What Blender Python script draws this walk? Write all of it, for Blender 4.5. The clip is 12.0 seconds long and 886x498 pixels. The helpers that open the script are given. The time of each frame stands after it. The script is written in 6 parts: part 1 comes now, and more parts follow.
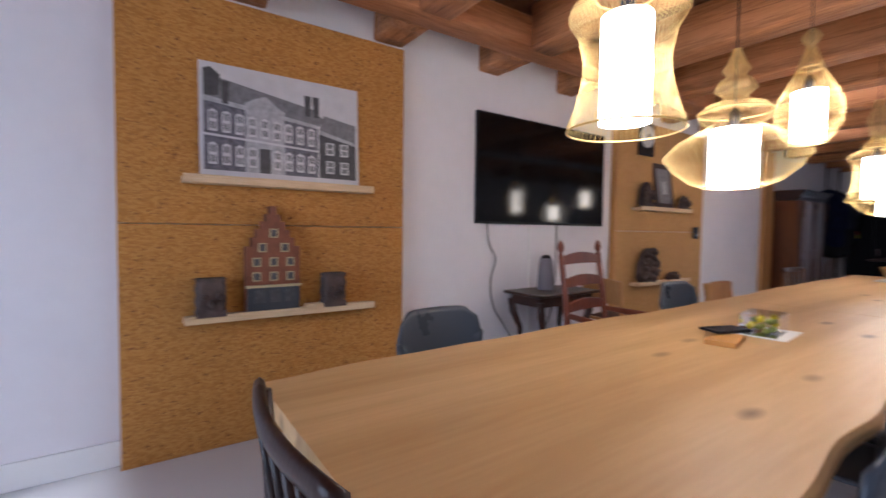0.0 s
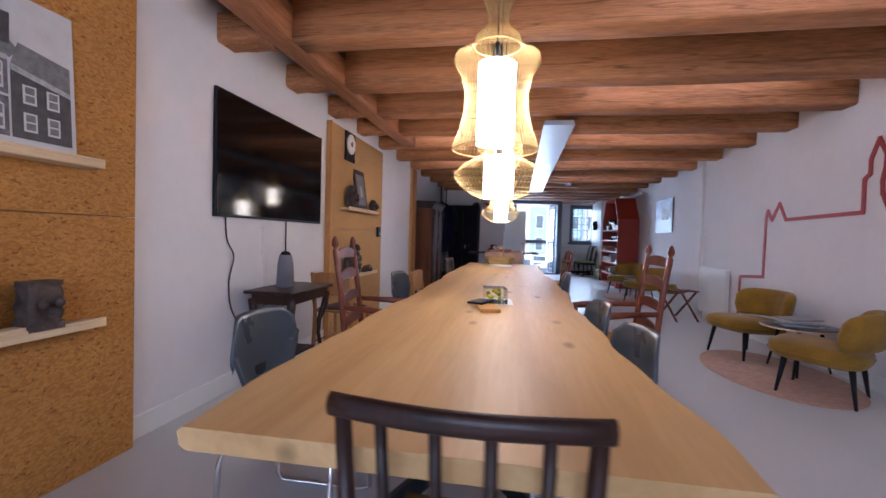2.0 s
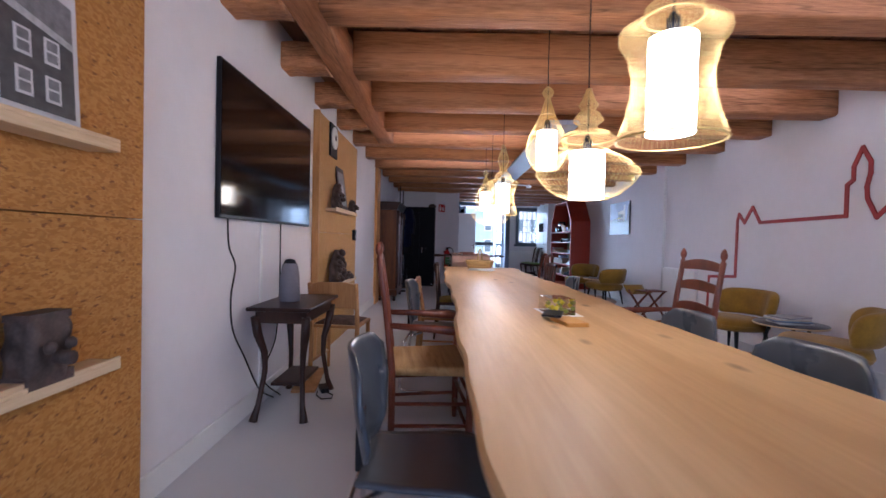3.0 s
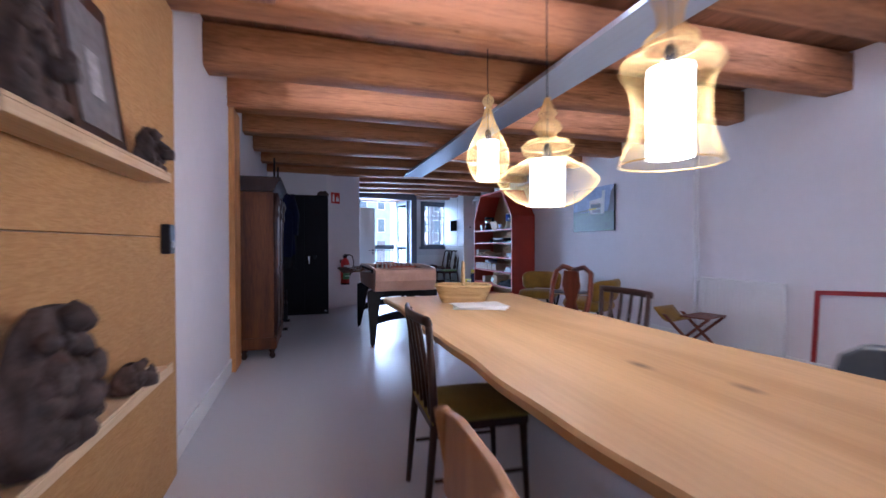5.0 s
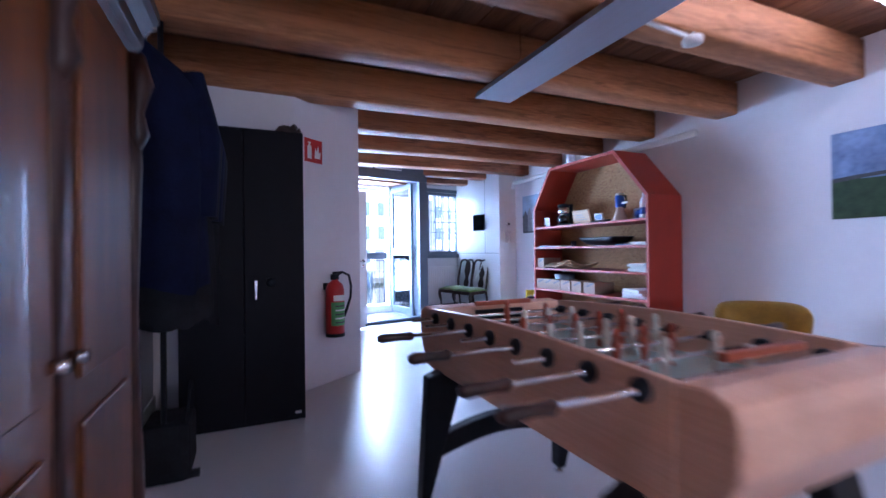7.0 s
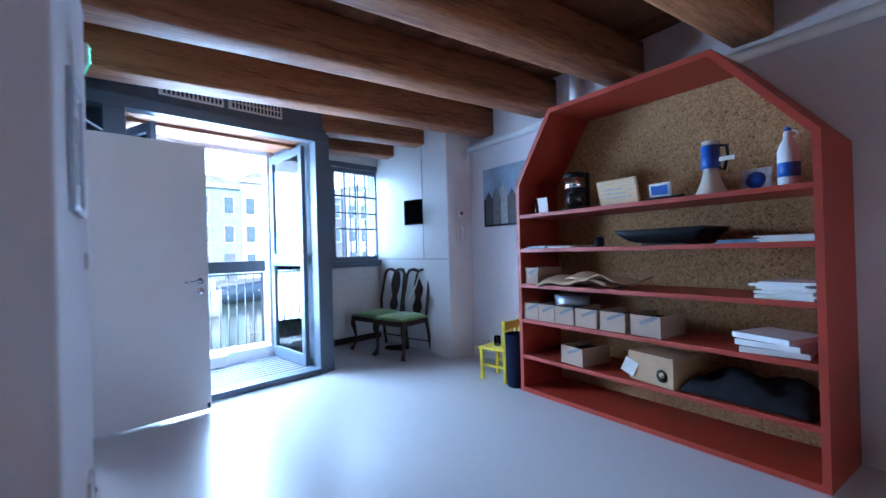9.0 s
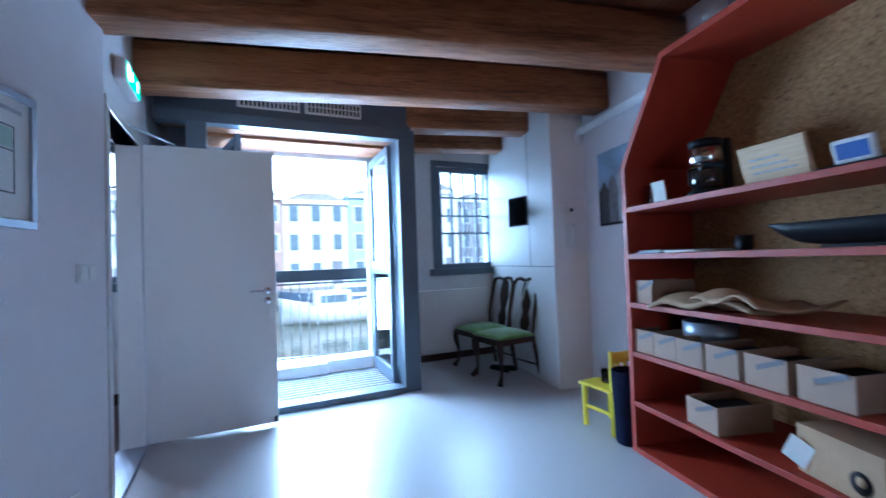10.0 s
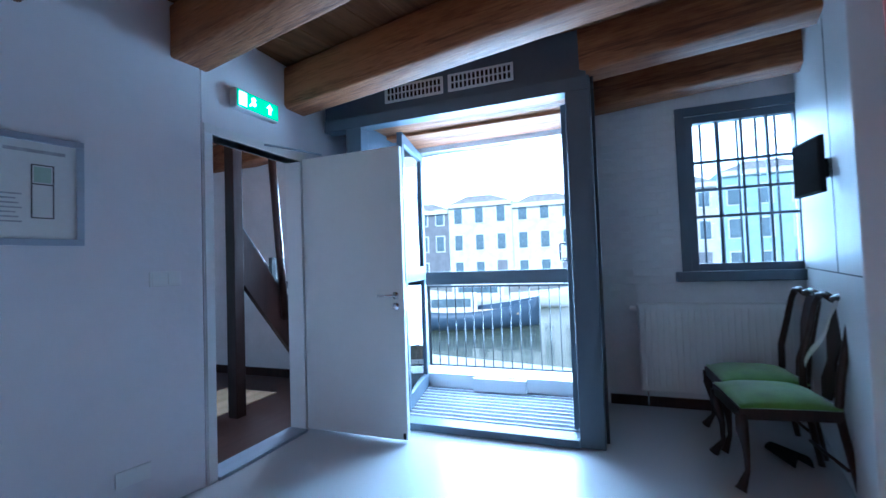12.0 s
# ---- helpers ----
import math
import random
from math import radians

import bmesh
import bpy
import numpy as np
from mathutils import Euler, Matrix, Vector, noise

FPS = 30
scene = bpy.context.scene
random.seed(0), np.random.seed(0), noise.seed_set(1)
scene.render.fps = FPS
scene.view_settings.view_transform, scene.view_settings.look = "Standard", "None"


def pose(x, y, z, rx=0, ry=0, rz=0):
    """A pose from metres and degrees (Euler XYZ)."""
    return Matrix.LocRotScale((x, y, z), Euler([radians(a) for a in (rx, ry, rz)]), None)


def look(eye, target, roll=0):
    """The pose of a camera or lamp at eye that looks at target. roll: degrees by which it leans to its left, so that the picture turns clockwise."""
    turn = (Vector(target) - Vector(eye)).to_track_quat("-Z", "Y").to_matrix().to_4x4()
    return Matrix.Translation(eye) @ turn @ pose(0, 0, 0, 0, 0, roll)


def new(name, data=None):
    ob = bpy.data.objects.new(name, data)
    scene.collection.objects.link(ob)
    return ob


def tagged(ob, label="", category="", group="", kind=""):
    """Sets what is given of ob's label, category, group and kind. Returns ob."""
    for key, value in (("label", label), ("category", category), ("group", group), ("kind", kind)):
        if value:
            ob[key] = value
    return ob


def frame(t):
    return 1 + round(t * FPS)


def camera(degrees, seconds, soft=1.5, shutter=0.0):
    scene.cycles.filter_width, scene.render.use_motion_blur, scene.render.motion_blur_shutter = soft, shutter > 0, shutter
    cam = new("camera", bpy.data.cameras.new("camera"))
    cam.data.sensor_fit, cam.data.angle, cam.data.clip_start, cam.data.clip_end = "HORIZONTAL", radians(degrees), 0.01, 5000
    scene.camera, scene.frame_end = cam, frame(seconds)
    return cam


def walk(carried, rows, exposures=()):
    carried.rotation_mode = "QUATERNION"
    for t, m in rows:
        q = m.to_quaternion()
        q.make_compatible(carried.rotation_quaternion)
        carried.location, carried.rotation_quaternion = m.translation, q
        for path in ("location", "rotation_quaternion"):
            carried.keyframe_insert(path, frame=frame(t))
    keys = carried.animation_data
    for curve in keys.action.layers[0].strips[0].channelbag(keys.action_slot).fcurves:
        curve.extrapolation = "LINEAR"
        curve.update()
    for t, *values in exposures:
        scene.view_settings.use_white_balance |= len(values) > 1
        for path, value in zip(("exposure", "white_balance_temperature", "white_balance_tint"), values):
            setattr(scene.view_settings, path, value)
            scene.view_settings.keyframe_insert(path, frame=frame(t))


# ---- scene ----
cam = camera(90.5, 12.0, shutter=0.4)
PATH = [
    (0, (-2.163, 0.247, 1.201), (-1.025, 1.89, 1.118), 0.7),
    (0.5, (-2.336, 0.304, 1.174), (-0.75, 1.521, 1.118), 1.3),
    (1, (-2.62, 0.331, 1.181), (-0.794, 1.145, 1.121), 1.5),
    (1.5, (-2.713, 0.552, 1.134), (-0.801, 1.136, 1.073), 1.5),
    (2, (-2.673, 0.891, 1.164), (-0.703, 1.23, 1.109), 1.6),
    (2.5, (-2.636, 1.331, 1.186), (-0.643, 1.489, 1.14), 1.6),
    (3, (-2.405, 1.682, 1.163), (-0.405, 1.69, 1.125), 1.3),
    (3.2, (-2.215, 1.841, 1.167), (-0.216, 1.77, 1.13), 1.2),
    (4.0, (-0.86, 2.27, 1.176), (1.12, 1.99, 1.137), 0.5),
    (4.8, (0.579, 2.192, 1.187), (2.515, 1.69, 1.156), -0.7),
    (5, (1.016, 2.236, 1.187), (2.93, 1.658, 1.162), -0.1),
    (5.5, (2.139, 2.19, 1.252), (4.045, 1.586, 1.225), 0.0),
    (6, (3.278, 2.237, 1.232), (5.162, 1.566, 1.212), -0.2),
    (6.5, (4.384, 2.298, 1.193), (6.235, 1.541, 1.195), -0.4),
    (7, (5.473, 2.282, 1.157), (7.307, 1.483, 1.167), -0.7),
    (7.2, (5.866, 2.266, 1.173), (7.698, 1.463, 1.182), -0.8),
    (8.8, (8.06, 1.304, 1.184), (9.704, 0.165, 1.186), -1.8),
    (9, (8.142, 1.13, 1.201), (9.787, -0.008, 1.21), -1.6),
    (9.5, (8.285, 0.647, 1.201), (10.017, -0.353, 1.225), -2.0),
    (10, (8.456, 0.188, 1.202), (10.404, -0.262, 1.254), -2.0),
    (10.5, (8.621, -0.322, 1.23), (10.62, -0.272, 1.272), -1.9),
    (11, (8.856, -0.816, 1.215), (10.788, -0.301, 1.277), -1.7),
    (11.5, (9.195, -1.1, 1.21), (10.991, -0.222, 1.282), -1.6),
    (12, (9.62, -1.238, 1.223), (11.29, -0.14, 1.295), -2.0),
]
EXPOSURES = [(0.0, 0.1, 5450, 15), (3.2, 0.15, 5200, 18), (5.0, 0.35, 4900, 18), (7.0, 1.15, 4750, 22), (9.0, 0.55, 4700, 8), (10.5, 0.3, 4500, 3), (12.0, 0.1, 4400, 0)]
walk(cam, [(t, look(eye, target, roll)) for t, eye, target, roll in PATH], EXPOSURES)

# ---- light ----
world = bpy.data.worlds.new("sky")
scene.world = world
world.use_nodes = True
wn = world.node_tree
sky = wn.nodes.new("ShaderNodeTexSky")
sky.sky_type, sky.sun_disc = 'NISHITA', False
sky.sun_elevation, sky.sun_rotation = radians(35), radians(200)
wn.links.new(sky.outputs[0], wn.nodes["Background"].inputs[0])
wn.nodes["Background"].inputs[1].default_value = 0.15
sun = new("sun", bpy.data.lights.new("sun", 'SUN'))
sun.data.energy, sun.data.angle, sun.data.color = 5.0, radians(4), (1, 0.96, 0.9)
sun.matrix_world = look((-25, -12, 26), (10, 0, 0))
tagged(sun, "pale hazy daylight sun", "sun", kind="structure")


def area_lamp(name, eye, target, w, h, watts, color):
    lamp = new(name, bpy.data.lights.new(name, 'AREA'))
    lamp.data.shape, lamp.data.size, lamp.data.size_y = 'RECTANGLE', w, h
    lamp.data.energy, lamp.data.color = watts, color
    lamp.matrix_world = look(eye, target)
    return tagged(lamp, "daylight in the window opening", "light", kind="structure")


# front part of the house stands 12 degrees askew: u along the stair wall, v across
FR = pose(11.0, 1.35, 0, 0, 0, 12)
FRI = FR.inverted()


def fr(u, v, z=0.0):
    return FR @ Vector((u, v, z))


area_lamp("porch_daylight", fr(2.45, -1.2, 1.3), fr(0, -1.4, 0.9), 1.4, 1.9, 175, (0.72, 0.87, 1.0))
area_lamp("window_daylight", fr(2.42, -3.22, 1.7), fr(0, -2.6, 1.2), 0.75, 1.1, 24, (0.72, 0.87, 1.0))
area_lamp("rear_window_daylight", (-5.42, 0.9, 1.65), (0, 1.2, 1.2), 1.9, 1.5, 60, (0.78, 0.88, 1.0))
area_lamp("stair_daylight", fr(2.42, 0.75, 1.7), fr(0, 0.9, 1.2), 0.7, 1.1, 110, (0.9, 0.93, 1.0))

# ---- materials ----


def mat(name, base, rough=0.6, metal=0.0, var=0.06, scale=6.0, bump=0.0, bscale=60.0, stretch=None, alpha2=None, sheen=0.0, coat=0.0, island=0.0, spec=0.5):
    """A procedural surface: a base colour that varies at two scales, gloss that varies, fine relief."""
    m = bpy.data.materials.new(name)
    m.use_nodes = True
    nt = m.node_tree
    N, L = nt.nodes, nt.links
    p = N["Principled BSDF"]
    p.inputs["Specular IOR Level"].default_value = spec
    p.inputs["Metallic"].default_value = metal
    p.inputs["Coat Weight"].default_value = coat
    p.inputs["Sheen Weight"].default_value = sheen
    tc = N.new("ShaderNodeTexCoord")
    mp = N.new("ShaderNodeMapping")
    L.new(tc.outputs["Object"], mp.inputs[0])
    mp.inputs["Location"].default_value = (0.13, 0.27, 0.37)
    if stretch:
        mp.inputs["Scale"].default_value = stretch
    n1 = N.new("ShaderNodeTexNoise")
    n1.inputs["Scale"].default_value, n1.inputs["Detail"].default_value = scale, 6
    n2 = N.new("ShaderNodeTexNoise")
    n2.inputs["Scale"].default_value, n2.inputs["Detail"].default_value = scale * 9, 4
    L.new(mp.outputs[0], n1.inputs[0])
    L.new(mp.outputs[0], n2.inputs[0])
    mx = N.new("ShaderNodeMath")
    mx.operation = 'MULTIPLY_ADD'
    L.new(n2.outputs[0], mx.inputs[0])
    mx.inputs[1].default_value = 0.4
    L.new(n1.outputs[0], mx.inputs[2])
    cr = N.new("ShaderNodeValToRGB")
    lo = [max(0, c * (1 - var * 2.2)) for c in base]
    hi = alpha2 or [min(1, c * (1 + var * 1.6)) for c in base]
    cr.color_ramp.elements[0].position, cr.color_ramp.elements[1].position = 0.30, 1.0
    cr.color_ramp.elements[0].color, cr.color_ramp.elements[1].color = (*lo, 1), (*hi, 1)
    L.new(mx.outputs[0], cr.inputs[0])
    out = cr.outputs[0]
    if island:
        oi = N.new("ShaderNodeObjectInfo")
        hs = N.new("ShaderNodeHueSaturation")
        mr = N.new("ShaderNodeMapRange")
        mr.inputs["To Min"].default_value, mr.inputs["To Max"].default_value = 1 - island, 1 + island
        L.new(oi.outputs["Random"], mr.inputs[0])
        L.new(mr.outputs[0], hs.inputs["Value"])
        L.new(out, hs.inputs["Color"])
        out = hs.outputs[0]
    L.new(out, p.inputs["Base Color"])
    rr = N.new("ShaderNodeMapRange")
    rr.inputs["To Min"].default_value, rr.inputs["To Max"].default_value = max(0.02, rough - 0.08), min(1, rough + 0.08)
    L.new(n1.outputs[0], rr.inputs[0])
    L.new(rr.outputs[0], p.inputs["Roughness"])
    if bump:
        nb = N.new("ShaderNodeTexNoise")
        nb.inputs["Scale"].default_value, nb.inputs["Detail"].default_value = bscale, 5
        L.new(mp.outputs[0], nb.inputs[0])
        bp = N.new("ShaderNodeBump")
        bp.inputs["Strength"].default_value, bp.inputs["Distance"].default_value = bump, 0.01
        L.new(nb.outputs[0], bp.inputs["Height"])
        L.new(bp.outputs[0], p.inputs["Normal"])
    return m


def wood(name, dark, light, axis=0, ring=2.2, rough=0.45, knots=0.0, bump=0.15, coat=0.0, island=0.0, grain=1.0, cracks=0.0):
    """Long grain along one axis, with rings, fine pores and, where wanted, knots."""
    m = bpy.data.materials.new(name)
    m.use_nodes = True
    nt = m.node_tree
    N, L = nt.nodes, nt.links
    p = N["Principled BSDF"]
    p.inputs["Coat Weight"].default_value = coat
    p.inputs["Specular IOR Level"].default_value = 0.32
    tc = N.new("ShaderNodeTexCoord")
    mp = N.new("ShaderNodeMapping")
    L.new(tc.outputs["Object"], mp.inputs[0])
    sc = [7.0, 7.0, 7.0]
    sc[axis] = 0.55
    mp.inputs["Scale"].default_value = sc
    n1 = N.new("ShaderNodeTexNoise")
    n1.inputs["Scale"].default_value, n1.inputs["Detail"].default_value, n1.inputs["Distortion"].default_value = ring * 0.5, 5, 0.8
    n2 = N.new("ShaderNodeTexNoise")
    n2.inputs["Scale"].default_value, n2.inputs["Detail"].default_value = ring * 9, 6
    L.new(mp.outputs[0], n1.inputs[0])
    L.new(mp.outputs[0], n2.inputs[0])
    ad = N.new("ShaderNodeMath")
    ad.operation = 'MULTIPLY_ADD'
    L.new(n2.outputs[0], ad.inputs[0])
    ad.inputs[1].default_value = 0.55 * grain
    L.new(n1.outputs[0], ad.inputs[2])
    cr = N.new("ShaderNodeValToRGB")
    cr.color_ramp.elements[0].position, cr.color_ramp.elements[1].position = 0.5, 1.0
    cr.color_ramp.elements[0].color, cr.color_ramp.elements[1].color = (*dark, 1), (*light, 1)
    L.new(ad.outputs[0], cr.inputs[0])
    out = cr.outputs[0]
    if cracks:
        mc = N.new("ShaderNodeMapping")
        L.new(tc.outputs["Object"], mc.inputs[0])
        cs = [5.0, 5.0, 5.0]
        cs[axis] = 0.16
        mc.inputs["Scale"].default_value = cs
        nc = N.new("ShaderNodeTexNoise")
        nc.inputs["Scale"].default_value, nc.inputs["Detail"].default_value = 1.3, 3
        L.new(mc.outputs[0], nc.inputs[0])
        sb = N.new("ShaderNodeMath")
        sb.operation = 'SUBTRACT'
        L.new(nc.outputs[0], sb.inputs[0])
        sb.inputs[1].default_value = 0.5
        ab = N.new("ShaderNodeMath")
        ab.operation = 'ABSOLUTE'
        L.new(sb.outputs[0], ab.inputs[0])
        rc = N.new("ShaderNodeValToRGB")
        rc.color_ramp.elements[0].position, rc.color_ramp.elements[1].position = 0.002, 0.007
        rc.color_ramp.elements[0].color, rc.color_ramp.elements[1].color = (cracks, cracks, cracks, 1), (0, 0, 0, 1)
        L.new(ab.outputs[0], rc.inputs[0])
        xc = N.new("ShaderNodeMixRGB")
        L.new(rc.outputs[0], xc.inputs[0])
        L.new(out, xc.inputs[1])
        xc.inputs[2].default_value = (*[c * 0.25 for c in dark], 1)
        out = xc.outputs[0]
    if knots:
        mk = N.new("ShaderNodeMapping")
        L.new(tc.outputs["Object"], mk.inputs[0])
        ks = [2.6, 2.6, 2.6]
        ks[axis] = 1.1
        mk.inputs["Scale"].default_value = ks
        vo = N.new("ShaderNodeTexVoronoi")
        vo.inputs["Scale"].default_value = 1.35
        L.new(mk.outputs[0], vo.inputs[0])
        kr = N.new("ShaderNodeValToRGB")
        kr.color_ramp.elements[0].position, kr.color_ramp.elements[1].position = 0.025, 0.11
        kr.color_ramp.elements[0].color, kr.color_ramp.elements[1].color = (knots, knots, knots, 1), (0, 0, 0, 1)
        L.new(vo.outputs["Distance"], kr.inputs[0])
        mi = N.new("ShaderNodeMixRGB")
        L.new(kr.outputs[0], mi.inputs[0])
        L.new(out, mi.inputs[1])
        mi.inputs[2].default_value = (*[c * 0.35 for c in dark], 1)
        out = mi.outputs[0]
    if island:
        oi = N.new("ShaderNodeObjectInfo")
        hs = N.new("ShaderNodeHueSaturation")
        mr = N.new("ShaderNodeMapRange")
        mr.inputs["To Min"].default_value, mr.inputs["To Max"].default_value = 1 - island, 1 + island
        L.new(oi.outputs["Random"], mr.inputs[0])
        L.new(mr.outputs[0], hs.inputs["Value"])
        L.new(out, hs.inputs["Color"])
        out = hs.outputs[0]
    L.new(out, p.inputs["Base Color"])
    p.inputs["Roughness"].default_value = rough
    bp = N.new("ShaderNodeBump")
    bp.inputs["Strength"].default_value, bp.inputs["Distance"].default_value = bump, 0.01
    L.new(ad.outputs[0], bp.inputs["Height"])
    L.new(bp.outputs[0], p.inputs["Normal"])
    return m


def flakes(name, colours, scale, rough=0.85, stretch=(1, 1, 1)):
    """Pressed chips: cells of several colours, with relief."""
    m = bpy.data.materials.new(name)
    m.use_nodes = True
    nt = m.node_tree
    N, L = nt.nodes, nt.links
    p = N["Principled BSDF"]
    p.inputs["Roughness"].default_value = rough
    tc = N.new("ShaderNodeTexCoord")
    mp = N.new("ShaderNodeMapping")
    mp.inputs["Scale"].default_value = stretch
    L.new(tc.outputs["Object"], mp.inputs[0])
    dn = N.new("ShaderNodeTexNoise")
    dn.inputs["Scale"].default_value = scale * 0.6
    L.new(mp.outputs[0], dn.inputs[0])
    mi = N.new("ShaderNodeMixRGB")
    mi.inputs[0].default_value = 0.03
    L.new(mp.outputs[0], mi.inputs[1])
    L.new(dn.outputs["Color"], mi.inputs[2])
    vo = N.new("ShaderNodeTexVoronoi")
    vo.inputs["Scale"].default_value = scale
    L.new(mi.outputs[0], vo.inputs[0])
    cr = N.new("ShaderNodeValToRGB")
    cr.color_ramp.interpolation = 'CONSTANT'
    while len(cr.color_ramp.elements) < len(colours):
        cr.color_ramp.elements.new(0.5)
    for k, (pos, c) in enumerate(colours):
        cr.color_ramp.elements[k].position = pos
        cr.color_ramp.elements[k].color = (*c, 1)
    sp = N.new("ShaderNodeSeparateColor")
    L.new(vo.outputs["Color"], sp.inputs[0])
    L.new(sp.outputs[0], cr.inputs[0])
    big = N.new("ShaderNodeTexNoise")
    big.inputs["Scale"].default_value = 2.0
    L.new(tc.outputs["Object"], big.inputs[0])
    hs = N.new("ShaderNodeHueSaturation")
    mr = N.new("ShaderNodeMapRange")
    mr.inputs["To Min"].default_value, mr.inputs["To Max"].default_value = 0.85, 1.15
    L.new(big.outputs[0], mr.inputs[0])
    L.new(mr.outputs[0], hs.inputs["Value"])
    L.new(cr.outputs[0], hs.inputs["Color"])
    L.new(hs.outputs[0], p.inputs["Base Color"])
    bp = N.new("ShaderNodeBump")
    bp.inputs["Strength"].default_value, bp.inputs["Distance"].default_value = 0.35, 0.006
    L.new(sp.outputs[1], bp.inputs["Height"])
    L.new(bp.outputs[0], p.inputs["Normal"])
    return m


def emit(name, colour, strength):
    m = bpy.data.materials.new(name)
    m.use_nodes = True
    p = m.node_tree.nodes["Principled BSDF"]
    p.inputs["Base Color"].default_value = (*colour, 1)
    p.inputs["Emission Color"].default_value = (*colour, 1)
    p.inputs["Emission Strength"].default_value = strength
    return m


def glass(name, tint=(0.96, 0.98, 1.0), rough=0.0):
    m = bpy.data.materials.new(name)
    m.use_nodes = True
    nt = m.node_tree
    N, L = nt.nodes, nt.links
    tr = N.new("ShaderNodeBsdfTransparent")
    tr.inputs[0].default_value = (*tint, 1)
    gl = N.new("ShaderNodeBsdfGlossy")
    gl.inputs["Roughness"].default_value = rough
    lw = N.new("ShaderNodeFresnel")
    lw.inputs[0].default_value = 1.45
    mx = N.new("ShaderNodeMixShader")
    L.new(lw.outputs[0], mx.inputs[0])
    L.new(tr.outputs[0], mx.inputs[1])
    L.new(gl.outputs[0], mx.inputs[2])
    L.new(mx.outputs[0], N["Material Output"].inputs[0])
    return m


PLASTER = mat("white_plaster", (0.78, 0.76, 0.79), 0.75, var=0.03, scale=1.2, bump=0.12, bscale=30)
WHITE = mat("white_paint", (0.8, 0.8, 0.8), 0.45, var=0.02, scale=3, bump=0.04, bscale=80)
BRICKW = mat("whitewashed_brick", (0.74, 0.74, 0.75), 0.7, var=0.05, scale=5, bump=0.25, bscale=25)


def cast_floor():
    """A smooth poured floor: faint broad clouds in its colour, an even gloss."""
    m = bpy.data.materials.new("grey_cast_floor")
    m.use_nodes = True
    N, L = m.node_tree.nodes, m.node_tree.links
    p = N["Principled BSDF"]
    tc = N.new("ShaderNodeTexCoord")
    mp = N.new("ShaderNodeMapping")
    mp.inputs["Location"].default_value = (0.13, 0.27, 0.37)
    L.new(tc.outputs["Object"], mp.inputs[0])
    no = N.new("ShaderNodeTexNoise")
    no.inputs["Scale"].default_value, no.inputs["Detail"].default_value = 0.9, 2
    L.new(mp.outputs[0], no.inputs[0])
    mi = N.new("ShaderNodeMixRGB")
    mi.inputs[1].default_value, mi.inputs[2].default_value = (0.54, 0.54, 0.56, 1), (0.58, 0.58, 0.60, 1)
    L.new(no.outputs[0], mi.inputs[0])
    L.new(mi.outputs[0], p.inputs["Base Color"])
    p.inputs["Roughness"].default_value = 0.29
    return m


FLOOR = cast_floor()
OAKC = wood("orange_oak", (0.28, 0.12, 0.04), (0.5, 0.26, 0.1), axis=2, ring=2, rough=0.45)
BEAM = wood("beam_wood", (0.17, 0.06, 0.018), (0.55, 0.25, 0.105), axis=1, ring=1.6, rough=0.62, bump=0.6, knots=0.8, grain=1.25, cracks=0.5)
BEAMX = wood("trimmer_wood", (0.17, 0.06, 0.018), (0.52, 0.23, 0.10), axis=0, ring=1.6, rough=0.6, bump=0.4, knots=0.6, cracks=0.4)
BEAMD = wood("dark_beam_wood", (0.06, 0.02, 0.010), (0.42, 0.18, 0.078), axis=1, ring=1.6, rough=0.6, bump=0.6, knots=0.8, grain=1.25, cracks=0.45)
BOARD = wood("ceiling_board", (0.10, 0.04, 0.015), (0.27, 0.12, 0.055), axis=0, ring=2, rough=0.65, bump=0.3)
OAK = wood("oak_slab", (0.50, 0.295, 0.115), (0.78, 0.52, 0.25), axis=0, ring=0.9, rough=0.46, bump=0.03, knots=0.95, grain=0.45)
PINE = wood("pale_pine", (0.55, 0.38, 0.2), (0.78, 0.6, 0.38), axis=0, ring=2, rough=0.55)
POSTW = wood("orange_pine_post", (0.38, 0.17, 0.05), (0.66, 0.34, 0.12), axis=2, ring=2, rough=0.5)
CORK = flakes("pressed_cork", [(0, (0.40, 0.17, 0.030)), (0.25, (0.47, 0.215, 0.043)), (0.55, (0.51, 0.245, 0.055)), (0.85, (0.40, 0.175, 0.036)), (0.965, (0.25, 0.10, 0.025))], 85, stretch=(0.75, 1, 1.5))
CORKB = flakes("pale_pressed_board", [(0, (0.46, 0.25, 0.08)), (0.3, (0.55, 0.32, 0.12)), (0.65, (0.50, 0.28, 0.10)), (0.9, (0.42, 0.22, 0.07))], 150, stretch=(0.5, 1, 1.4))
CHIP = flakes("chipboard_back", [(0, (0.30, 0.165, 0.06)), (0.3, (0.40, 0.23, 0.09)), (0.6, (0.46, 0.28, 0.12)), (0.82, (0.33, 0.18, 0.07)), (0.95, (0.17, 0.08, 0.035))], 95)
WARD = wood("wardrobe_wood", (0.03, 0.007, 0.002), (0.17, 0.052, 0.008), axis=2, ring=1.6, rough=0.4, coat=0.12, bump=0.1)
DARKW = wood("dark_stained_wood", (0.012, 0.005, 0.004), (0.045, 0.017, 0.011), axis=2, ring=2, rough=0.42, coat=0.08, bump=0.1)
REDW = wood("red_brown_wood", (0.07, 0.014, 0.007), (0.19, 0.048, 0.022), axis=2, ring=2, rough=0.4, coat=0.2, bump=0.1)
RED = mat("red_paint", (0.34, 0.034, 0.013), 0.5, var=0.08, scale=4, bump=0.05, bscale=40)
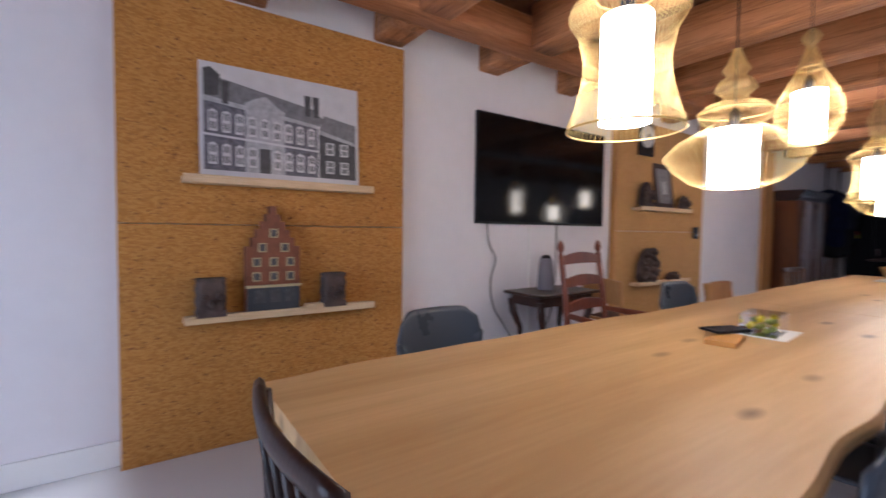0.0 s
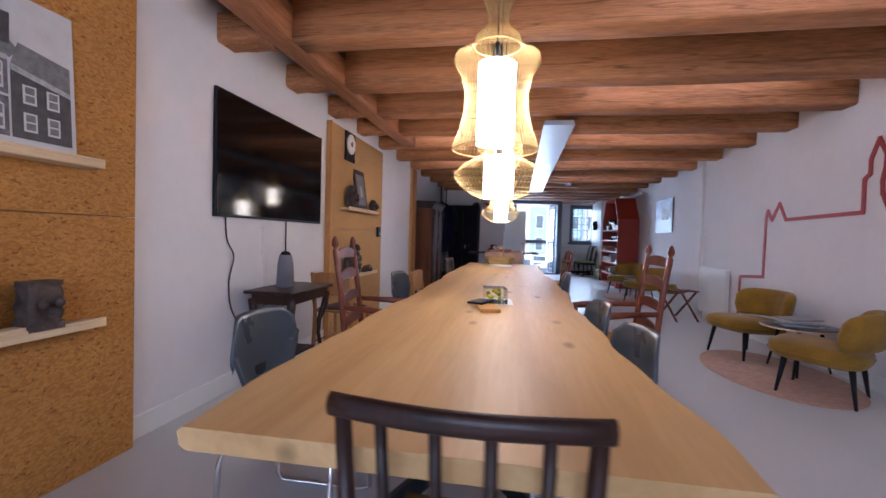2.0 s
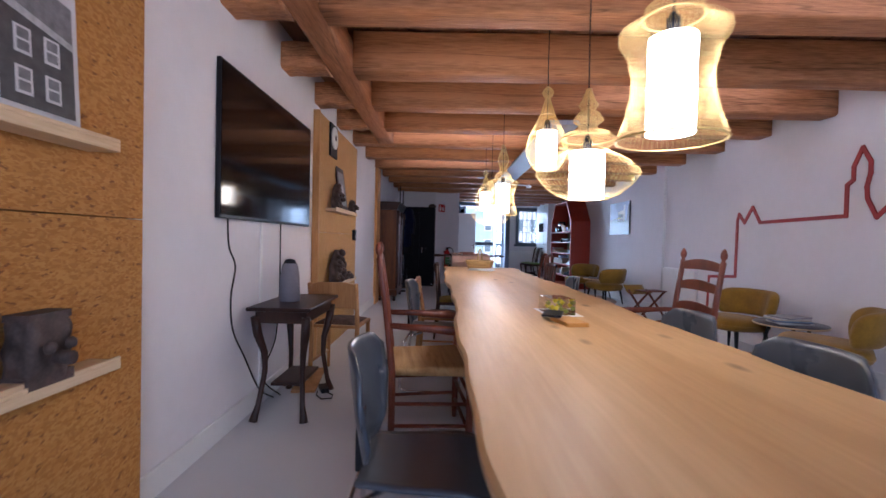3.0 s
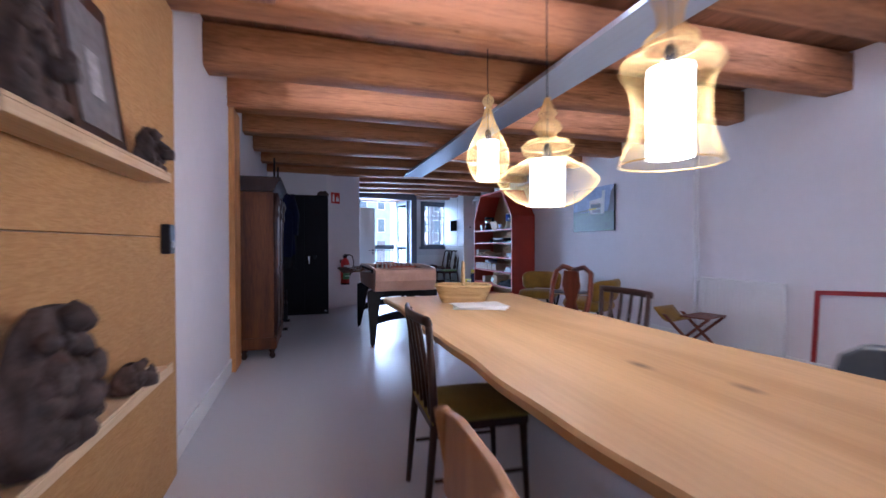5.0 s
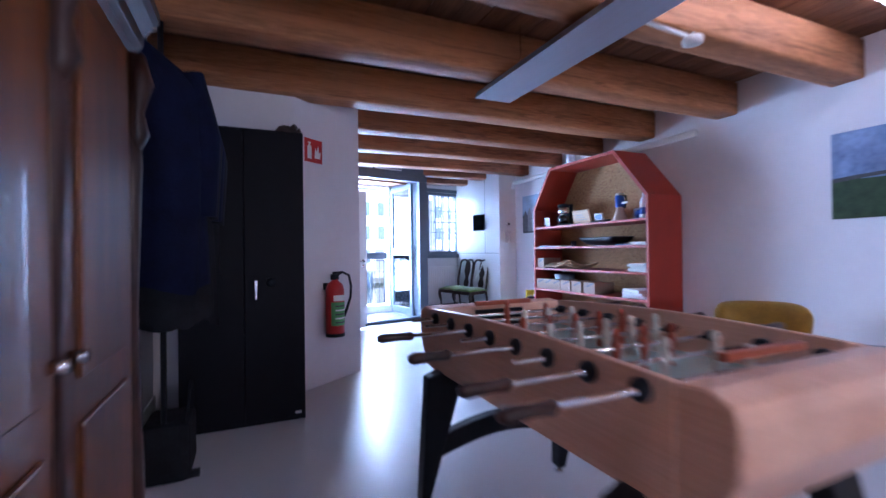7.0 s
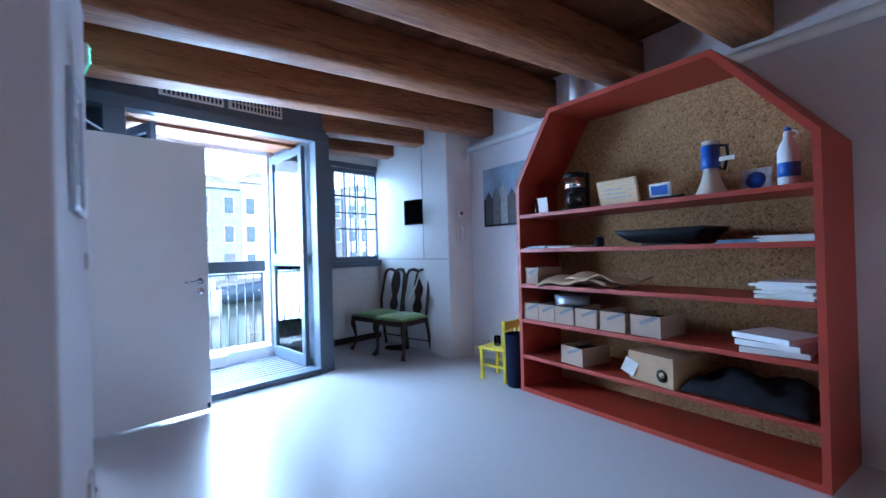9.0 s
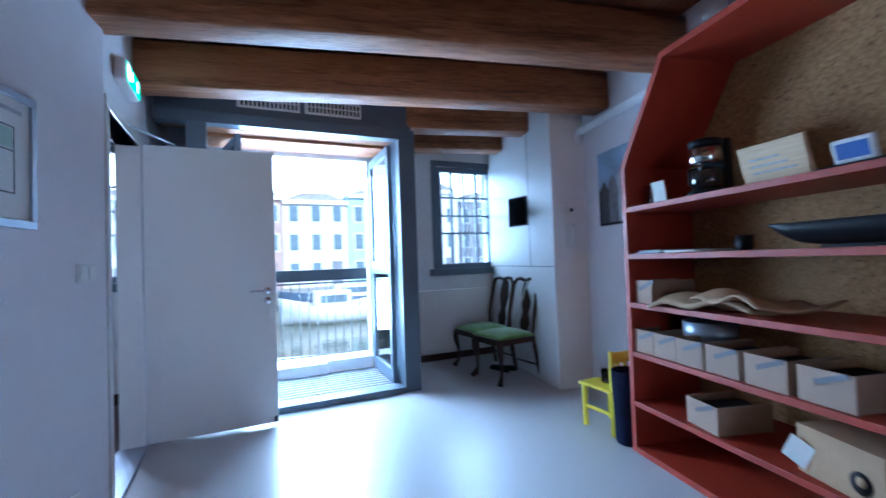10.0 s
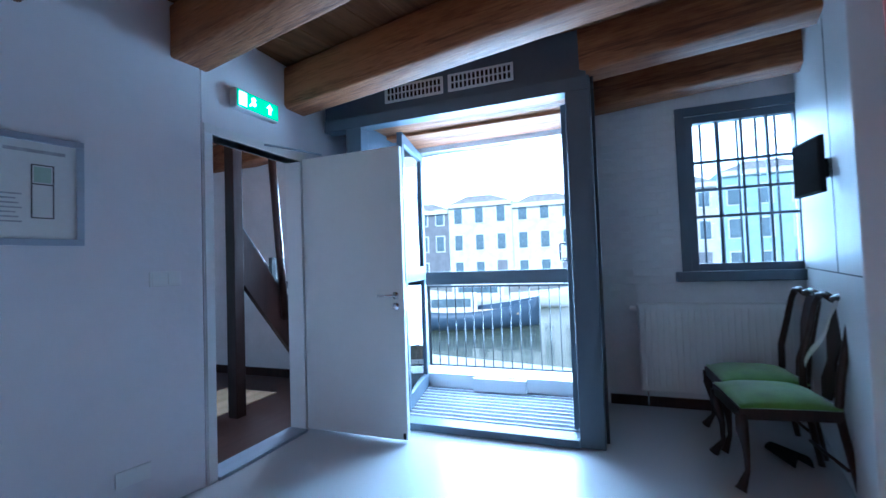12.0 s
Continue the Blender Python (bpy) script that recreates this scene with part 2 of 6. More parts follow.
REDLINE = mat("red_painted_strip", (0.34, 0.03, 0.03), 0.5, var=0.05)
BLACK = mat("black_metal", (0.014, 0.014, 0.017), 0.4, spec=0.14, var=0.1, scale=6)
SAFE = mat("black_lacquered_steel", (0.007, 0.006, 0.009), 0.5, spec=0.1, var=0.15, scale=3, bump=0.03)
GREYP = mat("grey_moulded_shell", (0.055, 0.066, 0.085), 0.3, var=0.08, scale=4)
CHROME = mat("chromed_steel", (0.72, 0.73, 0.76), 0.15, metal=1.0, var=0.03)
MUSTARD = mat("mustard_velvet", (0.27, 0.145, 0.008), 0.85, var=0.2, scale=5, bump=0.2, bscale=200, sheen=0.15)
GREENV = mat("green_velvet", (0.13, 0.26, 0.03), 0.8, var=0.2, scale=8, bump=0.2, bscale=200, sheen=0.5)
OLIVE = mat("olive_seat_cloth", (0.23, 0.17, 0.03), 0.85, var=0.15, scale=8, bump=0.2, bscale=150)
RUSH = wood("woven_rush", (0.30, 0.16, 0.05), (0.62, 0.4, 0.17), axis=0, ring=6, rough=0.7, bump=0.5)
GOLD = mat("gold_wire", (0.83, 0.62, 0.26), 0.35, metal=0.7, var=0.05)
SHADE = emit("lit_shade", (1.0, 0.85, 0.65), 27.0)
SCREEN = mat("black_glass_screen", (0.004, 0.004, 0.005), 0.08, var=0.02, spec=0.22)
GREYF = mat("grey_blue_frame_paint", (0.10, 0.125, 0.16), 0.42, var=0.06, scale=4, bump=0.04)
DGREY = mat("dark_grey_paint", (0.045, 0.05, 0.06), 0.45, var=0.08, scale=4)
ALU = mat("brushed_aluminium", (0.42, 0.47, 0.56), 0.35, metal=0.4, var=0.04, stretch=(0.1, 4, 4))
PINKW = wood("pale_pink_beech", (0.62, 0.36, 0.24), (0.78, 0.50, 0.36), axis=0, ring=1.5, rough=0.35, coat=0.3, bump=0.04)
GLASS = glass("window_glass")
YELLOW = mat("yellow_paint", (0.75, 0.62, 0.02), 0.4, var=0.06)
PAPER = mat("white_paper", (0.8, 0.8, 0.78), 0.8, var=0.03)
CARD = mat("brown_cardboard", (0.42, 0.28, 0.16), 0.8, var=0.08, scale=6, bump=0.08)
KRAFT = mat("pale_cardboard", (0.38, 0.27, 0.20), 0.8, var=0.05, scale=6)
STONE = mat("dark_carved_stone", (0.075, 0.05, 0.042), 0.75, var=0.45, scale=12, bump=0.6, bscale=40)
REDX = mat("signal_red", (0.5, 0.02, 0.02), 0.35, var=0.05)
GREENX = mat("label_green", (0.12, 0.36, 0.12), 0.5, var=0.05)
RUG = mat("peach_rug", (0.52, 0.34, 0.27), 0.95, var=0.12, scale=20, bump=0.4, bscale=250)
NAVY = mat("navy_cloth", (0.005, 0.007, 0.028), 0.9, spec=0.2, var=0.3, scale=10, bump=0.3, bscale=40)
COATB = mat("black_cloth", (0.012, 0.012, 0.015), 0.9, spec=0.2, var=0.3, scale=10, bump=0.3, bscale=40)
WICKER = wood("wicker", (0.38, 0.22, 0.07), (0.72, 0.50, 0.22), axis=0, ring=8, rough=0.6, bump=0.5)
BLUE = mat("blue_plastic", (0.03, 0.10, 0.42), 0.4, var=0.06)
CREAM = mat("cream_plastic", (0.66, 0.62, 0.52), 0.4, var=0.04)
BROWNF = wood("brown_stair_floor", (0.03, 0.012, 0.008), (0.08, 0.032, 0.02), axis=0, ring=2, rough=0.4)

# ---- mesh helpers ----


class Shape:
    """Gathers boxes, rods, lathed and swept pieces into one mesh."""

    def __init__(self):
        self.v, self.f, self.smooth = [], [], []

    def add(self, verts, faces, smooth=False):
        n = len(self.v)
        self.v += [tuple(p) for p in verts]
        self.f += [tuple(n + i for i in f) for f in faces]
        self.smooth += [smooth] * len(faces)
        return self

    def box(self, x0, x1, y0, y1, z0, z1, m=None):
        p = [(x, y, z) for z in (z0, z1) for y in (y0, y1) for x in (x0, x1)]
        if m:
            p = [m @ Vector(q) for q in p]
        return self.add(p, [(0, 2, 3, 1), (4, 5, 7, 6), (0, 1, 5, 4), (2, 6, 7, 3), (0, 4, 6, 2), (1, 3, 7, 5)])

    def prism(self, pts, axis, a, b, m=None):
        """A polygon in the two other axes, drawn out from a to b along an axis."""
        def at(p, w):
            q = list(p)
            q.insert(axis, w)
            return m @ Vector(q) if m else q
        n = len(pts)
        v = [at(p, a) for p in pts] + [at(p, b) for p in pts]
        return self.add(v, [tuple(range(n))[::-1], tuple(range(n, 2 * n))] + [(i, (i + 1) % n, n + (i + 1) % n, n + i) for i in range(n)])

    def sweep(self, pts, radii, n=8, cap=True, flat=1.0, closed=False):
        """A round tube through points with a radius at each."""
        pts = [Vector(p) for p in pts]
        if isinstance(radii, (int, float)):
            radii = [radii] * len(pts)
        v, last = [], None
        k = len(pts)
        for i, p in enumerate(pts):
            d = (pts[(i + 1) % k] - pts[i - 1]) if closed else (pts[min(i + 1, k - 1)] - pts[max(i - 1, 0)])
            d = d.normalized()
            ref = last if last is not None else (Vector((0, 0, 1)) if abs(d.z) < 0.9 else Vector((1, 0, 0)))
            a = (ref - d * ref.dot(d)).normalized()
            last = a
            b = d.cross(a)
            v += [p + radii[i] * (math.cos(2 * math.pi * j / n) * a + flat * math.sin(2 * math.pi * j / n) * b) for j in range(n)]
        f = [(i * n + j, i * n + (j + 1) % n, (i + 1) * n + (j + 1) % n, (i + 1) * n + j) for i in range(k - 1) for j in range(n)]
        if closed:
            f += [((k - 1) * n + j, (k - 1) * n + (j + 1) % n, (j + 1) % n, j) for j in range(n)]
        elif cap:
            f += [tuple(range(n))[::-1], tuple(range((k - 1) * n, k * n))]
        return self.add(v, f, True)

    def rod(self, a, b, r, r2=None, n=10):
        return self.sweep([a, b], [r, r if r2 is None else r2], n)

    def lathe(self, prof, n=24, at=(0, 0, 0), m=None):
        """Radius and height pairs, turned round the z axis."""
        v = [Vector((at[0] + r * math.cos(2 * math.pi * j / n), at[1] + r * math.sin(2 * math.pi * j / n), at[2] + z)) for r, z in prof for j in range(n)]
        if m:
            v = [m @ q for q in v]
        k = len(prof)
        f = [(i * n + j, i * n + (j + 1) % n, (i + 1) * n + (j + 1) % n, (i + 1) * n + j) for i in range(k - 1) for j in range(n)]
        f += [tuple(range(n))[::-1], tuple(range((k - 1) * n, k * n))]
        return self.add(v, f, True)

    def grid(self, fn, nu, nv, closed_u=False):
        """A sheet fn(i/nu, j/nv)."""
        v = [fn(i / nu, j / nv) for i in range(nu + 1) for j in range(nv + 1)]
        f = [(i * (nv + 1) + j, (i + 1) * (nv + 1) + j, (i + 1) * (nv + 1) + j + 1, i * (nv + 1) + j + 1) for i in range(nu) for j in range(nv)]
        return self.add(v, f, True)

    def mesh(self, name, material, bevel=0.0):
        me = bpy.data.meshes.new(name)
        me.from_pydata([tuple(p) for p in self.v], [], self.f)
        bm = bmesh.new()
        bm.from_mesh(me)
        for face, s in zip(bm.faces, self.smooth):
            face.smooth = s
        bmesh.ops.recalc_face_normals(bm, faces=bm.faces)
        if bevel:
            edges = [e for e in bm.edges if len(e.link_faces) == 2 and e.calc_face_angle(0) > 0.6]
            bmesh.ops.bevel(bm, geom=edges, offset=bevel, segments=2, affect='EDGES', profile=0.5, clamp_overlap=True)
        bm.to_mesh(me)
        bm.free()
        me.materials.append(material)
        return me


def part(name, shape, material, parent, label="", bevel=0.0, m=None, thick=0.0):
    ob = new(name, shape.mesh(name, material, bevel))
    ob.parent = parent
    if m:
        ob.matrix_basis = m
    if thick:
        s = ob.modifiers.new("thickness", 'SOLIDIFY')
        s.thickness, s.offset = thick, 0
    return tagged(ob, label)


def thing(name, m, label, category, group=""):
    ob = new(name)
    ob.empty_display_size = 0.1
    ob.matrix_basis = m
    return tagged(ob, label, category, group)


def single(name, shape, material, label, category, m=None, bevel=0.0, group="", kind="", thick=0.0):
    ob = new(name, shape.mesh(name, material, bevel))
    if m:
        ob.matrix_basis = m
    if thick:
        s = ob.modifiers.new("thickness", 'SOLIDIFY')
        s.thickness, s.offset = thick, 0
    return tagged(ob, label, category, group, kind)


def struct(name, shape, material, label, bevel=0.0, m=None):
    return single(name, shape, material, label, name.split("_")[0], m, bevel, kind="structure")


def wall_with_holes(x0, x1, z0, z1, y0, y1, holes):
    """A wall along x with thickness y0..y1 and rectangular openings (xa, xb, za, zb)."""
    s = Shape()
    xs = sorted({x0, x1, *[h[0] for h in holes], *[h[1] for h in holes]})
    for a, b in zip(xs, xs[1:]):
        cuts = sorted((h[2], h[3]) for h in holes if h[0] <= a + 1e-6 and h[1] >= b - 1e-6)
        z = z0
        for za, zb in cuts:
            if za > z:
                s.box(a, b, y0, y1, z, za)
            z = zb
        if z < z1:
            s.box(a, b, y0, y1, z, z1)
    return s


# ---- structure ----
TOP, LOW = 2.76, 2.44
struct("floor", Shape().box(-5.6, 14.6, -3.0, 5.6, -0.2, 0.0), FLOOR, "smooth grey cast floor with a soft shine")
struct("wall_left", Shape().box(-5.6, 9.3, 2.95, 3.2, 0, 2.9), PLASTER, "white plastered wall")
struct("wall_right", Shape().box(-5.6, 14.6, -2.3, -2.03, 0, 2.9), PLASTER, "white plastered wall")
rear = wall_with_holes(-2.3, 3.2, 0, 2.9, 0, 0.2, [(-0.1, 1.9, 0.9, 2.4)])
struct("wall_rear", rear, PLASTER, "white plastered rear wall with a window opening", m=Matrix.Translation((-5.4, 0, 0)) @ pose(0, 0, 0, 0, 0, 90))
# stair core: behind the cabinet, an oblique corner, then the wall with the plan
core = Shape().prism([(9.27, 3.2), (9.25, 1.95), (9.73, 1.315), (10.99, 1.34), (10.985, 1.46), (9.8, 1.44), (9.4, 2.0), (9.42, 3.2)], 2, 0, 2.9)
struct("wall_core", core, PLASTER, "white plastered wall with an oblique corner", bevel=0.01)
door_wall = wall_with_holes(0, 2.2, 0, 2.9, 0, 0.12, [(0.06, 0.86, 0, 2.06)])
struct("wall_stair", door_wall, PLASTER, "white wall with an open doorway to the stairs", m=FR)
facade = wall_with_holes(-4.6, 3.6, 0, 2.9, -0.3, 0, [(-2.02, -0.35, 0.0, 2.40), (-3.62, -2.82, 1.1, 2.36), (0.35, 1.15, 1.1, 2.36)])
struct("wall_front", facade, BRICKW, "whitewashed brick front wall with a doorway and windows", m=FR @ pose(2.15, 0, 0, 0, 0, 90))
struct("wall_pier", Shape().box(12.11, 13.9, -2.03, -1.69, 0, 2.9), WHITE, "white panelled pier beside the front window", bevel=0.006)
struct("wall_stairwell", Shape().box(9.3, 14.6, 4.4, 4.6, 0, 2.9), PLASTER, "white wall of the stairwell")
ceil = Shape()
k = -2.4
while k < 5.4:
    ceil.box(-5.6, 14.7, k + 0.003, k + 0.197, TOP, TOP + 0.04)
    k += 0.2
ceil.box(-5.6, 14.7, -3, 5.6, TOP + 0.03, TOP + 0.1)
struct("ceiling", ceil, BOARD, "brown wooden board ceiling")
BEAMS = [-4.6, -3.65, -2.7, -1.75, -0.85, 0.05, 0.95, 1.81, 2.65, 3.5, 4.45, 5.4, 6.31, 7.25, 8.2, 9.15, 9.98, 10.83, 11.70, 12.55, 13.3]


def beam_shape(length, w, h, seed, axis):
    """A hewn beam with rounded, uneven arrises."""
    rng = random.Random(seed)
    ring = []
    r = 0.022
    for cx, cz, a0 in ((w - r, h - r, 0), (r, h - r, 90), (r, r, 180), (w - r, r, 270)):
        for a in (0, 45, 90):
            ring.append((cx + r * math.cos(radians(a0 + a)), cz + r * math.sin(radians(a0 + a))))
    n, m_ = 24, len(ring)
    off = [[0.0] * m_ for _ in range(n + 1)]
    for i in range(n + 1):
        bow = 0.008 * math.sin(i * 0.5 + seed)
        for j in range(m_):
            off[i][j] = bow + rng.uniform(-0.004, 0.004)
    v = []
    for i in range(n + 1):
        t = length * i / n
        for j, (a, b) in enumerate(ring):
            q = (a + off[i][j], b + off[i][j] * 0.8)
            v.append((q[0], t, q[1]) if axis == 1 else (t, q[0], q[1]))
    f = [(i * m_ + j, i * m_ + (j + 1) % m_, (i + 1) * m_ + (j + 1) % m_, (i + 1) * m_ + j) for i in range(n) for j in range(m_)]
    f += [tuple(range(m_)), tuple(range(n * m_, (n + 1) * m_))]
    return Shape().add(v, f, True)


for i, bx in enumerate(BEAMS):
    y0, y1 = -2.05, 2.97
    if bx < 3.4:
        y1 = 2.41
    if bx > 9.2:
        y1 = 4.4
    tagged(single("ceiling_beam", beam_shape(y1 - y0, 0.23, 0.31, i, 1), BEAM if bx < 9.5 else BEAMD, "old reddish-brown hewn ceiling beam", "beam", Matrix.Translation((bx, y0, LOW + (0.03 if bx > 12.5 else 0))), group="ceiling beams"), kind="structure")
    if bx < 3.4:
        tagged(single("beam_stub", beam_shape(0.36, 0.22, 0.2, i + 50, 1), BEAM, "short beam end between wall and trimmer", "beam", Matrix.Translation((bx - 0.02, 2.61, LOW + 0.01)), group="ceiling beams"), kind="structure")
tagged(single("trimmer_beam", beam_shape(8.9, 0.20, 0.22, 99, 0), BEAMX, "long trimmer beam along the ceiling", "beam", Matrix.Translation((-5.4, 2.41, LOW + 0.01))), kind="structure")
struct("baseboard_left", Shape().box(-5.4, 9.27, 2.935, 2.95, 0, 0.13), WHITE, "white baseboard", bevel=0.004)
struct("baseboard_right", Shape().box(-5.4, 8.8, -2.03, -2.015, 0, 0.13), WHITE, "white baseboard", bevel=0.004)
struct("baseboard_pier", Shape().box(10.95, 12.11, -2.03, -2.01, 0, 0.1), WHITE, "white baseboard", bevel=0.004)

# ---- meeting room: table, lamps ----
table = thing("dining_table", pose(0, 0, 0), "long oak slab table with live edges on black legs", "table")


def slab_edge(x, side):
    t = (x + 1.9) / 6.38
    base = (0.47 + 0.12 * t) if side else (1.585 + 0.11 * t)
    w = 0.022 * math.sin(x * 1.9 + side * 2.1) + 0.012 * math.sin(x * 5.3 + side) + 0.006 * math.sin(x * 13 + side)
    return base + (w if side else -w * 0.7)


def slab(x0, x1):
    s = Shape()
    n = 60
    top, bot = 0.76, 0.712
    rows = []
    for i in range(n + 1):
        x = x0 + (x1 - x0) * i / n
        a, b = slab_edge(x, 1), slab_edge(x, 0)
        rows.append([(x, a + 0.02, bot), (x, a, bot + 0.02), (x, a + 0.004, top - 0.012), (x, a + 0.014, top), (x, b - 0.012, top), (x, b, top - 0.01), (x, b - 0.005, bot + 0.01), (x, b - 0.02, bot)])
    v = [p for r in rows for p in r]
    f = [(i * 8 + j, i * 8 + (j + 1) % 8, (i + 1) * 8 + (j + 1) % 8, (i + 1) * 8 + j) for i in range(n) for j in range(8)]
    f += [tuple(range(8)), tuple(range(n * 8, n * 8 + 8))]
    return s.add(v, f)


part("tabletop", slab(-1.885, 1.148), OAK, table, bevel=0.0)
part("tabletop", slab(1.152, 4.48), OAK, table)
for x in (-0.95, 0.95, 3.55):
    for sgn in (-1, 1):
        part("leg", Shape().prism([(1.06 - sgn * 0.42, 0.0), (1.06 - sgn * 0.33, 0.0), (1.06 + sgn * 0.42, 0.711), (1.06 + sgn * 0.33, 0.711)], 0, x - 0.04 + sgn * 0.003, x + 0.04 + sgn * 0.003), BLACK, table, "black steel crossed leg", bevel=0.004)
part("stretcher", Shape().box(-0.9, 3.5, 1.02, 1.10, 0.64, 0.71), BLACK, table, bevel=0.004)

PROF = {
    "waisted": ([(0.158, 0), (0.155, 0.02), (0.135, 0.08), (0.118, 0.16), (0.115, 0.23), (0.13, 0.31), (0.158, 0.36), (0.155, 0.385), (0.11, 0.405), (0.088, 0.43), (0.08, 0.47), (0.05, 0.50), (0.036, 0.53), (0.04, 0.57), (0.058, 0.63), (0.05, 0.69), (0.03, 0.75), (0.018, 0.82)], 0.068, 0.02, 0.37),
    "saucer": ([(0.10, 0), (0.15, 0.02), (0.21, 0.07), (0.24, 0.115), (0.235, 0.13), (0.19, 0.175), (0.12, 0.215), (0.085, 0.235), (0.115, 0.255), (0.125, 0.285), (0.10, 0.31), (0.05, 0.325), (0.04, 0.345), (0.07, 0.37), (0.055, 0.40), (0.03, 0.42), (0.045, 0.445), (0.03, 0.47), (0.012, 0.52)], 0.08, 0.0, 0.22),
    "drop": ([(0.075, 0), (0.105, 0.04), (0.13, 0.10), (0.135, 0.15), (0.12, 0.22), (0.085, 0.29), (0.05, 0.36), (0.028, 0.43), (0.016, 0.47), (0.03, 0.49), (0.038, 0.51), (0.028, 0.53), (0.012, 0.545)], 0.065, 0.01, 0.25),
}


def pendant(kind, x, y, z):
    prof, r, c0, c1 = PROF[kind]
    if kind == "waisted":
        prof, c1 = [(q, h * 0.88) for q, h in prof], 0.315
    lamp = thing("pendant_lamp", pose(x, y, z), {"waisted": "lit waisted gold wire pendant lamp over the table", "saucer": "lit saucer-shaped gold wire pendant lamp over the table", "drop": "lit drop-shaped gold wire pendant lamp over the table"}[kind], "lamp", "pendant lamps over the table")
    cage = Shape()
    n = 60
    for j in range(n):
        a = 2 * math.pi * j / n
        cage.sweep([(q * math.cos(a), q * math.sin(a), h) for q, h in prof], 0.0008, 4, cap=False)
    for q, h in (prof[0], prof[len(prof) // 2], prof[-1]):
        cage.sweep([(q * math.cos(2 * math.pi * i / 32), q * math.sin(2 * math.pi * i / 32), h) for i in range(32)], 0.003, 5, closed=True)
    tagged(part("wire_cage", cage, GOLD, lamp, "fine gold wire cage"), kind="stuff")
    part("shade", Shape().lathe([(r, c0), (r, c1)], 32), SHADE, lamp, "glowing white cylinder shade")
    top = prof[-1][1]
    part("cord", Shape().sweep([(0, 0, c1), (0, 0, top), (0.004, 0.002, (top + LOW - z) / 2), (0, 0, TOP - z)], 0.003, 6), BLACK, lamp, "thin black cord")
    part("socket", Shape().lathe([(0.02, c1), (0.02, c1 + 0.06), (0.008, c1 + 0.08)], 12), BLACK, lamp)
    return lamp


for kind, x, y, z in (("waisted", -1.03, 0.99, 1.49), ("saucer", -0.29, 1.01, 1.38), ("drop", 0.53, 1.02, 1.65), ("waisted", 2.2, 1.09, 1.45), ("saucer", 2.92, 1.13, 1.37), ("drop", 3.64, 1.14, 1.59)):
    pendant(kind, x, y, z)

lum = thing("ceiling_duct", pose(0, 0, 2.345), "long aluminium duct hung under the beams", "duct")
part("body", Shape().prism([(0.36, 0.0), (0.68, 0.0), (0.66, 0.05), (0.38, 0.05)], 0, 2.0, 5.2), ALU, lum, bevel=0.004)
part("body", Shape().prism([(0.36, 0.0), (0.68, 0.0), (0.66, 0.05), (0.38, 0.05)], 0, 5.21, 8.5), ALU, lum, bevel=0.004)
part("cable_tray", Shape().box(2.1, 8.4, 0.44, 0.60, 0.051, 0.058), BLACK, lum)
for x in (2.4, 5.2, 8.1):
    part("hanger", Shape().rod((x, 0.52, 0.05), (x, 0.52, 0.41), 0.003, n=6), CHROME, lum)
TUBE = emit("lit_tube", (1.0, 0.93, 0.95), 17.0)


def batten(x, y=-0.61):
    """A lit tube on a slim white base, along a bay between two beams."""
    b = thing("batten_light", pose(x, y, TOP), "lit white tube light on the boards between beams", "lamp", "batten lights between the beams")
    part("base", Shape().box(-0.03, 0.03, -0.89, 0.89, -0.022, -0.001), WHITE, b, bevel=0.003)
    part("tube", Shape().sweep([(0, -0.87, -0.034), (0, 0.87, -0.034)], 0.013, 10), TUBE, b, "glowing white tube")
    for e in (-0.885, 0.885):
        part("end_cap", Shape().box(-0.02, 0.02, e - 0.013, e + 0.013, -0.05, -0.022), WHITE, b, bevel=0.003)
    return b


# every second bay is lit
for x in (-2.1, -0.285, 1.495, 3.19, 5.04, 6.9):
    batten(x)
    if 3 < x < 6:
        batten(x, 1.5)
smoke = thing("smoke_detector", pose(7.26, -0.13, 2.39), "white round smoke detector on a ceiling rod", "detector")
part("housing", Shape().lathe([(0.03, -0.03), (0.055, -0.02), (0.06, 0.0), (0.05, 0.02)], 20), WHITE, smoke)
part("rod", Shape().rod((0, 0, 0.015), (0, 0.42, 0.04), 0.012, n=8), WHITE, smoke)
part("mount", Shape().rod((0, 0.0, 0.02), (0, 0, 0.37), 0.008, n=8), WHITE, smoke)

# ---- left wall ----
DIMW = mat("photo_white", (0.62, 0.61, 0.63), 0.5, var=0.06, scale=14)
PH = [mat("photo_grey_%s" % n, (c, c, c * 1.06), 0.5, var=0.25, scale=30) for n, c in (("dark", 0.07), ("mid", 0.19), ("light", 0.42))]


def cork_board(name, x0, x1, y0, z1, seam, label, face):
    b = thing(name, pose(0, 0, 0), label, "board")
    part("panel", Shape().box(x0, x1, y0, 2.948, 0.0, seam - 0.002), face, b, bevel=0.003)
    part("panel", Shape().box(x0, x1, y0, 2.948, seam + 0.001, z1), face, b, bevel=0.003)
    return b


cork_board("cork_wall_board", -2.25, -0.68, 2.872, 2.41, 1.22, "tall orange-brown cork board against the wall", CORK)
b2 = cork_board("cork_wall_board", 1.78, 3.57, 2.90, 2.37, 1.22, "tall pale chipboard panel against the wall", CORKB)
part("edge_strip", Shape().box(1.755, 1.78, 2.885, 2.948, 0, 2.375), POSTW, b2, "pine edge strip", bevel=0.002)


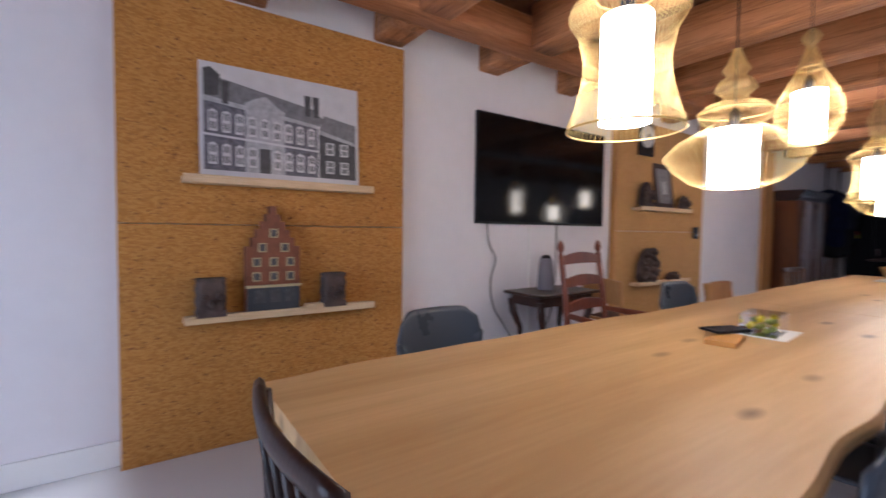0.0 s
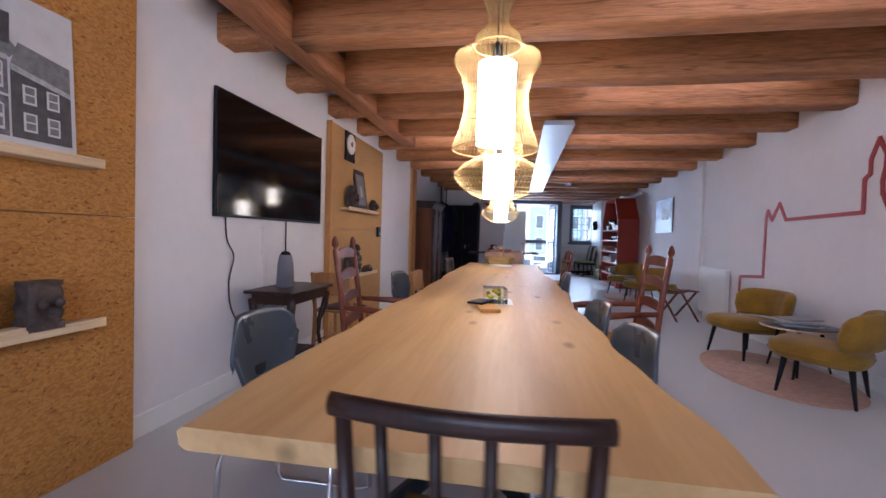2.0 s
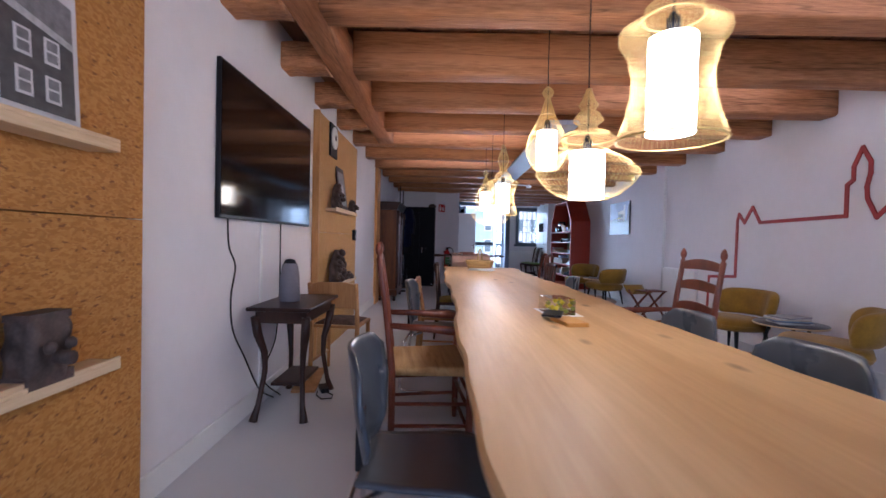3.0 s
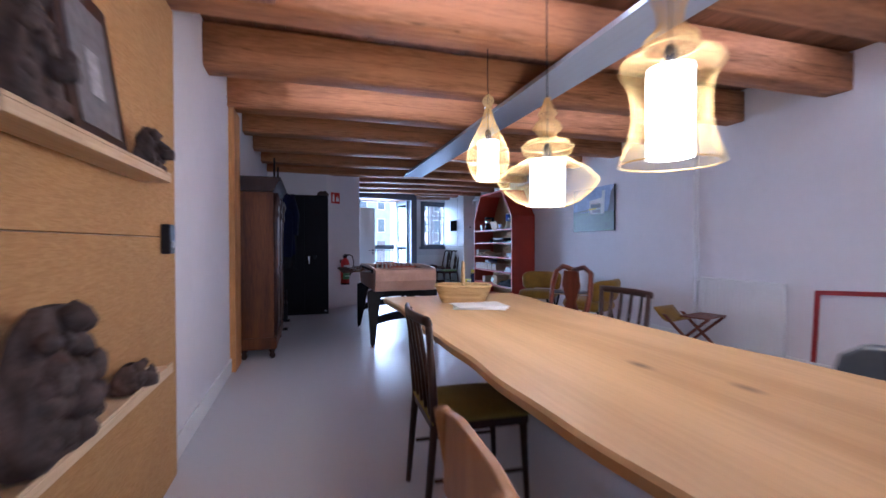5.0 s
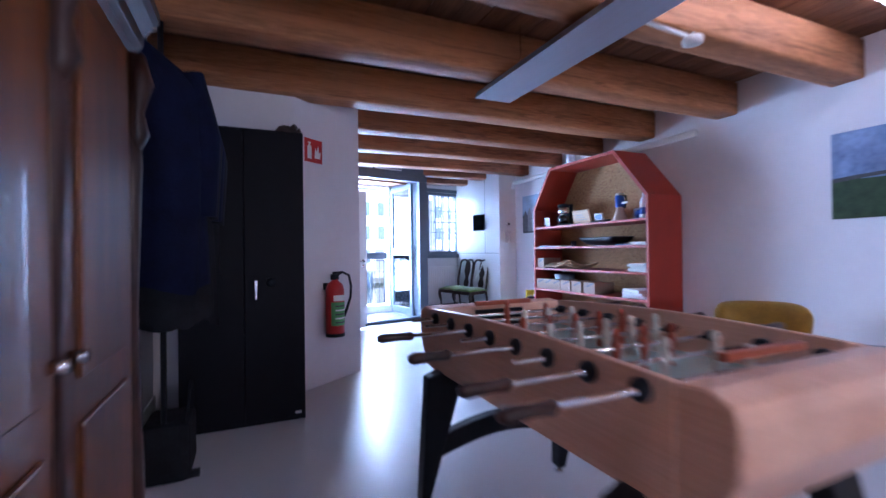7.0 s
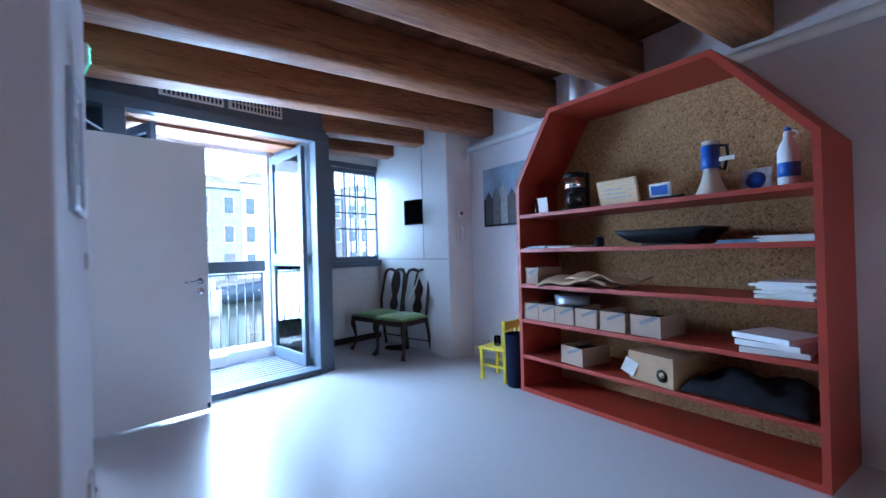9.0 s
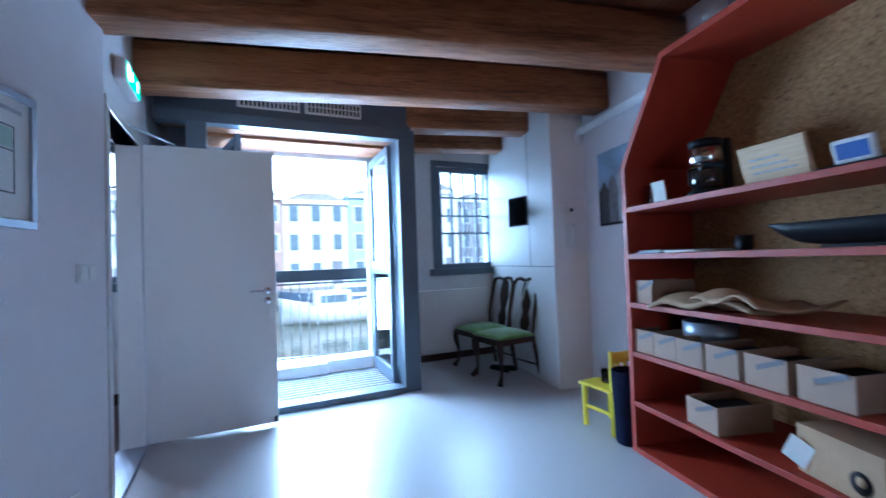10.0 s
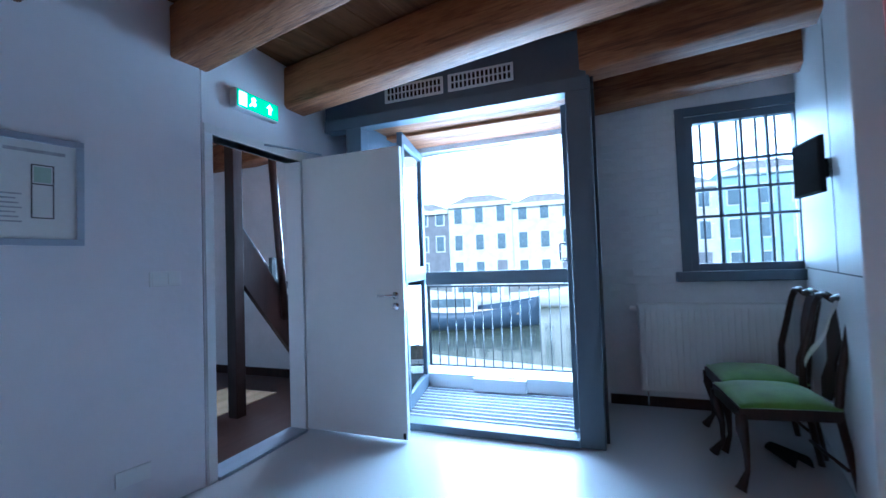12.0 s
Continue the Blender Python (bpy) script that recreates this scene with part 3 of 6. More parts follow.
def ledge(x0, x1, z, y, label="pale wooden picture ledge on the cork board"):
    return single("picture_ledge", Shape().box(x0, x1, y - 0.11, y, z - 0.03, z).box(x0, x1, y - 0.11, y - 0.10, z, z + 0.012), PINE, label, "shelf", bevel=0.003)


ledge(-1.98, -0.95, 1.46, 2.871)
ledge(-1.98, -0.94, 0.74, 2.871)
ledge(2.05, 3.1, 1.47, 2.899, "pale wooden ledge on the chipboard panel")
ledge(2.05, 3.1, 0.68, 2.899, "pale wooden ledge on the chipboard panel")

poster = thing("photo_poster", pose(-1.9, 2.835, 1.462, -3), "black-and-white photo poster of old town houses on a ledge", "poster")
part("sheet", Shape().box(0, 0.88, 0, 0.008, 0, 0.61), DIMW, poster, bevel=0.001)
def printed(name, pts, k, m_):
    part(name, Shape().prism(pts, 1, -0.001 - 0.0006 * k, 0.001), m_, poster)


printed("printed_roof", [(0.02, 0.42), (0.63, 0.35), (0.66, 0.39), (0.60, 0.445), (0.06, 0.54), (0.02, 0.52)], 1, PH[1])
printed("printed_facade", [(0.02, 0.045), (0.62, 0.045), (0.62, 0.355), (0.02, 0.43)], 2, mat("photo_brick", (0.13, 0.125, 0.15), 0.5, var=0.5, scale=45))
printed("printed_bay", [(0.22, 0.045), (0.43, 0.045), (0.43, 0.40), (0.38, 0.43), (0.33, 0.475), (0.27, 0.45), (0.22, 0.42)], 3, PH[2])
printed("printed_wing_roof", [(0.63, 0.325), (0.86, 0.27), (0.86, 0.385), (0.66, 0.42)], 1, PH[1])
printed("printed_wing", [(0.63, 0.045), (0.86, 0.045), (0.86, 0.275), (0.63, 0.33)], 2, PH[0])
printed("printed_tree", [(0.02, 0.43), (0.09, 0.44), (0.10, 0.55), (0.05, 0.585), (0.02, 0.57)], 4, PH[0])
printed("printed_cornice", [(0.02, 0.405), (0.62, 0.335), (0.62, 0.355), (0.02, 0.432)], 4, PH[2])
printed("printed_cornice", [(0.63, 0.305), (0.86, 0.255), (0.86, 0.275), (0.63, 0.33)], 4, PH[2])
printed("printed_cornice", [(0.02, 0.225), (0.62, 0.195), (0.62, 0.205), (0.02, 0.237)], 4, DIMW)
for x in (0.11, 0.55, 0.60):
    printed("printed_chimney", [(x, 0.40), (x + 0.028, 0.40), (x + 0.032, 0.52), (x - 0.006, 0.52)], 5, PH[0])
for q in range(9):
    for z, h in ((0.08, 0.10), (0.255, 0.10)):
        x = 0.045 + 0.065 * q
        h *= 1 - 0.012 * q
        z *= 1 - 0.012 * q
        if q == 4 and z < 0.1:
            printed("printed_door", [(x - 0.012, 0.045), (x + 0.045, 0.045), (x + 0.045, 0.18), (x - 0.012, 0.18)], 6, PH[0])
            continue
        printed("printed_window", [(x - 0.004, z - 0.006), (x + 0.038, z - 0.006), (x + 0.038, z + h), (x + 0.017, z + h + 0.012), (x - 0.004, z + h)], 5, DIMW)
        for a in (0.003, 0.019):
            for b in (0.0, 0.53):
                printed("printed_pane", [(x + a, z + h * b + 0.005), (x + a + 0.012, z + h * b + 0.005), (x + a + 0.012, z + h * (b + 0.42)), (x + a, z + h * (b + 0.42))], 7, PH[1])
for x in (0.67, 0.76):
    for z in (0.075, 0.185):
        printed("printed_window", [(x, z), (x + 0.05, z), (x + 0.05, z + 0.075), (x, z + 0.075)], 5, DIMW)
        printed("printed_pane", [(x + 0.008, z + 0.008), (x + 0.042, z + 0.008), (x + 0.042, z + 0.034), (x + 0.008, z + 0.034)], 7, PH[1])
        printed("printed_pane", [(x + 0.008, z + 0.041), (x + 0.042, z + 0.041), (x + 0.042, z + 0.068), (x + 0.008, z + 0.068)], 7, PH[1])

BRICKM = mat("model_brick", (0.22, 0.075, 0.035), 0.7, var=0.2, scale=20, bump=0.2, bscale=90)
WINM = mat("model_cream", (0.5, 0.42, 0.24), 0.6, var=0.1)
model = thing("house_model", pose(-1.545, 2.80, 0.741), "small brick canal house model with a stepped gable on a ledge", "model")
steps = [(-0.145, 0.0), (0.145, 0.0), (0.145, 0.36), (0.115, 0.36), (0.115, 0.41), (0.09, 0.41), (0.09, 0.455), (0.065, 0.455), (0.065, 0.50), (0.04, 0.50), (0.04, 0.54), (0.018, 0.54), (0.018, 0.585), (-0.018, 0.585), (-0.018, 0.54), (-0.04, 0.54), (-0.04, 0.50), (-0.065, 0.50), (-0.065, 0.455), (-0.09, 0.455), (-0.09, 0.41), (-0.115, 0.41), (-0.115, 0.36), (-0.145, 0.36)]
part("gable", Shape().prism(steps, 1, 0, 0.06), BRICKM, model)
part("shop_front", Shape().box(-0.14, 0.14, -0.012, 0.001, 0.0, 0.135), DGREY, model)
part("cornice", Shape().box(-0.15, 0.15, -0.018, 0.0, 0.135, 0.148), WINM, model)
for x in (-0.1, -0.02, 0.06):
    part("shop_window", Shape().box(x, x + 0.055, -0.016, -0.010, 0.05, 0.12), PH[0] if x else WINM, model)
for z, xs in ((0.17, (-0.09, 0, 0.09)), (0.25, (-0.09, 0, 0.09)), (0.33, (-0.06, 0.06)), (0.41, (0,))):
    for x in xs:
        part("window", Shape().box(x - 0.022, x + 0.022, -0.006, 0.001, z, z + 0.05), WINM, model)
        part("pane", Shape().box(x - 0.015, x + 0.015, -0.008, -0.005, z + 0.006, z + 0.044), PH[0], model)


def carved_head(x, y, z, w, h, d, seed, label):
    rng = random.Random(seed)
    def fn(u, v):
        a, t = 2 * math.pi * u, v
        r = (0.92 - 0.25 * (2 * t - 1) ** 6) * (1 if seed < 6 else 0.98 - 0.55 * t ** 3) * (1 + 0.10 * math.sin(5 * a + 7 * t + seed) * math.sin(9 * t + seed))
        c, s_ = math.cos(a), math.sin(a)
        k = max(abs(c), abs(s_)) ** 0.75
        return (w / 2 * r * c / k, d / 2 * r * s_ / k, h * t)
    s = Shape().grid(fn, 28, 18)
    if seed < 6:
        s.box(-w * 0.47, w * 0.47, -d * 0.4, d * 0.4, 0, h * 0.16).box(-w * 0.44, w * 0.44, -d * 0.36, d * 0.36, h * 0.9, h)
    else:
        for _ in range(26):
            bx, bz, br = rng.uniform(-0.42, 0.42) * w, rng.uniform(0.08, 0.92) * h, rng.uniform(0.06, 0.13) * w
            s.lathe([(0.002, -br), (br * 0.8, -br * 0.5), (br, 0), (br * 0.8, br * 0.5), (0.002, br)], 8, at=(bx * (1 - 0.5 * (bz / h) ** 2), -d * 0.38, bz))
    for q in (-1, 1):
        s.lathe([(0.001, 0), (w * 0.12, 0.01), (w * 0.1, 0.02), (0.001, 0.03)], 10, m=pose(q * w * 0.22, -d * 0.5, h * 0.55, 90))
    s.lathe([(0.001, 0), (w * 0.13, 0.01), (0.02, 0.05)], 10, m=pose(0, -d * 0.46, h * 0.38, 90))
    return single("carved_stone", s, STONE, label, "ornament", pose(x, y, z))


carved_head(-1.86, 2.80, 0.741, 0.15, 0.2, 0.1, 1, "dark carved stone block ornament on a ledge")
carved_head(-1.20, 2.80, 0.741, 0.15, 0.2, 0.1, 4, "dark carved stone block ornament on a ledge")
single("wood_offcut", Shape().box(-1.37, -1.27, 2.77, 2.83, 0.741, 0.765), PINE, "small pale wood block on a ledge", "block", bevel=0.002)
carved_head(2.27, 2.83, 0.681, 0.36, 0.36, 0.12, 7, "weathered dark carved ornament on a lower ledge")
carved_head(2.78, 2.84, 0.681, 0.22, 0.09, 0.08, 9, "low weathered carved fragment on a ledge")
carved_head(2.2, 2.83, 1.471, 0.20, 0.26, 0.10, 12, "weathered grey carved fragment on an upper ledge")
carved_head(2.96, 2.83, 1.471, 0.16, 0.16, 0.08, 15, "small carved fragment on an upper ledge")
ph = thing("framed_photo", pose(2.42, 2.83, 1.471, -8), "dark framed old photograph leaning on the ledge", "picture")
part("frame", Shape().box(0, 0.36, 0, 0.02, 0, 0.50), DARKW, ph, bevel=0.004)
part("print", Shape().box(0.05, 0.31, -0.003, 0.001, 0.06, 0.44), PH[1], ph)
part("pale_patch", Shape().box(0.14, 0.22, -0.005, -0.002, 0.16, 0.30), PH[2], ph)
clock = thing("wall_clock", pose(2.27, 2.898, 2.19), "round white wall plate on a black square board", "clock")
part("board", Shape().box(-0.14, 0.14, -0.02, 0.0, -0.17, 0.17), BLACK, clock, bevel=0.003)
part("plate", Shape().lathe([(0.115, 0), (0.115, 0.012), (0.10, 0.016)], 32, m=pose(0, -0.02, 0.03, 90)), PAPER, clock)
part("dial", Shape().lathe([(0.03, 0), (0.03, 0.006)], 20, m=pose(0, -0.035, 0.03, 90)), PH[1], clock)
wb = thing("wall_controller", pose(3.37, 2.899, 1.14), "small black wall controller box", "controller")
part("box", Shape().box(-0.035, 0.05, -0.04, 0, 0, 0.14), BLACK, wb, bevel=0.008)
part("button", Shape().box(-0.01, 0.02, -0.045, -0.039, 0.03, 0.06), PH[2], wb)

tv = thing("television", pose(0, 2.92, 1.262), "large black flat television on the wall", "television")
part("screen", Shape().box(0.012, 1.588, 0.0, 0.012, 0.02, 0.868), SCREEN, tv)
part("bezel", Shape().box(0, 1.6, 0.003, 0.028, 0, 0.88), BLACK, tv, bevel=0.003)
part("bracket", Shape().box(0.5, 1.1, 0.02, 0.03, 0.25, 0.6), BLACK, tv)


def cable(name, pts, r, material, label):
    sm = []
    p = [Vector(q) for q in pts]
    for i in range(len(p) - 1):
        a, b, c, d = p[max(i - 1, 0)], p[i], p[i + 1], p[min(i + 2, len(p) - 1)]
        for k in range(6):
            t = k / 6
            sm.append(0.5 * ((2 * b) + (c - a) * t + (2 * a - 5 * b + 4 * c - d) * t * t + (3 * b - a - 3 * c + d) * t ** 3))
    sm.append(p[-1])
    return single(name, Shape().sweep(sm, r, 6), material, label, "cable")


cable("television_cable", [(0.13, 2.94, 1.27), (0.15, 2.94, 1.1), (0.22, 2.935, 0.98), (0.17, 2.935, 0.8), (0.2, 2.935, 0.6), (0.33, 2.92, 0.4), (0.5, 2.9, 0.15), (0.7, 2.88, 0.02)], 0.005, BLACK, "black cable hanging down the wall")
cable("television_cable", [(0.95, 2.94, 1.27), (0.95, 2.94, 0.9), (0.93, 2.935, 0.72), (0.85, 2.93, 0.4), (0.6, 2.92, 0.2), (0.75, 2.85, 0.02)], 0.005, BLACK, "black cable hanging down the wall")
struct("trim_cable_duct", Shape().box(0.6, 0.63, 2.94, 2.95, 0.13, 1.27), WHITE, "white cable duct on the wall", bevel=0.002)
struct("trim_post", Shape().box(5.44, 5.78, 2.90, 2.952, 0, 2.44), POSTW, "orange-brown pine post against the wall", bevel=0.006)

# side table with turned legs
st = thing("side_table", pose(0.64, 2.70, 0), "dark carved wooden side table on curved legs", "table")
part("tabletop", Shape().box(-0.36, 0.36, -0.2, 0.2, 0.70, 0.725), DARKW, st, bevel=0.008)
part("apron", Shape().box(-0.30, 0.30, -0.16, -0.145, 0.62, 0.70).box(-0.30, 0.30, 0.145, 0.16, 0.62, 0.70).box(-0.31, -0.295, -0.16, 0.16, 0.62, 0.70).box(0.295, 0.31, -0.16, 0.16, 0.62, 0.70), DARKW, st, bevel=0.004)
for sx in (-1, 1):
    for sy in (-1, 1):
        pts = [(sx * 0.32, sy * 0.16, 0.0), (sx * 0.31, sy * 0.155, 0.03), (sx * 0.29, sy * 0.14, 0.10), (sx * 0.24, sy * 0.12, 0.30), (sx * 0.24, sy * 0.125, 0.42), (sx * 0.29, sy * 0.15, 0.55), (sx * 0.31, sy * 0.16, 0.66)]
        part("leg", Shape().sweep(pts, [0.028, 0.024, 0.017, 0.017, 0.022, 0.03, 0.028], 8), DARKW, st)
part("shelf", Shape().box(-0.2, 0.2, -0.1, 0.1, 0.19, 0.21), DARKW, st, bevel=0.004)
spk = thing("speaker", pose(0.60, 2.74, 0.726), "grey fabric conference speaker on the side table", "speaker")
part("body", Shape().lathe([(0.065, 0), (0.07, 0.01), (0.062, 0.18), (0.05, 0.25), (0.03, 0.275), (0.005, 0.28)], 28), mat("grey_fabric", (0.20, 0.19, 0.22), 0.8, var=0.1, bump=0.3, bscale=300), spk)
part("cap", Shape().lathe([(0.045, 0.255), (0.03, 0.283), (0.002, 0.288)], 24), BLACK, spk)

ad = thing("power_adapter", pose(0.92, 2.58, 0, 0, 0, 25), "black power adapter on the floor by the side table", "adapter")
part("brick", Shape().box(-0.07, 0.07, -0.03, 0.03, 0, 0.035), BLACK, ad, bevel=0.006)
part("lead", Shape().sweep([(-0.07, 0, 0.015), (-0.14, -0.04, 0.008), (-0.20, -0.02, 0.006), (-0.19, 0.05, 0.006), (-0.10, 0.07, 0.006), (-0.02, 0.05, 0.006)], 0.005, 6), BLACK, ad)
single("floor_plank", Shape().box(-0.30, 0.30, -0.09, 0.09, 0.0, 0.018), OAKC, "small orange-brown plank lying on the floor", "plank", pose(1.15, 2.76, 0.0, 0, 0, 8), bevel=0.003)

# ---- chairs ----


def ladder_chair(m):
    """A tall ladder-back armchair with a rush seat; it faces +y."""
    c = thing("ladder_back_chair", m, "tall red-brown ladder-back armchair with a rush seat", "chair", "ladder-back chairs at the table")
    for s in (-1, 1):
        part("back_post", Shape().sweep([(s * 0.23, -0.21, 0), (s * 0.23, -0.21, 0.45), (s * 0.22, -0.25, 0.8), (s * 0.22, -0.29, 1.06), (s * 0.22, -0.29, 1.075), (s * 0.22, -0.292, 1.09), (s * 0.22, -0.293, 1.11), (s * 0.22, -0.294, 1.135), (s * 0.22, -0.295, 1.15)], [0.019, 0.02, 0.019, 0.018, 0.01, 0.02, 0.022, 0.014, 0.004], 10), REDW, c)
        part("front_post", Shape().sweep([(s * 0.27, 0.21, 0), (s * 0.27, 0.21, 0.1), (s * 0.27, 0.21, 0.45), (s * 0.27, 0.21, 0.66)], [0.016, 0.02, 0.02, 0.015], 10), REDW, c)
        part("armrest", Shape().sweep([(s * 0.225, -0.235, 0.70), (s * 0.25, -0.05, 0.69), (s * 0.27, 0.15, 0.675), (s * 0.275, 0.27, 0.66)], [0.016, 0.02, 0.026, 0.02], 8, flat=0.6), REDW, c)
        for z in (0.16, 0.28):
            part("stretcher", Shape().rod((s * 0.24, -0.2, z), (s * 0.268, 0.2, z), 0.011, n=8), REDW, c)
    for z in (0.12, 0.24, 0.33):
        part("stretcher", Shape().rod((-0.265, 0.21, z), (0.265, 0.21, z), 0.011, n=8), REDW, c)
    part("stretcher", Shape().rod((-0.23, -0.21, 0.2), (0.23, -0.21, 0.2), 0.011, n=8), REDW, c)
    for z in (0.56, 0.71, 0.86, 1.00):
        y = -0.21 - 0.08 * max(0, (z - 0.45)) / 0.6
        pts = [(-0.22 + 0.44 * i / 10, z + 0.05 + (0.028 * math.sin(math.pi * i / 10))) for i in range(11)] + [(0.22 - 0.44 * i / 10, z + 0.006 * math.sin(math.pi * i / 10)) for i in range(11)]
        part("slat", Shape().prism(pts, 1, y - 0.008, y + 0.006), REDW, c, bevel=0.002)
    def seat(u, v):
        x, y = (u - 0.5), (v - 0.5)
        w = 0.46 + 0.09 * v
        return (x * w, y * 0.44, 0.455 - 0.018 * (1 - abs(2 * x)) * (1 - abs(2 * y)) + 0.004 * math.sin(60 * max(abs(x), abs(y))))
    part("seat", Shape().grid(seat, 24, 24), RUSH, c, "woven rush seat", thick=0.045)
    return c


ladder_chair(pose(0.2, 1.77, 0, 0, 0, 187))
ladder_chair(pose(0.58, 0.22, 0, 0, 0, 2))


def shell_chair(m, label="grey moulded shell chair on bent chrome tube legs"):
    """A moulded chair on a sledge of bent tube; it faces +y."""
    c = thing("shell_chair", m, label, "chair", "grey shell chairs at the table")
    def back(u, v):
        x = (u - 0.5) * 2
        w = 0.235 * (0.70 + 0.30 * min(1, v * 2.2)) * (1 - 0.10 * max(0, v - 0.75) * 4)
        z = 0.50 + 0.34 * v - 0.05 * max(0, abs(x) - 0.72) / 0.28 * (1 if v > 0.5 else -1)
        return (x * w, -0.20 - 0.05 * v + 0.07 * x * x * (0.6 + 0.4 * v), z)
    def seat(u, v):
        x = (u - 0.5) * 2
        return (x * (0.17 + 0.045 * v), -0.2 + 0.42 * v, 0.455 + 0.012 * x * x - 0.03 * max(0, v - 0.75) * 4 + 0.02 * max(0, 0.3 - v))
    part("backrest", Shape().grid(back, 16, 12), GREYP, c, thick=0.012)
    part("seat", Shape().grid(seat, 14, 14), GREYP, c, thick=0.014)
    part("back_bar", Shape().box(-0.04, 0.04, -0.225, -0.205, 0.44, 0.62), BLACK, c, bevel=0.004)
    for s in (-1, 1):
        part("leg", Shape().sweep([(s * 0.10, -0.1, 0.44), (s * 0.19, -0.2, 0.42), (s * 0.21, -0.24, 0.3), (s * 0.22, -0.25, 0.04), (s * 0.22, -0.22, 0.012), (s * 0.22, 0.15, 0.012), (s * 0.22, 0.2, 0.03), (s * 0.21, 0.2, 0.3), (s * 0.16, 0.18, 0.43)], 0.010, 8), CHROME, c, "bent chrome tube")
    part("cross_tube", Shape().rod((-0.2, -0.23, 0.38), (0.2, -0.23, 0.38), 0.009, n=8), CHROME, c)
    return c


for x, y, a in ((-1.02, 1.72, 180), (1.12, 1.74, 176), (-0.95, 0.64, 6), (-0.25, 0.66, 3), (1.9, 0.62, -3)):
    shell_chair(pose(x, y, 0, 0, 0, a))


def slat_chair(m, label):
    """A dark slat-back chair with a cloth seat; it faces +y."""
    c = thing("slat_back_chair", m, label, "chair", "dark slat-back chairs at the table")
    for s in (-1, 1):
        part("back_post", Shape().sweep([(s * 0.20, -0.24, 0), (s * 0.20, -0.2, 0.45), (s * 0.215, -0.23, 0.87)], [0.013, 0.019, 0.015], 8), DARKW, c)
        part("leg", Shape().sweep([(s * 0.2, 0.22, 0), (s * 0.19, 0.2, 0.43)], [0.011, 0.019], 8), DARKW, c)
        part("side_rail", Shape().rod((s * 0.2, -0.2, 0.2), (s * 0.2, 0.2, 0.2), 0.009, n=8), DARKW, c)
    pts = [(-0.235 + 0.47 * i / 10, -0.235 - 0.03 * math.sin(math.pi * i / 10), 0.87) for i in range(11)]
    part("top_rail", Shape().sweep(pts, 0.022, 8, flat=0.6), DARKW, c)
    for i in range(4):
        x = -0.13 + 0.0867 * i
        part("slat", Shape().sweep([(x, -0.2, 0.44), (x * 1.04, -0.222, 0.65), (x * 1.06, -0.255, 0.86)], 0.011, 6), DARKW, c)
    part("seat_frame", Shape().box(-0.21, 0.21, -0.21, 0.22, 0.40, 0.44), DARKW, c, bevel=0.006)
    def seat(u, v):
        x, y = 2 * u - 1, 2 * v - 1
        return (x * 0.215, y * 0.22 + 0.005, 0.445 + 0.035 * (1 - x ** 4) * (1 - y ** 4))
    part("cushion", Shape().grid(seat, 14, 14), OLIVE, c, "olive cloth seat", thick=0.012)
    return c


slat_chair(pose(-1.73, 0.965, 0, 0, 0, -91), "dark wooden slat-back chair with olive seat at the table end")
slat_chair(pose(2.95, 1.54, 0, 0, 0, 178), "dark wooden slat-back chair with olive seat")
slat_chair(pose(3.42, 0.50, 0, 0, 0, 2), "dark wooden slat-back chair with olive seat")



def plain_chair(m, label, wood_m):
    c = thing("wooden_chair", m, label, "chair")
    for s in (-1, 1):
        part("back_post", Shape().sweep([(s * 0.19, -0.22, 0), (s * 0.19, -0.19, 0.45), (s * 0.19, -0.25, 0.80)], 0.019, 8), wood_m, c)
        part("leg", Shape().rod((s * 0.18, 0.19, 0), (s * 0.18, 0.18, 0.43), 0.014, 0.019, 8), wood_m, c)
        part("side_rail", Shape().rod((s * 0.19, -0.2, 0.15), (s * 0.18, 0.18, 0.15), 0.010, n=8), wood_m, c)
    part("backrest", Shape().prism([(-0.2, 0.6), (0.2, 0.6), (0.2, 0.79), (0.1, 0.81), (-0.1, 0.81), (-0.2, 0.79)], 1, -0.245, -0.22), wood_m, c, bevel=0.005)
    part("seat", Shape().box(-0.2, 0.2, -0.2, 0.2, 0.43, 0.455), wood_m, c, bevel=0.008)
    def pad(u, v):
        x, y = 2 * u - 1, 2 * v - 1
        return (x * 0.17, y * 0.17, 0.458 + 0.03 * (1 - x ** 4) * (1 - y ** 4))
    part("cushion", Shape().grid(pad, 10, 10), mat("brown_patterned_cloth", (0.10, 0.055, 0.04), 0.9, var=0.4, scale=30), c, "dark patterned cushion", thick=0.01)
    return c


plain_chair(pose(1.35, 2.55, 0, 0, 0, -95), "orange oak chair with a dark cushion", OAKC)
plain_chair(pose(1.80, 1.70, 0, 0, 0, 178), "plain orange oak chair at the table", OAKC)


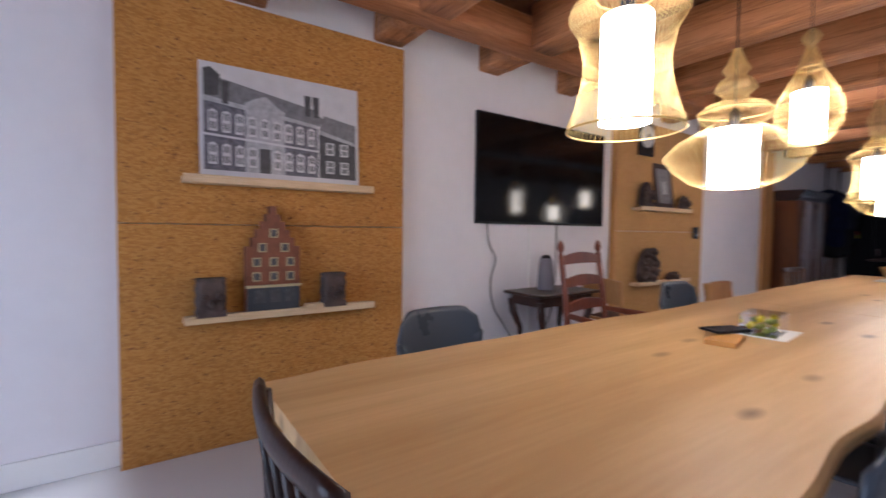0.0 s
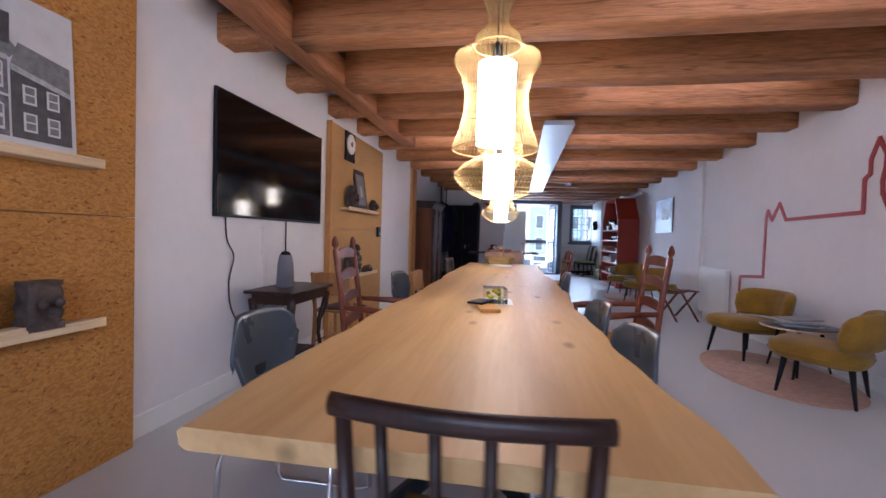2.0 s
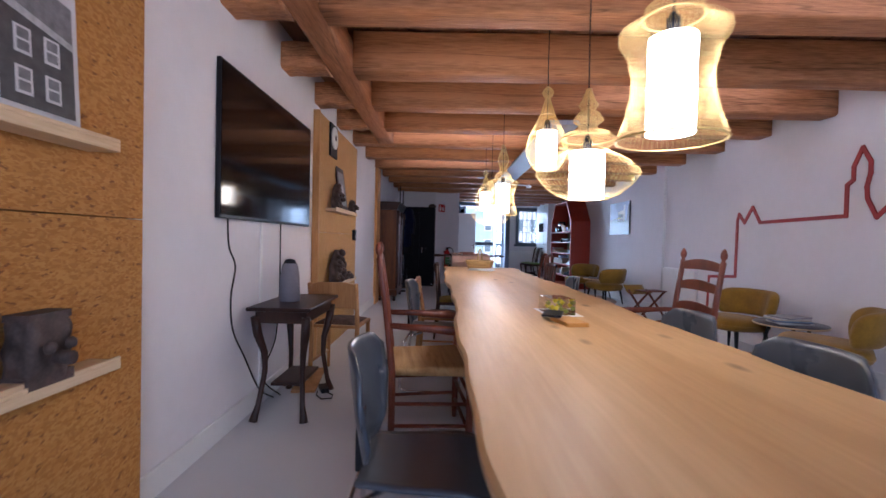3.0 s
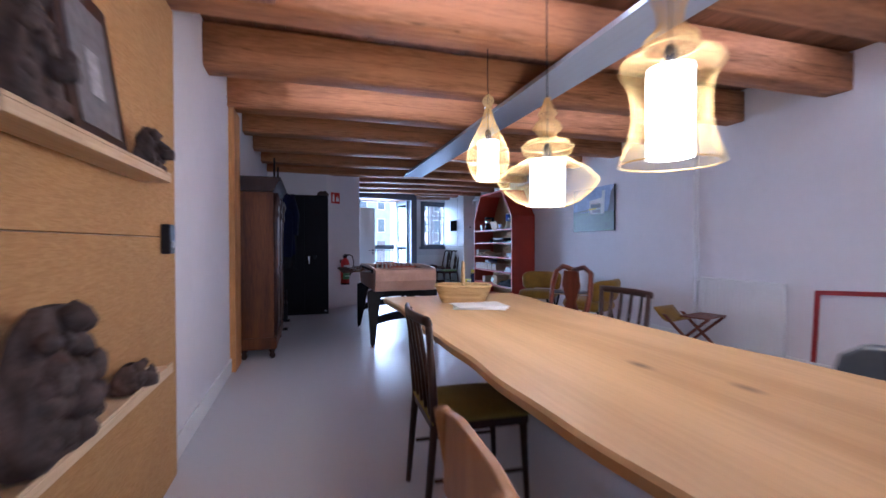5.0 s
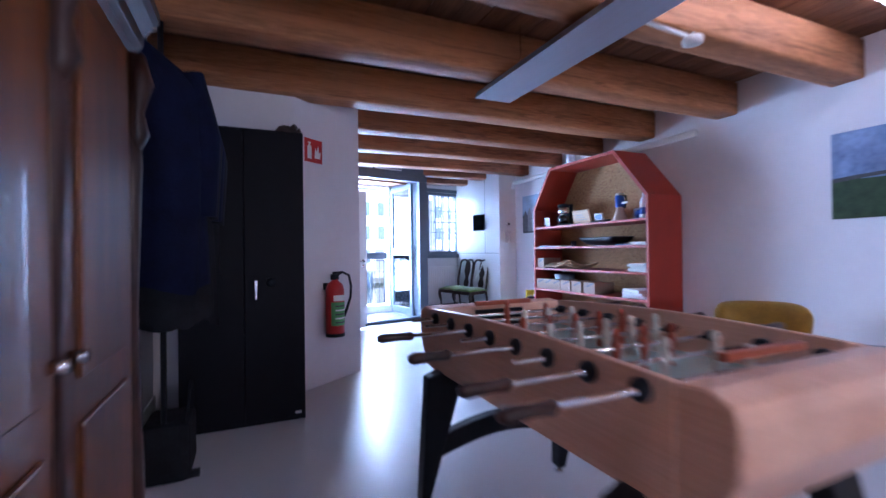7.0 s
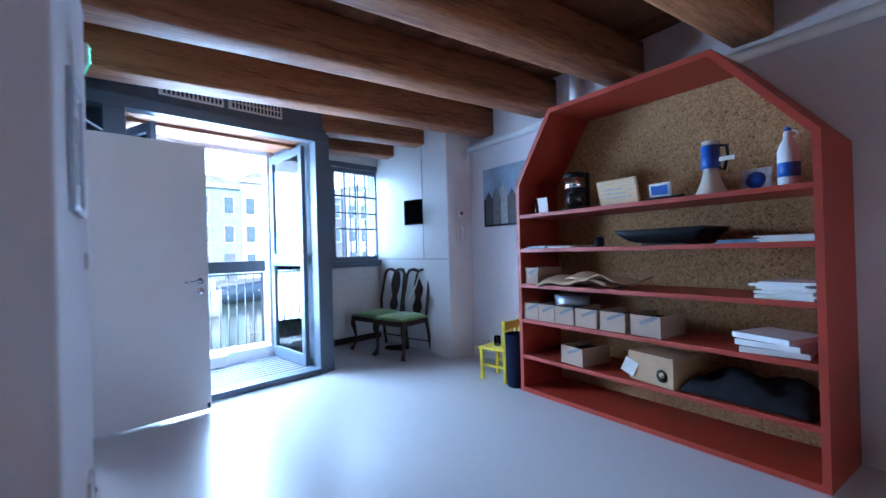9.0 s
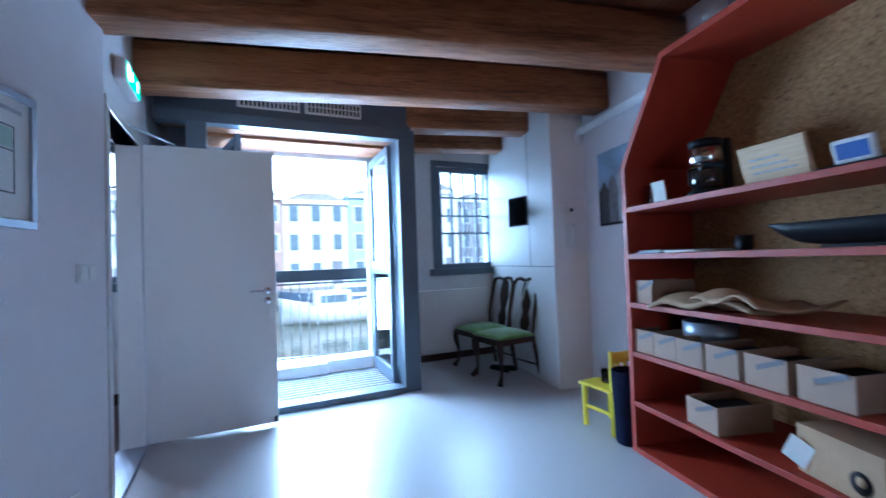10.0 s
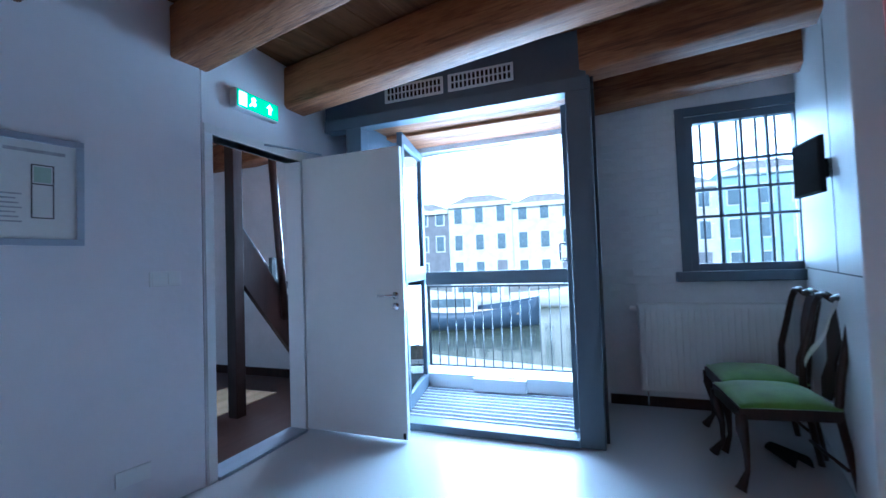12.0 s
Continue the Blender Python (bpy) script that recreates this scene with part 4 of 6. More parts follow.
def tub_chair(m):
    """A low round-backed velvet armchair on tapered black legs; it faces +y."""
    c = thing("tub_armchair", m, "mustard velvet armchair with a rounded back on black legs", "armchair", "mustard velvet armchairs")
    def pw(v, e):
        return math.copysign(abs(v) ** e, v)
    def back(u, v):
        q = 2 * u - 1
        a, b = radians(66) * q, 2 * math.pi * v
        end = max(0.0, 1 - abs(q) ** 7)
        h = 0.40 + 0.145 * end ** 0.35 * pw(math.sin(b), 0.55) + 0.155 * (1 - 0.3 * abs(q) ** 5)
        r = 0.30 + 0.17 * (h - 0.40) + (0.012 + 0.040 * end ** 0.5) * pw(math.cos(b), 0.8)
        return (1.06 * r * math.sin(a), 0.02 - r * math.cos(a), h)
    part("backrest", Shape().grid(back, 40, 24), MUSTARD, c)
    def seat(u, v):
        a, b = 2 * math.pi * u, math.pi * (v - 0.5)
        k = pw(math.cos(b), 0.45)
        y = 0.31 * k * pw(math.sin(a), 0.55)
        return (0.29 * (1 - 0.08 * y) * k * pw(math.cos(a), 0.55), 0.045 + y, 0.345 + 0.082 * pw(math.sin(b), 0.7) + 0.05 * y)
    part("seat", Shape().grid(seat, 44, 18), MUSTARD, c, "plump velvet seat")
    part("seat_welt", Shape().sweep([(0.292 * pw(math.cos(2 * math.pi * k / 40), 0.55), 0.045 + 0.312 * pw(math.sin(2 * math.pi * k / 40), 0.55), 0.335 + 0.0155 * pw(math.sin(2 * math.pi * k / 40), 0.55)) for k in range(40)], 0.005, 5, closed=True), MUSTARD, c)
    for sx in (-1, 1):
        for sy in (-1, 1):
            part("leg", Shape().rod((sx * 0.24, 0.02 + sy * 0.24, 0), (sx * 0.20, 0.02 + sy * 0.20, 0.285), 0.011, 0.022, 10), BLACK, c, "tapered black leg")
    return c


for x, y, a in ((2.42, -1.52, 18), (1.22, -1.52, -42), (7.63, -1.45, 45), (6.25, -1.50, -61)):
    tub_chair(pose(x, y, 0, 0, 0, a))


def round_rug(x, y, rx, ry):
    s = Shape().lathe([(1.0, 0.001), (1.0, 0.008), (0.985, 0.012), (0.0, 0.012)], 64)
    s.v = [(p[0] * rx, p[1] * ry, p[2]) for p in s.v]
    return single("round_rug", s, RUG, "round peach woven rug on the floor", "rug", pose(x, y, 0), group="round rugs")


round_rug(1.75, -1.42, 0.85, 0.52)
round_rug(6.93, -1.40, 0.85, 0.50)


def coffee_table(x, y):
    t = thing("coffee_table", pose(x, y, 0.012), "round dark coffee table on slanted black legs", "table", "coffee tables")
    part("tabletop", Shape().lathe([(0.28, 0.405), (0.30, 0.41), (0.30, 0.425), (0.295, 0.43)], 40), mat("dark_grey_top", (0.045, 0.045, 0.055), 0.3, var=0.1), t, bevel=0)
    part("rim", Shape().lathe([(0.301, 0.408), (0.304, 0.415), (0.301, 0.424)], 40), PINE, t)
    for i in range(3):
        a = radians(30 + 120 * i)
        part("leg", Shape().rod((0.27 * math.cos(a), 0.27 * math.sin(a), 0), (0.17 * math.cos(a), 0.17 * math.sin(a), 0.41), 0.010, 0.017, 10), BLACK, t)
    return t


coffee_table(1.85, -1.68)
coffee_table(6.95, -1.60)
rngm = random.Random(3)
MAGS = [mat("magazine_%s" % n, c, 0.4, var=0.15, scale=20) for n, c in (("white", (0.7, 0.7, 0.7)), ("grey", (0.3, 0.3, 0.33)), ("blue", (0.2, 0.3, 0.45)), ("cream", (0.6, 0.55, 0.45)))]
for i in range(6):
    single("magazine", Shape().box(-0.11, 0.11, -0.15, 0.15, 0, 0.011), MAGS[i % 4], "glossy magazine in a stack on the coffee table", "magazine", pose(1.85 + rngm.uniform(-0.03, 0.03), -1.66 + rngm.uniform(-0.03, 0.03), 0.4425 + 0.0115 * i, 0, 0, rngm.uniform(-25, 25)), bevel=0.002, group="magazine stack")

# ---- right wall ----
strip = thing("red_skyline_strip", pose(0, -2.03, 0), "dark red painted wooden strip tracing a roof skyline on the wall", "wall art")
line = [(3.78, 0.13), (3.75, 0.75), (3.2, 0.79), (3.19, 1.5), (3.16, 1.58), (3.06, 1.47), (2.92, 1.65), (2.79, 1.46), (1.68, 1.475), (1.68, 1.76), (1.62, 1.80), (1.62, 1.92), (1.54, 2.08), (1.46, 1.94), (1.46, 1.84), (1.49, 1.72), (1.48, 1.62), (1.39, 1.45), (1.2, 1.62), (0.6, 1.62), (0.6, 1.2), (-0.8, 1.2)]
for (xa, za), (xb, zb) in zip(line, line[1:]):
    d = Vector((xb - xa, 0, zb - za))
    n = Vector((-d.z, 0, d.x)).normalized() * 0.019
    e = d.normalized() * 0.012
    q = [Vector((xa, 0, za)) - e + n, Vector((xb, 0, zb)) + e + n, Vector((xb, 0, zb)) + e - n, Vector((xa, 0, za)) - e - n]
    part("strip", Shape().prism([(p.x, p.z) for p in q], 1, 0.0, 0.012 + 0.0006 * (line.index((xa, za)) % 3)), REDLINE, strip)


def wall_print(x0, x1, z0, z1, label):
    """A landscape print with sky, lawn and a white flat-roofed house; it hangs on the wall that faces +y."""
    w, h = x1 - x0, z1 - z0
    t = thing("wall_print", pose(x1, -2.028, z0, 0, 0, 180), label, "picture")
    part("panel", Shape().box(0, w, -0.022, 0.0, 0, h), BLACK, t, bevel=0.001)
    def flat(name, pts, k, m_):
        part(name, Shape().prism([(a * w, b * h) for a, b in pts], 1, -0.0225 - 0.0006 * k, -0.021), m_, t)
    flat("sky", [(0, 0.4), (1, 0.4), (1, 1), (0, 1)], 1, mat("print_sky", (0.10, 0.16, 0.42), 0.4, var=0.3, scale=3, alpha2=(0.35, 0.45, 0.7)))
    flat("lawn", [(0, 0), (1, 0), (1, 0.42), (0, 0.45)], 2, mat("print_grass", (0.035, 0.06, 0.025), 0.4, var=0.4, scale=12))
    flat("tree_line", [(0, 0.42), (0.2, 0.45), (0.4, 0.47), (0.42, 0.52), (0.3, 0.5), (0.15, 0.49), (0, 0.47)], 3, PH[0])
    flat("tree_line", [(0.85, 0.42), (1, 0.42), (1, 0.95), (0.93, 0.85), (0.9, 0.6)], 3, PH[0])
    flat("white_wall", [(0.43, 0.40), (0.78, 0.38), (0.80, 0.9), (0.73, 0.9), (0.73, 0.75), (0.43, 0.70)], 4, PAPER)
    flat("dark_window", [(0.46, 0.53), (0.7, 0.52), (0.7, 0.62), (0.46, 0.62)], 5, PH[0])
    flat("dark_window", [(0.5, 0.42), (0.7, 0.40), (0.7, 0.49), (0.5, 0.48)], 5, PH[1])
    flat("yellow_awning", [(0.42, 0.49), (0.6, 0.50), (0.6, 0.53), (0.42, 0.52)], 6, YELLOW)
    return t


wall_print(6.43, 7.46, 1.375, 2.055, "colour photo print of a white modern house on the wall")
pr = thing("wall_print", pose(11.86, -2.028, 1.45, 0, 0, 180), "tall colour photo print of canal houses on the wall", "picture")
part("panel", Shape().box(0, 0.78, -0.02, 0, 0, 0.625), BLACK, pr, bevel=0.001)
part("sky", Shape().box(0, 0.78, -0.0215, -0.019, 0.3, 0.625), mat("print_sky_pale", (0.30, 0.40, 0.55), 0.4, var=0.3, scale=4), pr)
for i in range(6):
    part("printed_house", Shape().prism([(0.03 + i * 0.12, 0.02), (0.14 + i * 0.12, 0.02), (0.14 + i * 0.12, 0.3 + 0.04 * (i % 3)), (0.085 + i * 0.12, 0.38 + 0.04 * (i % 3)), (0.03 + i * 0.12, 0.3 + 0.04 * (i % 3))], 1, -0.023, -0.020), PH[i % 3], pr)
pipe = thing("wall_pipe", pose(4.98, -2.0, 0), "white heating pipe up the wall", "pipe")
part("riser", Shape().rod((0, 0, 0.02), (0, 0, 2.6), 0.012, n=10), WHITE, pipe)
part("riser", Shape().rod((0.05, 0, 0.02), (0.05, 0, 2.6), 0.010, n=10), WHITE, pipe)


def radiator(m, w, h, label, name="radiator"):
    r = thing(name, m, label, "radiator")
    s = Shape()
    n = int(w / 0.045)
    for i in range(n):
        x = 0.01 + (w - 0.02) * i / n
        s.prism([(x, -0.08), (x + 0.03, -0.08), (x + 0.036, -0.074), (x - 0.006, -0.074)], 2, 0.03, h - 0.03)
    part("ribs", s, WHITE, r, bevel=0)
    part("panel", Shape().box(0, w, -0.0755, -0.02, 0, h), WHITE, r, bevel=0.006)
    part("top_grille", Shape().box(0.0, w, -0.085, -0.015, h - 0.008, h + 0.006), WHITE, r, bevel=0.002)
    part("valve", Shape().lathe([(0.016, 0), (0.02, 0.03), (0.012, 0.05)], 12, m=pose(-0.012, -0.05, h * 0.95, 0, -90, 0)), WHITE, r)
    part("bracket", Shape().box(0.1, 0.14, -0.02, 0.0, 0.1, h - 0.1).box(w - 0.14, w - 0.1, -0.02, 0.0, 0.1, h - 0.1), WHITE, r)
    part("foot_pipe", Shape().rod((0.05, -0.04, -0.12), (0.05, -0.04, 0.02), 0.008, n=8), CHROME, r)
    return r


radiator(pose(4.9, -2.03, 0.12, 0, 0, 180), 0.9, 0.68, "white panel radiator on the plastered wall")
rack = thing("folding_stool", pose(4.6, -1.55, 0, 0, 0, 15), "wooden folding stool with slats on crossed legs", "stool")
for s in (-1, 1):
    part("leg", Shape().prism([(-0.28, 0.0), (-0.24, 0.0), (0.24, 0.44), (0.2, 0.44)], 1, s * 0.17 - 0.012, s * 0.17 + 0.012), REDW, rack, bevel=0.003)
    part("leg", Shape().prism([(0.28, 0.0), (0.24, 0.0), (-0.24, 0.44), (-0.2, 0.44)], 1, s * 0.143 - 0.012, s * 0.143 + 0.012), REDW, rack, bevel=0.003)
for i in range(6):
    part("slat", Shape().box(-0.22 + i * 0.045, -0.19 + i * 0.045, -0.2, 0.2, 0.44, 0.455), REDW, rack, bevel=0.002)
def sling(u, v):
    return (0.03 + 0.3 * u, -0.18 + 0.36 * v, 0.44 - 0.10 * math.sin(math.pi * u) + 0.06 * u)
part("sling", Shape().grid(sling, 10, 6), MUSTARD, rack, "mustard cloth sling", thick=0.01)

splat = thing("splat_back_chair", pose(4.2, 0.42, 0, 0, 0, 6) @ Matrix.Scale(1.1, 4), "brown wooden chair with a vase-shaped back", "chair")
for s in (-1, 1):
    part("back_post", Shape().sweep([(s * 0.19, -0.23, 0), (s * 0.19, -0.2, 0.45), (s * 0.22, -0.24, 0.7), (s * 0.20, -0.27, 0.86), (s * 0.12, -0.275, 0.90), (0, -0.275, 0.875)], 0.019, 8), REDW, splat)
    part("leg", Shape().sweep([(s * 0.21, 0.23, 0), (s * 0.18, 0.2, 0.15), (s * 0.2, 0.22, 0.43)], [0.02, 0.014, 0.026], 8), REDW, splat)
vase = [(0.05, 0.46), (0.09, 0.55), (0.05, 0.64), (0.10, 0.75), (0.08, 0.87)]
part("splat", Shape().prism([(x, z) for x, z in vase] + [(-x, z) for x, z in reversed(vase)], 1, -0.262, -0.245), REDW, splat, bevel=0.003)
part("seat", Shape().box(-0.23, 0.23, -0.2, 0.24, 0.42, 0.48), MUSTARD, splat, "mustard cushioned seat", bevel=0.02)

# ---- on the table ----
bk = thing("notebook", pose(-0.2, 1.05, 0.761, 0, 0, 12), "small orange-brown notebook on the table", "book")
part("cover", Shape().box(-0.1, 0.1, -0.055, 0.055, 0, 0.02), mat("tan_cover", (0.55, 0.27, 0.06), 0.5), bk, bevel=0.003)
single("phone", Shape().box(-0.09, 0.09, -0.05, 0.05, 0, 0.012), BLACK, "black slim device on the notebook", "device", pose(-0.08, 1.10, 0.783, 0, 0, -20), bevel=0.004)
single("napkin", Shape().box(-0.14, 0.14, -0.1, 0.1, 0, 0.002), PAPER, "white paper sheet on the table", "paper", pose(0.14, 1.02, 0.7612, 0, 0, 5))
box = thing("sweets_box", pose(0.12, 1.03, 0.7635, 0, 0, 8), "clear plastic box half full of yellow sweets", "box")
part("clear_box", Shape().box(-0.10, 0.10, -0.07, 0.07, 0, 0.09), glass("clear_plastic", (0.93, 0.93, 0.93), 0.05), box, bevel=0.004)
rs = random.Random(5)
for i in range(14):
    part("sweet", Shape().lathe([(0.004, -0.014), (0.017, 0), (0.004, 0.014)], 7, at=(rs.uniform(-0.07, 0.07), rs.uniform(-0.045, 0.045), 0.02 + 0.016 * (i % 4))), YELLOW if i % 2 else mat("sweet_green", (0.35, 0.4, 0.08), 0.5), box)

bas = thing("wicker_basket", pose(4.07, 1.16, 0.761, 0, 0, 72) @ Matrix.Scale(0.9, 4), "wicker basket with a hoop handle holding fruit", "basket")
def weave(u, v):
    a = 2 * math.pi * u
    c, s = math.cos(a), math.sin(a)
    k = (abs(c) ** 5 + abs(s) ** 5) ** 0.2
    r = 1 + 0.30 * v + 0.018 * math.sin(40 * a + 3.14 * int(v * 9)) + 0.012 * math.sin(v * 56)
    return (0.17 * c / k * r, 0.115 * s / k * r, 0.13 * v)
part("sides", Shape().grid(weave, 120, 27), WICKER, bas, thick=0.006)
part("base", Shape().box(-0.165, 0.165, -0.11, 0.11, 0.0, 0.008), WICKER, bas)
part("handle", Shape().sweep([(0, 0.145 * math.cos(radians(a)), 0.12 + 0.20 * math.sin(radians(a))) for a in range(0, 181, 12)], 0.012, 8), WICKER, bas, "braided hoop handle")
rim_pts = []
for i in range(40):
    a = 2 * math.pi * i / 40
    c, s = math.cos(a), math.sin(a)
    k = (abs(c) ** 5 + abs(s) ** 5) ** 0.2
    rim_pts.append((0.17 * 1.31 * c / k, 0.115 * 1.31 * s / k, 0.132))
part("rim", Shape().sweep(rim_pts, 0.011, 6, closed=True), WICKER, bas)
for i, (x, y, col) in enumerate(((-0.08, 0.02, "g"), (0.03, -0.03, "r"), (0.1, 0.04, "r"), (-0.02, 0.06, "g"))):
    single("apple", Shape().lathe([(0.004, -0.034), (0.026, -0.026), (0.038, 0.002), (0.028, 0.030), (0.006, 0.026)], 14), GREENX if col == "g" else REDX, "shiny apple lying in the wicker basket", "fruit", pose(4.07, 1.16, 0.761, 0, 0, 72) @ pose(x, y, 0.047, 8, 5, 0), group="fruit in the basket")
for i in range(3):
    single("paper_sheet", Shape().box(-0.17, 0.17, -0.12, 0.12, 0, 0.006), PAPER, "loose white papers lying on the table", "paper", pose(3.75, 1.16, 0.761 + 0.0065 * i, 0, 0, 70 + 9 * i), bevel=0.001, group="papers on the table")

# ---- football table ----
fb = thing("football_table", pose(6.69, 1.19, 0, 0, 0, 0.6), "pink-beige wooden table football game on black legs", "table football")
L2, W2 = 0.74, 0.355
for s in (-1, 1):
    prof = [(s * L2, 0.76), (s * (L2 - 0.07), 0.64), (s * (L2 - 0.13), 0.64), (s * (L2 - 0.13), 0.90), (s * (L2 - 0.06), 0.905), (s * (L2 - 0.012), 0.885), (s * L2, 0.85)]
    part("end_panel", Shape().prism(prof, 1, -W2, W2), PINKW, fb, bevel=0.008)
    part("goal_slot", Shape().box(s * (L2 - 0.133) - 0.004, s * (L2 - 0.133) + 0.004, -0.13, 0.13, 0.80, 0.88), BLACK, fb)
    part("scorer", Shape().box(s * (L2 - 0.17) - 0.013, s * (L2 - 0.17) + 0.013, -0.15, 0.15, 0.905, 0.925), mat("red_brown_score_rail", (0.34, 0.08, 0.03), 0.45), fb, bevel=0.003)
    part("side_panel", Shape().prism([(-L2 + 0.129, 0.64), (L2 - 0.129, 0.64), (L2 - 0.129, 0.90)] + [((L2 - 0.13) * (1 - 2 * i / 12), 0.90 + 0.02 * math.sin(math.pi * i / 12)) for i in range(1, 12)] + [(-L2 + 0.129, 0.90)], 1, s * W2 - 0.022, s * W2 + 0.002), PINKW, fb, bevel=0.004)
part("pitch", Shape().box(-L2 + 0.13, L2 - 0.13, -W2 + 0.02, W2 - 0.02, 0.77, 0.785), mat("pale_green_glass", (0.42, 0.52, 0.47), 0.15, var=0.04), fb, "pale glassy playing field")
part("underside", Shape().box(-L2 + 0.13, L2 - 0.13, -W2 + 0.024, W2 - 0.024, 0.645, 0.67), PINKW, fb)
for i in range(8):
    x = -0.54 + 0.154 * i
    side = 1 if i in (0, 1, 3, 5) else -1
    rod = part("rod", Shape().rod((x, side * -0.47, 0.865), (x, side * 0.60, 0.865), 0.0075, n=10), CHROME, fb, "chrome rod")
    part("grip", Shape().lathe([(0.012, 0), (0.016, 0.01), (0.013, 0.05), (0.017, 0.11), (0.01, 0.125)], 12, m=pose(x, side * 0.58, 0.865, -90 * side)), DARKW, rod, "dark turned wooden grip")
    for s in (-1, 1):
        part("bearing", Shape().lathe([(0.026, 0), (0.026, 0.012), (0.016, 0.02)], 14, m=pose(x, s * (W2 + 0.002), 0.865, -90 * s)), BLACK, rod)
        part("stopper", Shape().lathe([(0.018, 0), (0.018, 0.03)], 12, m=pose(x, s * (W2 - 0.06), 0.865, -90 * s)), BLACK, rod)
    n = (1, 2, 3, 5, 5, 3, 2, 1)[i]
    for j in range(n):
        y = (j - (n - 1) / 2) * (0.115 if n > 2 else 0.2)
        body = Shape().sweep([(x, y, 0.79), (x, y, 0.825), (x, y, 0.85), (x, y, 0.875), (x, y, 0.892), (x, y, 0.90), (x, y, 0.918), (x, y, 0.925)], [0.012, 0.008, 0.013, 0.015, 0.009, 0.012, 0.011, 0.004], 8)
        part("player", body, CREAM if i in (0, 1, 3, 5) else mat("player_red", (0.32, 0.07, 0.03), 0.4) if j == 0 else bpy.data.materials["player_red"], rod)
for s in (-1, 1):
    x = s * 0.66
    leg_pts = [(-0.40, 0.0), (-0.36, 0.0), (-0.27, 0.52), (-0.22, 0.58), (-0.36, 0.62), (-0.42, 0.60)]
    for t in (-1, 1):
        lg = Shape().prism([(t * -a, b + 0.03) for a, b in leg_pts], 0, x - 0.035, x + 0.035)
        lg.v = [(p[0] - s * 0.34 * max(0.0, p[2] - 0.03) * 0.72, p[1], p[2]) for p in lg.v]
        part("leg", lg, BLACK, fb, "black flared leg", bevel=0.006)
        part("levelling_foot", Shape().lathe([(0.026, 0), (0.026, 0.012), (0.010, 0.016), (0.010, 0.035)], 12, at=(x, t * 0.382, 0)), CHROME, fb)
    for z0, z1, sag in ((0.60, 0.66, 0.02), (0.30, 0.38, 0.06)):
        wd = 0.28 if z0 > 0.5 else 0.335
        top = [(-wd + 2 * wd * i / 12, z1 - 0.04 + sag * math.sin(math.pi * i / 12)) for i in range(13)]
        bot = [(wd - 2 * wd * i / 12, z0 - 0.05 + sag * math.sin(math.pi * i / 12)) for i in range(13)]
        xb = x - s * 0.245 * (z0 - 0.03)
        part("cross_brace", Shape().prism(top + bot, 0, xb - 0.028, xb + 0.028), BLACK, fb, bevel=0.004)
    part("strut", Shape().rod((x - s * 0.086, 0, 0.37), (x - s * 0.145, 0, 0.62), 0.02, n=8), BLACK, fb)

# ---- wardrobe, coats, cabinet ----
wd = thing("wardrobe", pose(5.86, 2.94, 0), "old brown wooden wardrobe with panelled doors and carved cornice", "wardrobe")
part("body", Shape().box(0, 1.08, -0.34, 0, 0.12, 1.74), WARD, wd, bevel=0.004)
part("plinth", Shape().box(-0.02, 1.10, -0.365, 0, 0.10, 0.22), WARD, wd, bevel=0.01)
cprof = [(0, 1.72), (-0.345, 1.72), (-0.355, 1.745), (-0.37, 1.76), (-0.375, 1.79), (-0.40, 1.825), (-0.415, 1.835), (-0.415, 1.87), (0, 1.87)]
part("cornice", Shape().prism(cprof, 0, -0.06, 1.14), DARKW, wd, "dark moulded cornice", bevel=0.004)
for k in range(2):
    x0 = 0.06 + 0.49 * k
    d = part("door", Shape().box(x0, x0 + 0.47, -0.362, -0.341, 0.25, 1.70), WARD, wd, bevel=0.004)
    for z0, z1 in ((0.32, 0.85), (0.93, 1.64)):
        part("door_panel", Shape().box(x0 + 0.07, x0 + 0.40, -0.372, -0.360, z0, z1), WARD, d, bevel=0.012)
    part("handle", Shape().rod((x0 + (0.44 if k == 0 else 0.03), -0.363, 0.98), (x0 + (0.44 if k == 0 else 0.03), -0.39, 0.98), 0.012, n=10), CHROME, d)
for x in (0.02, 0.53, 1.06):
    part("pilaster", Shape().sweep([(x, -0.352, 0.24), (x, -0.357, 0.5), (x, -0.352, 1.0), (x, -0.357, 1.4), (x, -0.352, 1.71)], [0.022, 0.026, 0.018, 0.026, 0.022], 8), DARKW, wd)
    part("carving", Shape().sweep([(x, -0.36, 1.43), (x, -0.375, 1.49), (x, -0.372, 1.55), (x, -0.382, 1.63), (x, -0.372, 1.71)], [0.012, 0.026, 0.016, 0.030, 0.02], 8), DARKW, wd)
for x in (0.03, 1.05):
    for y in (-0.32, -0.05):
        part("foot", Shape().lathe([(0.018, 0), (0.032, 0.03), (0.022, 0.06), (0.038, 0.1)], 14, at=(x, y, 0)), DARKW, wd, "turned foot")

cr_ = thing("coat_rack", pose(7.85, 2.70, 0), "dark metal coat stand", "coat rack")
part("rail", Shape().rod((-0.45, 0, 1.98), (0.25, 0, 1.98), 0.014, n=8), BLACK, cr_)
for x in (-0.45, 0.25):
    part("post", Shape().rod((x, 0, 0.03), (x, 0, 2.35), 0.014, n=8), BLACK, cr_)
    part("foot", Shape().box(x - 0.02, x + 0.02, -0.16, 0.16, 0.0, 0.035), BLACK, cr_, bevel=0.004)


